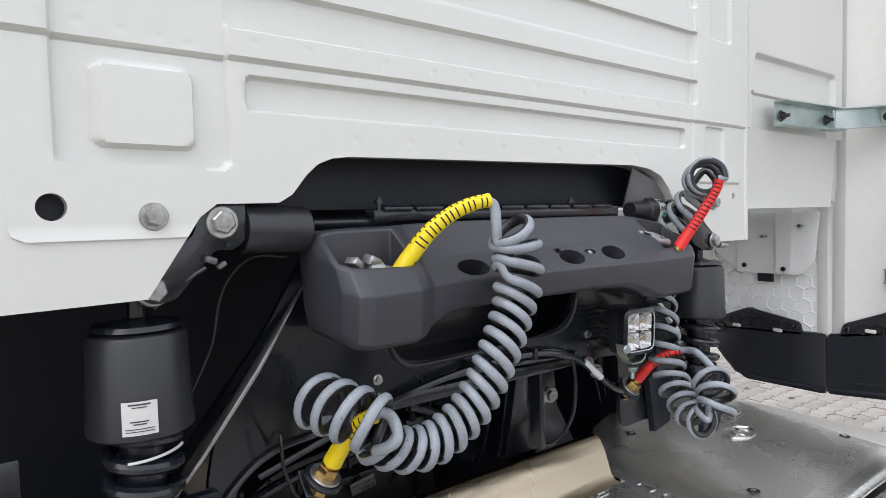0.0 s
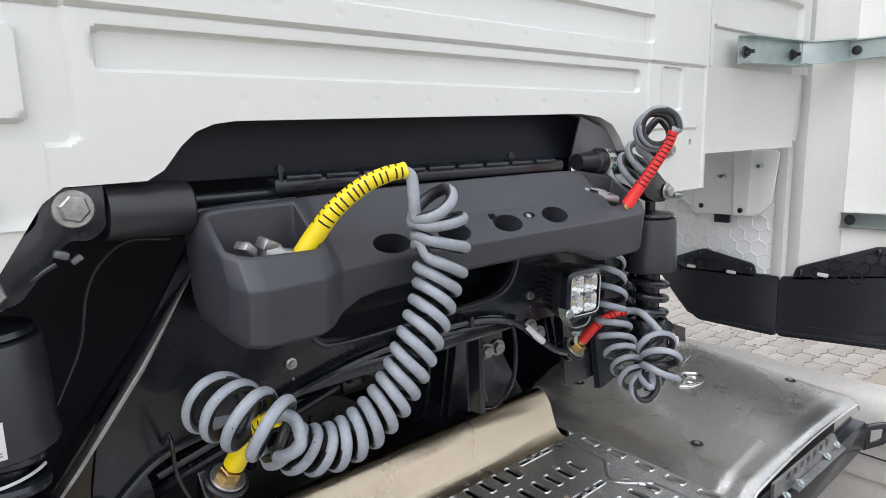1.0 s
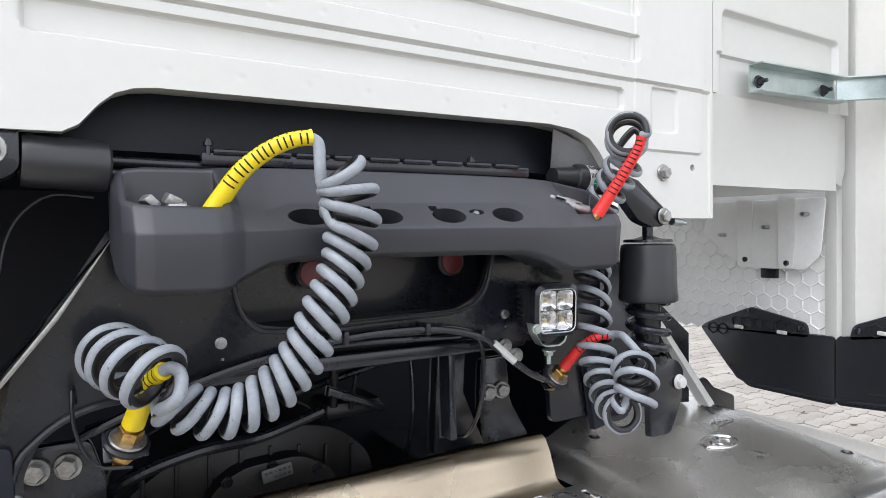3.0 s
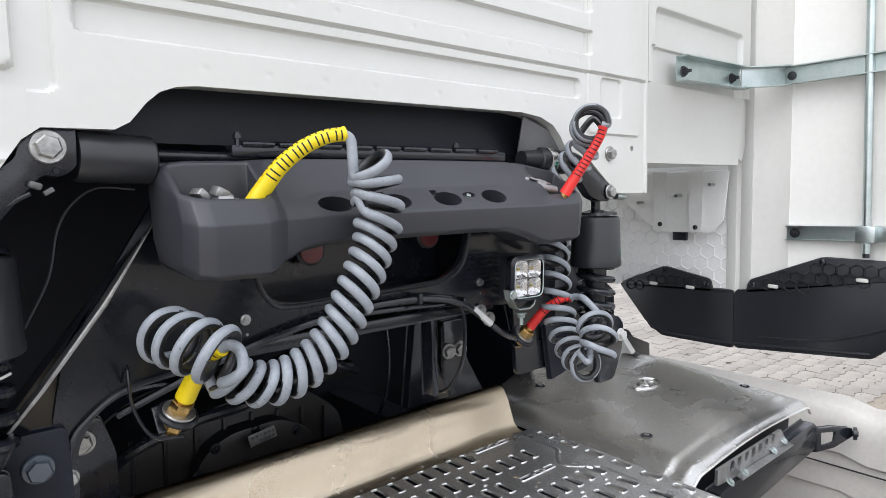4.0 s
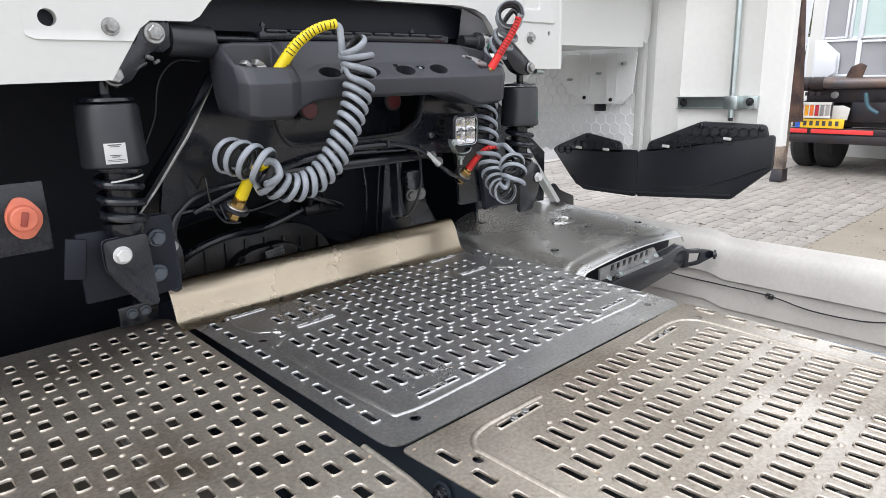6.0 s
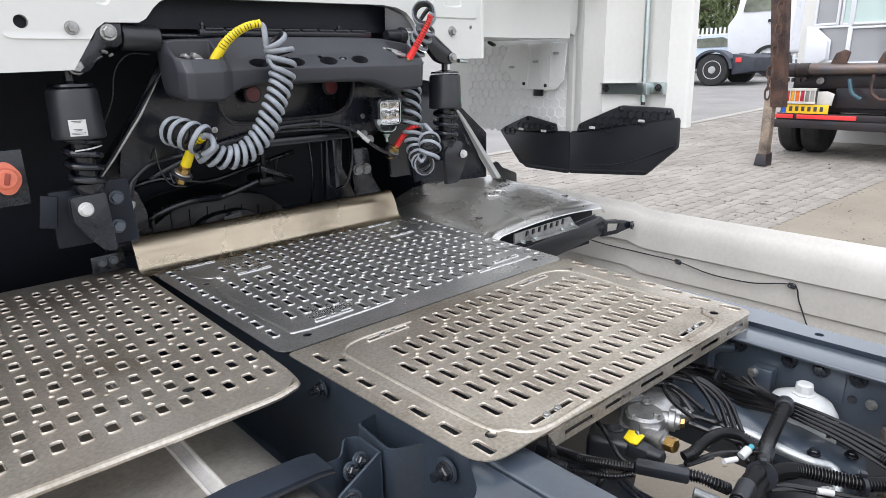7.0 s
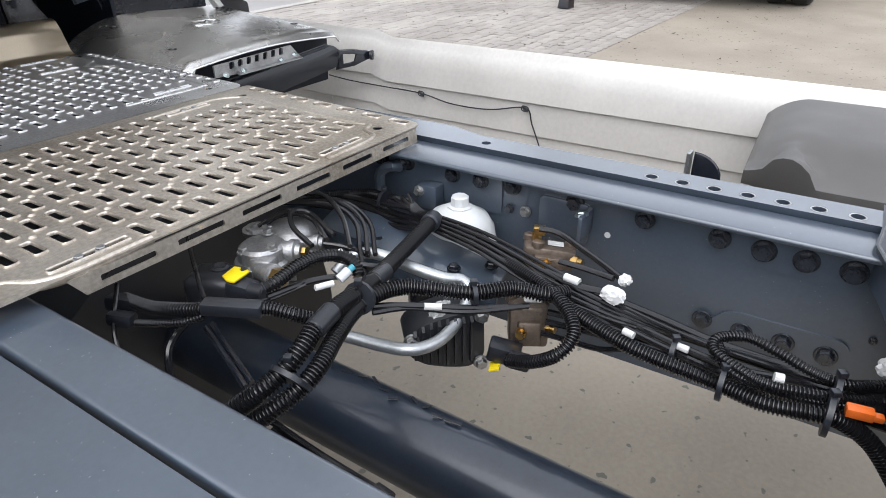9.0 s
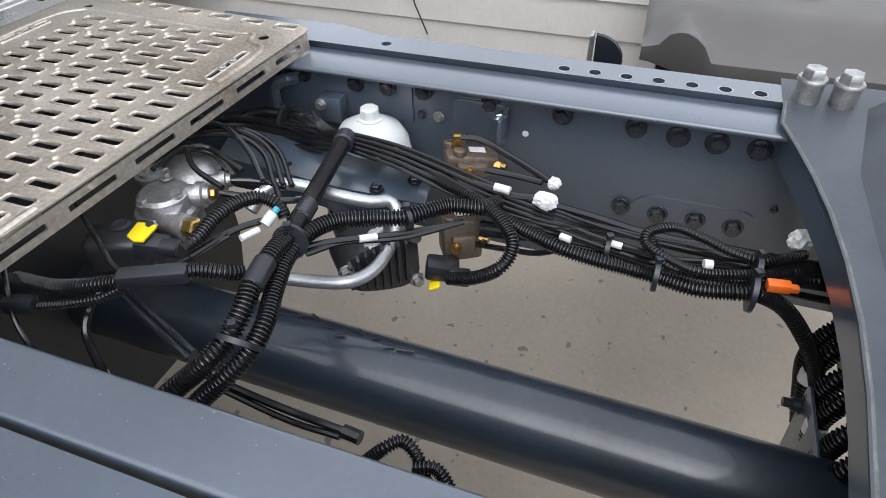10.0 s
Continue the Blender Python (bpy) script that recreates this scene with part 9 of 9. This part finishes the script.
# crane lorry: rear view
X = 7.6
G = gz(X)
ct = thing("skip_lorry", (X, 0.2, G), "dark rear of a skip loader lorry with red reflector strip", "lorry")
bm = bmesh.new()
box(bm, (X, -0.92, 0.62), (X + 0.10, 1.62, 0.72), 0.01)
part("bumper_beam", bm, M_DARKSTEEL, ct)
for y0, y1 in ((1.62, 1.40), (1.36, 0.72), (0.30, -0.30)):
    bm = bmesh.new()
    box(bm, (X - 0.006, y1, 0.735), (X + 0.01, y0, 0.785), 0.003)
    part("reflector_strip", bm, M_REDREF, ct, "red reflector strip")
bm = bmesh.new()
box(bm, (X + 0.01, -0.92, 0.72), (X + 0.10, 1.60, 0.80), 0.01)
part("under_run_bar", bm, M_DARKSTEEL, ct)
bm = bmesh.new()
box(bm, (X - 0.01, 1.02, 0.798), (X + 0.0, 1.538, 0.905), 0.002)
pl = part("number_plate", bm, M_PLATE, ct, "yellow number plate")
for k in range(6):
    bm = bmesh.new()
    y = 1.435 - 0.068 * k
    box(bm, (X - 0.0125, y - 0.020, 0.825), (X - 0.010, y + 0.016, 0.880))
    part("plate_bar", bm, M_INK, pl)
bm = bmesh.new()
box(bm, (X - 0.0115, 1.485, 0.800), (X - 0.010, 1.536, 0.903))
part("blue_field", bm, mat("blue_field", (0.02, 0.12, 0.55), 0.4), pl)
bm = bmesh.new()
box(bm, (X - 0.012, 1.163, 0.912), (X + 0.05, 1.641, 1.095), 0.006)
lt = part("lamp_cluster", bm, mat("dark_lamp_back", (0.05, 0.05, 0.055), 0.4), ct, "lamp cluster behind a pale guard")
cols = [(0.30, 0.09, 0.04), (0.75, 0.04, 0.03), (0.55, 0.04, 0.03), (0.95, 0.42, 0.02), (0.9, 0.20, 0.03), (0.55, 0.03, 0.05), (0.30, 0.28, 0.28), (0.42, 0.40, 0.38)]
for k, c in enumerate(cols):
    bm = bmesh.new()
    y = 1.615 - 0.055 * k
    box(bm, (X - 0.022, y - 0.048, 0.938), (X - 0.010, y, 1.068), 0.004)
    part("lamp_lens", bm, mat("lamp_lens_%s" % "abcdefgh"[k], c, 0.3), lt)
bm = bmesh.new()
for k in range(9):
    y = 1.617 - 0.055 * k
    box(bm, (X - 0.034, y - 0.006, 0.93), (X - 0.024, y + 0.007, 1.08), 0.003)
box(bm, (X - 0.036, 1.163, 1.066), (X - 0.022, 1.641, 1.097), 0.004)
box(bm, (X - 0.036, 1.163, 0.912), (X - 0.022, 1.641, 0.940), 0.004)
part("lamp_guard", bm, mat("pale_lamp_guard", (0.66, 0.64, 0.60), 0.5), lt, "pale slatted lamp guard")
bm = bmesh.new()
prism(bm, [(X + 0.02, y, z) for y, z in ((1.20, 0.905), (1.003, 0.895), (0.985, 1.03), (1.06, 1.06), (1.20, 1.055))], (0.01, 0, 0), 0.002)
part("pale_panel", bm, bpy.data.materials["pale_lamp_guard"], ct, "pale worn panel beside the lamps")
bm = bmesh.new()
lathe(bm, (X + 0.135, 1.19, 1.175), (-1, 0, 0), [(0, 0.042), (0.012, 0.042), (0.016, 0.030)], 20)
part("round_cap", bm, M_STEEL, ct, "grey round cap")
bm = bmesh.new()
cyl(bm, (X + 0.05, 1.30, 1.312), (X + 0.05, -1.0, 1.312), 0.066, 24)
part("roller_tube", bm, mat("worn_roller_steel", (0.10, 0.10, 0.11), 0.34, 0.7, 0.4, 4, 0.2, 40, tint=(0.22, 0.15, 0.11)), ct, "worn steel roller")
bm = bmesh.new()
lathe(bm, (X + 0.05, 1.56, 1.305), (0, -1, 0), [(0, 0.070), (0.02, 0.082), (0.12, 0.082), (0.125, 0.074), (0.145, 0.074), (0.15, 0.082), (0.26, 0.082), (0.27, 0.068)], 24)
for k in range(4):
    box(bm, (X - 0.03, 1.53 - 0.065 * k, 1.17), (X + 0.02, 1.495 - 0.065 * k, 1.215), 0.006)
part("roller_bearing", bm, M_DARKSTEEL, ct, "black roller bearing with studs")
bm = bmesh.new()
for y in (0.62, 0.2):
    box(bm, (X + 0.02, y - 0.05, 1.24), (X + 0.35, y + 0.02, 1.37), 0.02)
box(bm, (X + 0.15, -0.95, 1.08), (X + 0.5, 1.5, 1.28), 0.02)
box(bm, (X + 0.1, -0.9, 0.86), (X + 0.2, 1.0, 1.10), 0.02)
pieces("rear_frame", bm, M_DARKSTEEL, ct)
bm = bmesh.new()
for y in (1.09, 0.62):
    prism(bm, [(X + 0.04, y, 1.36), (X + 0.04, y - 0.17, 1.37), (X + 0.04, y - 0.20, 1.50), (X + 0.04, y - 0.14, 1.53), (X + 0.04, y - 0.05, 1.49)], (0.04, 0, 0), 0.008)
pieces("rusty_lug", bm, M_RUST, ct)
bm = bmesh.new()
tube(bm, spline([(X + 0.0, 0.62, 1.25), (X - 0.02, 0.60, 1.05), (X - 0.02, 0.45, 0.98), (X - 0.02, 0.20, 1.15), (X - 0.02, 0.05, 1.32)], 0.03), 0.018, 8)
part("chain_loop", bm, M_RUST, ct)
bm = bmesh.new()
tube(bm, spline([(X, 0.85, 1.20), (X - 0.02, 0.80, 1.05), (X - 0.02, 0.70, 0.98)], 0.03), 0.022, 8)
part("blue_hose", bm, mat("dark_teal_hose", (0.04, 0.10, 0.13), 0.5), ct)
bm = bmesh.new()
prism(bm, [(7.03, 1.330, 0.9), (7.03, 1.470, 0.9), (7.12, 1.78, 3.4), (7.12, 1.58, 3.4)], (0.13, 0, 0), 0.005)
part("stabiliser_post", bm, M_RUST, ct, "rusty stabiliser post")
bm = bmesh.new()
prism(bm, [(6.98, 1.425, 0.30), (6.98, 1.525, 0.30), (7.05, 1.55, 1.0), (7.05, 1.45, 1.0)], (0.10, 0, 0), 0.004)
part("stabiliser_leg", bm, mat("worn_leg_paint", (0.30, 0.24, 0.18), 0.6, 0.2, 0.3, 6, 0.3, 60, tint=(0.09, 0.07, 0.06)), ct, "worn inner stabiliser leg")
bm = bmesh.new()
prism(bm, [(6.93, 1.405, 0.225), (6.93, 1.545, 0.225), (6.96, 1.535, 0.36), (6.96, 1.42, 0.36)], (0.16, 0, 0), 0.006)
part("leg_foot", bm, M_DARKSTEEL, ct)
bm = bmesh.new()
cyl(bm, (X + 0.75, 1.2, gz(X) + 0.46), (X + 0.75, -0.9, gz(X) + 0.46), 0.07, 16)
lathe(bm, (X + 0.60, 0.25, gz(X) + 0.46), (1, 0, 0), [(0, 0.10), (0.06, 0.17), (0.30, 0.17), (0.36, 0.10)], 20)
part("rear_axle", bm, M_DARKSTEEL, ct)
bm = bmesh.new()
for k in range(17):
    z = 2.9 - 0.115 * k
    c = V(6.96, 1.405 + 0.010 * math.sin(k) + 0.0055 * k, z)
    d = V(1, 0.3, 0) if k % 2 else V(0.2, 1, 0)
    d.normalize()
    tube(bm, [c + d * 0.032 * math.cos(t) + V(0, 0, 0.072) * math.sin(t) for t in [2 * math.pi * i / 12 for i in range(13)]], 0.012, 6)
part("hanging_chain", bm, M_RUST, ct, "rusty hanging chain")
for y in (1.60, 1.33, -0.62, -0.90):
    wheel(ct, (X + 0.75, y - 0.02, gz(X + 0.7) + 0.43), (0, 1, 0), 0.43, 0.23)
bm = bmesh.new()
box(bm, (X + 0.2, -1.0, 1.42), (X + 0.3, -0.95, 1.9))
box(bm, (X + 0.3, -1.0, 0.8), (X + 4.5, 1.35, 1.08))
part("subframe", bm, M_DARKSTEEL, ct)

# pale office container behind the skip lorry
of = thing("portable_office", (9.5, 0.2, gz(9.5) + 0.9), "white portable cabin with large windows", "cabin")
OX = 9.3
bm = bmesh.new()
box(bm, (OX, -3.5, 0.25), (OX + 2.2, 2.02, 3.3), 0.02)
part("wall", bm, mat("cabin_white", (0.66, 0.65, 0.62), 0.5, 0, 0.06, 2), of)
M_GREENPANE = mat("pale_green_glass", (0.50, 0.62, 0.59), 0.1, 0, 0.1, 1, coat=0.4)
M_GREYPANE = mat("grey_glass", (0.30, 0.305, 0.315), 0.12, 0, 0.15, 1, coat=0.4)
for y0, y1, z0, z1, m in ((1.82, 1.575, 1.895, 2.9, M_GREYPANE), (1.49, 1.42, 1.885, 2.9, M_GREENPANE), (1.36, 0.40, 1.885, 2.9, M_GREENPANE), (0.33, -0.60, 1.885, 2.9, M_GREENPANE), (-0.67, -1.6, 1.885, 2.9, M_GREENPANE),
                          (1.90, 1.415, 1.40, 1.83, M_GREYPANE), (1.36, 0.40, 1.38, 1.805, M_GREYPANE), (0.33, -0.60, 1.38, 1.805, M_GREYPANE), (-0.67, -1.6, 1.38, 1.805, M_GREYPANE)):
    bm = bmesh.new()
    box(bm, (OX - 0.006, y1, z0), (OX + 0.02, y0, z1))
    wn_ = part("window_pane", bm, m, of)
    for a0, a1, b0, b1 in ((y1 - 0.035, y1, z0 - 0.03, z1 + 0.03), (y0, y0 + 0.03, z0 - 0.03, z1 + 0.03), (y1, y0, z0 - 0.03, z0), (y1, y0, z1, z1 + 0.03)):
        bm = bmesh.new()
        box(bm, (OX - 0.035, a0, b0), (OX - 0.002, a1, b1), 0.006)
        part("window_frame", bm, M_FARWHITE, wn_)
bm = bmesh.new()
prism(bm, [(OX - 0.12, y, z) for y, z in ((1.89, 1.36), (1.895, 1.83), (1.80, 1.82), (1.62, 1.66), (1.615, 1.42), (1.70, 1.36))], (0.08, 0, 0), 0.02)
part("white_box", bm, M_FARWHITE, of)

# far tractor unit, cab pointing away to the side
g = gz(20.0)
t1 = thing("tractor_unit", (20.0, 9.0, g), "white tractor unit with tank and single rear axle", "truck", "parked trucks")
for yy in (8.05, ):
    wheel(t1, (19.75, yy, g + 0.50), (-1, -0.1, 0), 0.50, 0.30)
    wheel(t1, (21.8, yy, g + 0.50), (1, 0, 0), 0.50, 0.30)
wheel(t1, (19.75, 11.7, g + 0.50), (-1, 0, 0), 0.50, 0.30)
bm = bmesh.new()
for y0, y1 in ((10.35, 10.0), (9.98, 9.55), (9.53, 9.1)):
    box(bm, (19.55, y1, g + 0.40), (20.15, y0, g + 0.98), 0.06, 3)
part("fuel_tank", bm, mat("far_grey_tank", (0.46, 0.44, 0.40), 0.5, 0.3, 0.1, 3), t1)
bm = bmesh.new()
o = [(8.05 + 0.68 * math.cos(a), g + 0.50 + 0.62 * math.sin(a)) for a in [math.pi * (0.02 + 0.96 * i / 16) for i in range(17)]]
i_ = [(8.05 + 0.58 * math.cos(a), g + 0.50 + 0.55 * math.sin(a)) for a in [math.pi * (0.98 - 0.96 * i / 16) for i in range(17)]]
prism(bm, [(19.55, y, z) for y, z in o + i_], (0.5, 0, 0))
part("mudguard", bm, mat("dark_blue_grey_plastic", (0.045, 0.055, 0.075), 0.5), t1)
bm = bmesh.new()
box(bm, (19.7, 6.75, g + 0.62), (21.8, 10.6, g + 0.86), 0.03)
prism(bm, [(19.6, 7.40, g + 0.35), (19.6, 7.42, g + 0.98), (19.6, 6.70, g + 0.86), (19.6, 6.75, g + 0.45)], (2.2, 0, 0), 0.02)
part("chassis", bm, mat("far_dark_chassis", (0.03, 0.036, 0.05), 0.5), t1)
bm = bmesh.new()
box(bm, (19.56, 7.12, g + 0.72), (19.62, 7.30, g + 0.86), 0.01)
part("tail_lamp", bm, M_REDREF, t1, "red tail lamp")
bm = bmesh.new()
box(bm, (19.5, 10.9, g + 1.05), (21.9, 13.2, g + 3.8), 0.12, 3)
part("cab", bm, M_FARWHITE, t1)
bm = bmesh.new()
box(bm, (19.48, 10.6, g + 0.45), (21.9, 13.1, g + 1.15), 0.1, 3)
part("cab_skirt", bm, mat("far_dark_skirt", (0.10, 0.12, 0.16), 0.5), t1)
bm = bmesh.new()
box(bm, (19.9, 10.0, g + 1.0), (21.4, 10.9, g + 2.6), 0.05)
part("rear_gap_box", bm, M_RUST, t1)
# second white cab and a car, further off
t2 = thing("tractor_unit", (24.5, 8.5, gz(24.5)), "white high-roofed truck cab with black sill", "truck", "parked trucks")
g2 = gz(24.5)
bm = bmesh.new()
prism(bm, [(24.5, y, z) for y, z in rounded([(7.55, g2 + 0.85), (9.75, g2 + 0.85), (9.85, g2 + 1.9), (9.55, g2 + 2.3), (9.35, g2 + 3.5), (9.0, g2 + 3.9), (7.4, g2 + 4.0)], 0.15)], (2.4, 0, 0), 0.03)
part("cab", bm, M_FARWHITE, t2)
bm = bmesh.new()
prism(bm, [(24.46, y, z) for y, z in rounded([(8.25, g2 + 2.35), (9.30, g2 + 2.35), (9.12, g2 + 3.2), (8.25, g2 + 3.2)], 0.08)], (0.05, 0, 0))
part("side_window", bm, M_GLASS, t2)
bm = bmesh.new()
box(bm, (24.45, 8.05, g2 + 1.95), (24.5, 8.35, g2 + 2.05))
part("door_handle", bm, M_TYRE, t2)
wheel(t2, (24.7, 8.15, g2 + 0.52), (-1, 0, 0), 0.52, 0.3)
bm = bmesh.new()
o = [(8.15 + 0.68 * math.cos(a), g2 + 0.5 + 0.66 * math.sin(a)) for a in [math.pi * i / 16 for i in range(17)]]
i_ = [(8.15 + 0.55 * math.cos(a), g2 + 0.5 + 0.55 * math.sin(a)) for a in [math.pi * (1 - i / 16) for i in range(17)]]
prism(bm, [(24.42, y, z) for y, z in o + i_], (0.4, 0, 0))
part("wheel_arch", bm, M_TYRE, t2)
car = thing("parked_car", (27, 12.2, gz(27)), "pale blue-white parked car", "car")
g3 = gz(27)
bm = bmesh.new()
prism(bm, [(27, y, z) for y, z in rounded([(9.6, g3 + 0.35), (14.2, g3 + 0.35), (14.2, g3 + 0.95), (13.3, g3 + 1.05), (12.6, g3 + 1.55), (11.0, g3 + 1.6), (10.0, g3 + 1.1), (9.6, g3 + 1.0)], 0.15)], (1.8, 0, 0), 0.05)
part("body", bm, mat("car_pale_blue", (0.50, 0.58, 0.68), 0.3, 0, 0.03, 2, coat=0.4), car)
bm = bmesh.new()
prism(bm, [(26.97, y, z) for y, z in rounded([(10.3, g3 + 1.12), (13.0, g3 + 1.08), (12.5, g3 + 1.46), (11.1, g3 + 1.5)], 0.08)], (0.05, 0, 0))
part("window", bm, M_GLASS, car)
for y in (10.5, 13.2):
    wheel(car, (27.05, y, g3 + 0.32), (-1, 0, 0), 0.32, 0.2)

# fence, shrubs and trees at the yard's end
fence = thing("picket_fence", (31, 13, gz(31)), "white metal picket fence at the yard edge", "fence")
fx = 31.0
for k in range(60):
    y = 6.0 + 0.22 * k
    bm = bmesh.new()
    box(bm, (fx, y, gz(fx)), (fx + 0.03, y + 0.10, gz(fx) + 1.95))
    part("picket", bm, M_FARWHITE, fence)
bm = bmesh.new()
for z in (0.4, 1.6):
    box(bm, (fx + 0.03, 6.0, gz(fx) + z), (fx + 0.07, 19.2, gz(fx) + z + 0.07))
part("fence_rail", bm, M_FARWHITE, fence)
M_LEAF = mat("dull_green_leaves", (0.15, 0.19, 0.075), 0.7, 0, 0.3, 1.5, tint=(0.06, 0.085, 0.035))
M_BARK = mat("grey_bark", (0.10, 0.08, 0.06), 0.9, 0, 0.3, 4, 0.4, 30)


def tree(x, y, h, r, seed, label):
    rnd = random.Random(seed)
    g = gz(x)
    th = thing("tree", (x, y, g), label, "tree", "trees at the yard edge")
    bm = bmesh.new()
    lathe(bm, (x, y, g), (0.02, 0.03, 1), [(0, 0.22), (h * 0.3, 0.15), (h * 0.75, 0.05)], 10)
    for k in range(9):
        a = k * 2.4
        p = V(x, y, g + h * (0.22 + 0.06 * k))
        tube(bm, spline([p, p + V(math.cos(a) * r * 0.5, math.sin(a) * r * 0.5, h * 0.10), p + V(math.cos(a) * r * 0.9, math.sin(a) * r * 0.9, h * 0.14)], 0.3), 0.05, 6)
    part("trunk", bm, M_BARK, th)
    verts, faces = [], []
    for k in range(3200):
        a, u = rnd.uniform(0, 2 * math.pi), rnd.random()
        zz = rnd.random()
        rr = r * (0.35 + 0.65 * math.sqrt(u)) * (1 - 0.6 * abs(zz - 0.4)) * (0.8 + 0.3 * math.sin(3 * a + seed) * math.cos(5 * zz))
        c = V(x + rr * math.cos(a), y + rr * math.sin(a), g + h * (0.12 + 0.9 * zz))
        e = Euler((rnd.uniform(0, 3), rnd.uniform(0, 3), rnd.uniform(0, 3))).to_matrix()
        s = rnd.uniform(0.10, 0.22)
        i0 = len(verts)
        verts += [c + e @ V(-s, 0, 0), c + e @ V(0, -s * 0.5, 0.03), c + e @ V(s, 0, 0), c + e @ V(0, s * 0.5, 0.03)]
        faces.append((i0, i0 + 1, i0 + 2, i0 + 3))
    me = bpy.data.meshes.new("crown")
    me.from_pydata(verts, [], faces)
    me.materials.append(M_LEAF)
    ob = new("crown", me)
    ob.parent = th
    ob.matrix_parent_inverse = Matrix.Translation(th.location).inverted()
    ob["kind"] = "stuff"


for k, (x, y, h, r) in enumerate(((38, 10.5, 6.5, 2.6), (36, 14.5, 7.5, 2.8), (40, 18.5, 8.0, 3.0), (37, 22.5, 7.0, 2.8), (41, 14.0, 9.0, 3.0), (35.5, 18.0, 5.0, 2.4))):
    tree(x, y, h, r, 20 + k, "leafy green tree behind the fence")
bd = thing("office_building", (70, 30, gz(70)), "pale low building far behind the trees", "building")
bm = bmesh.new()
box(bm, (70, -40, gz(70) - 0.5), (80, 60, gz(70) + 6))
part("wall", bm, mat("far_wall", (0.45, 0.45, 0.46), 0.8, 0, 0.1, 0.4), bd)
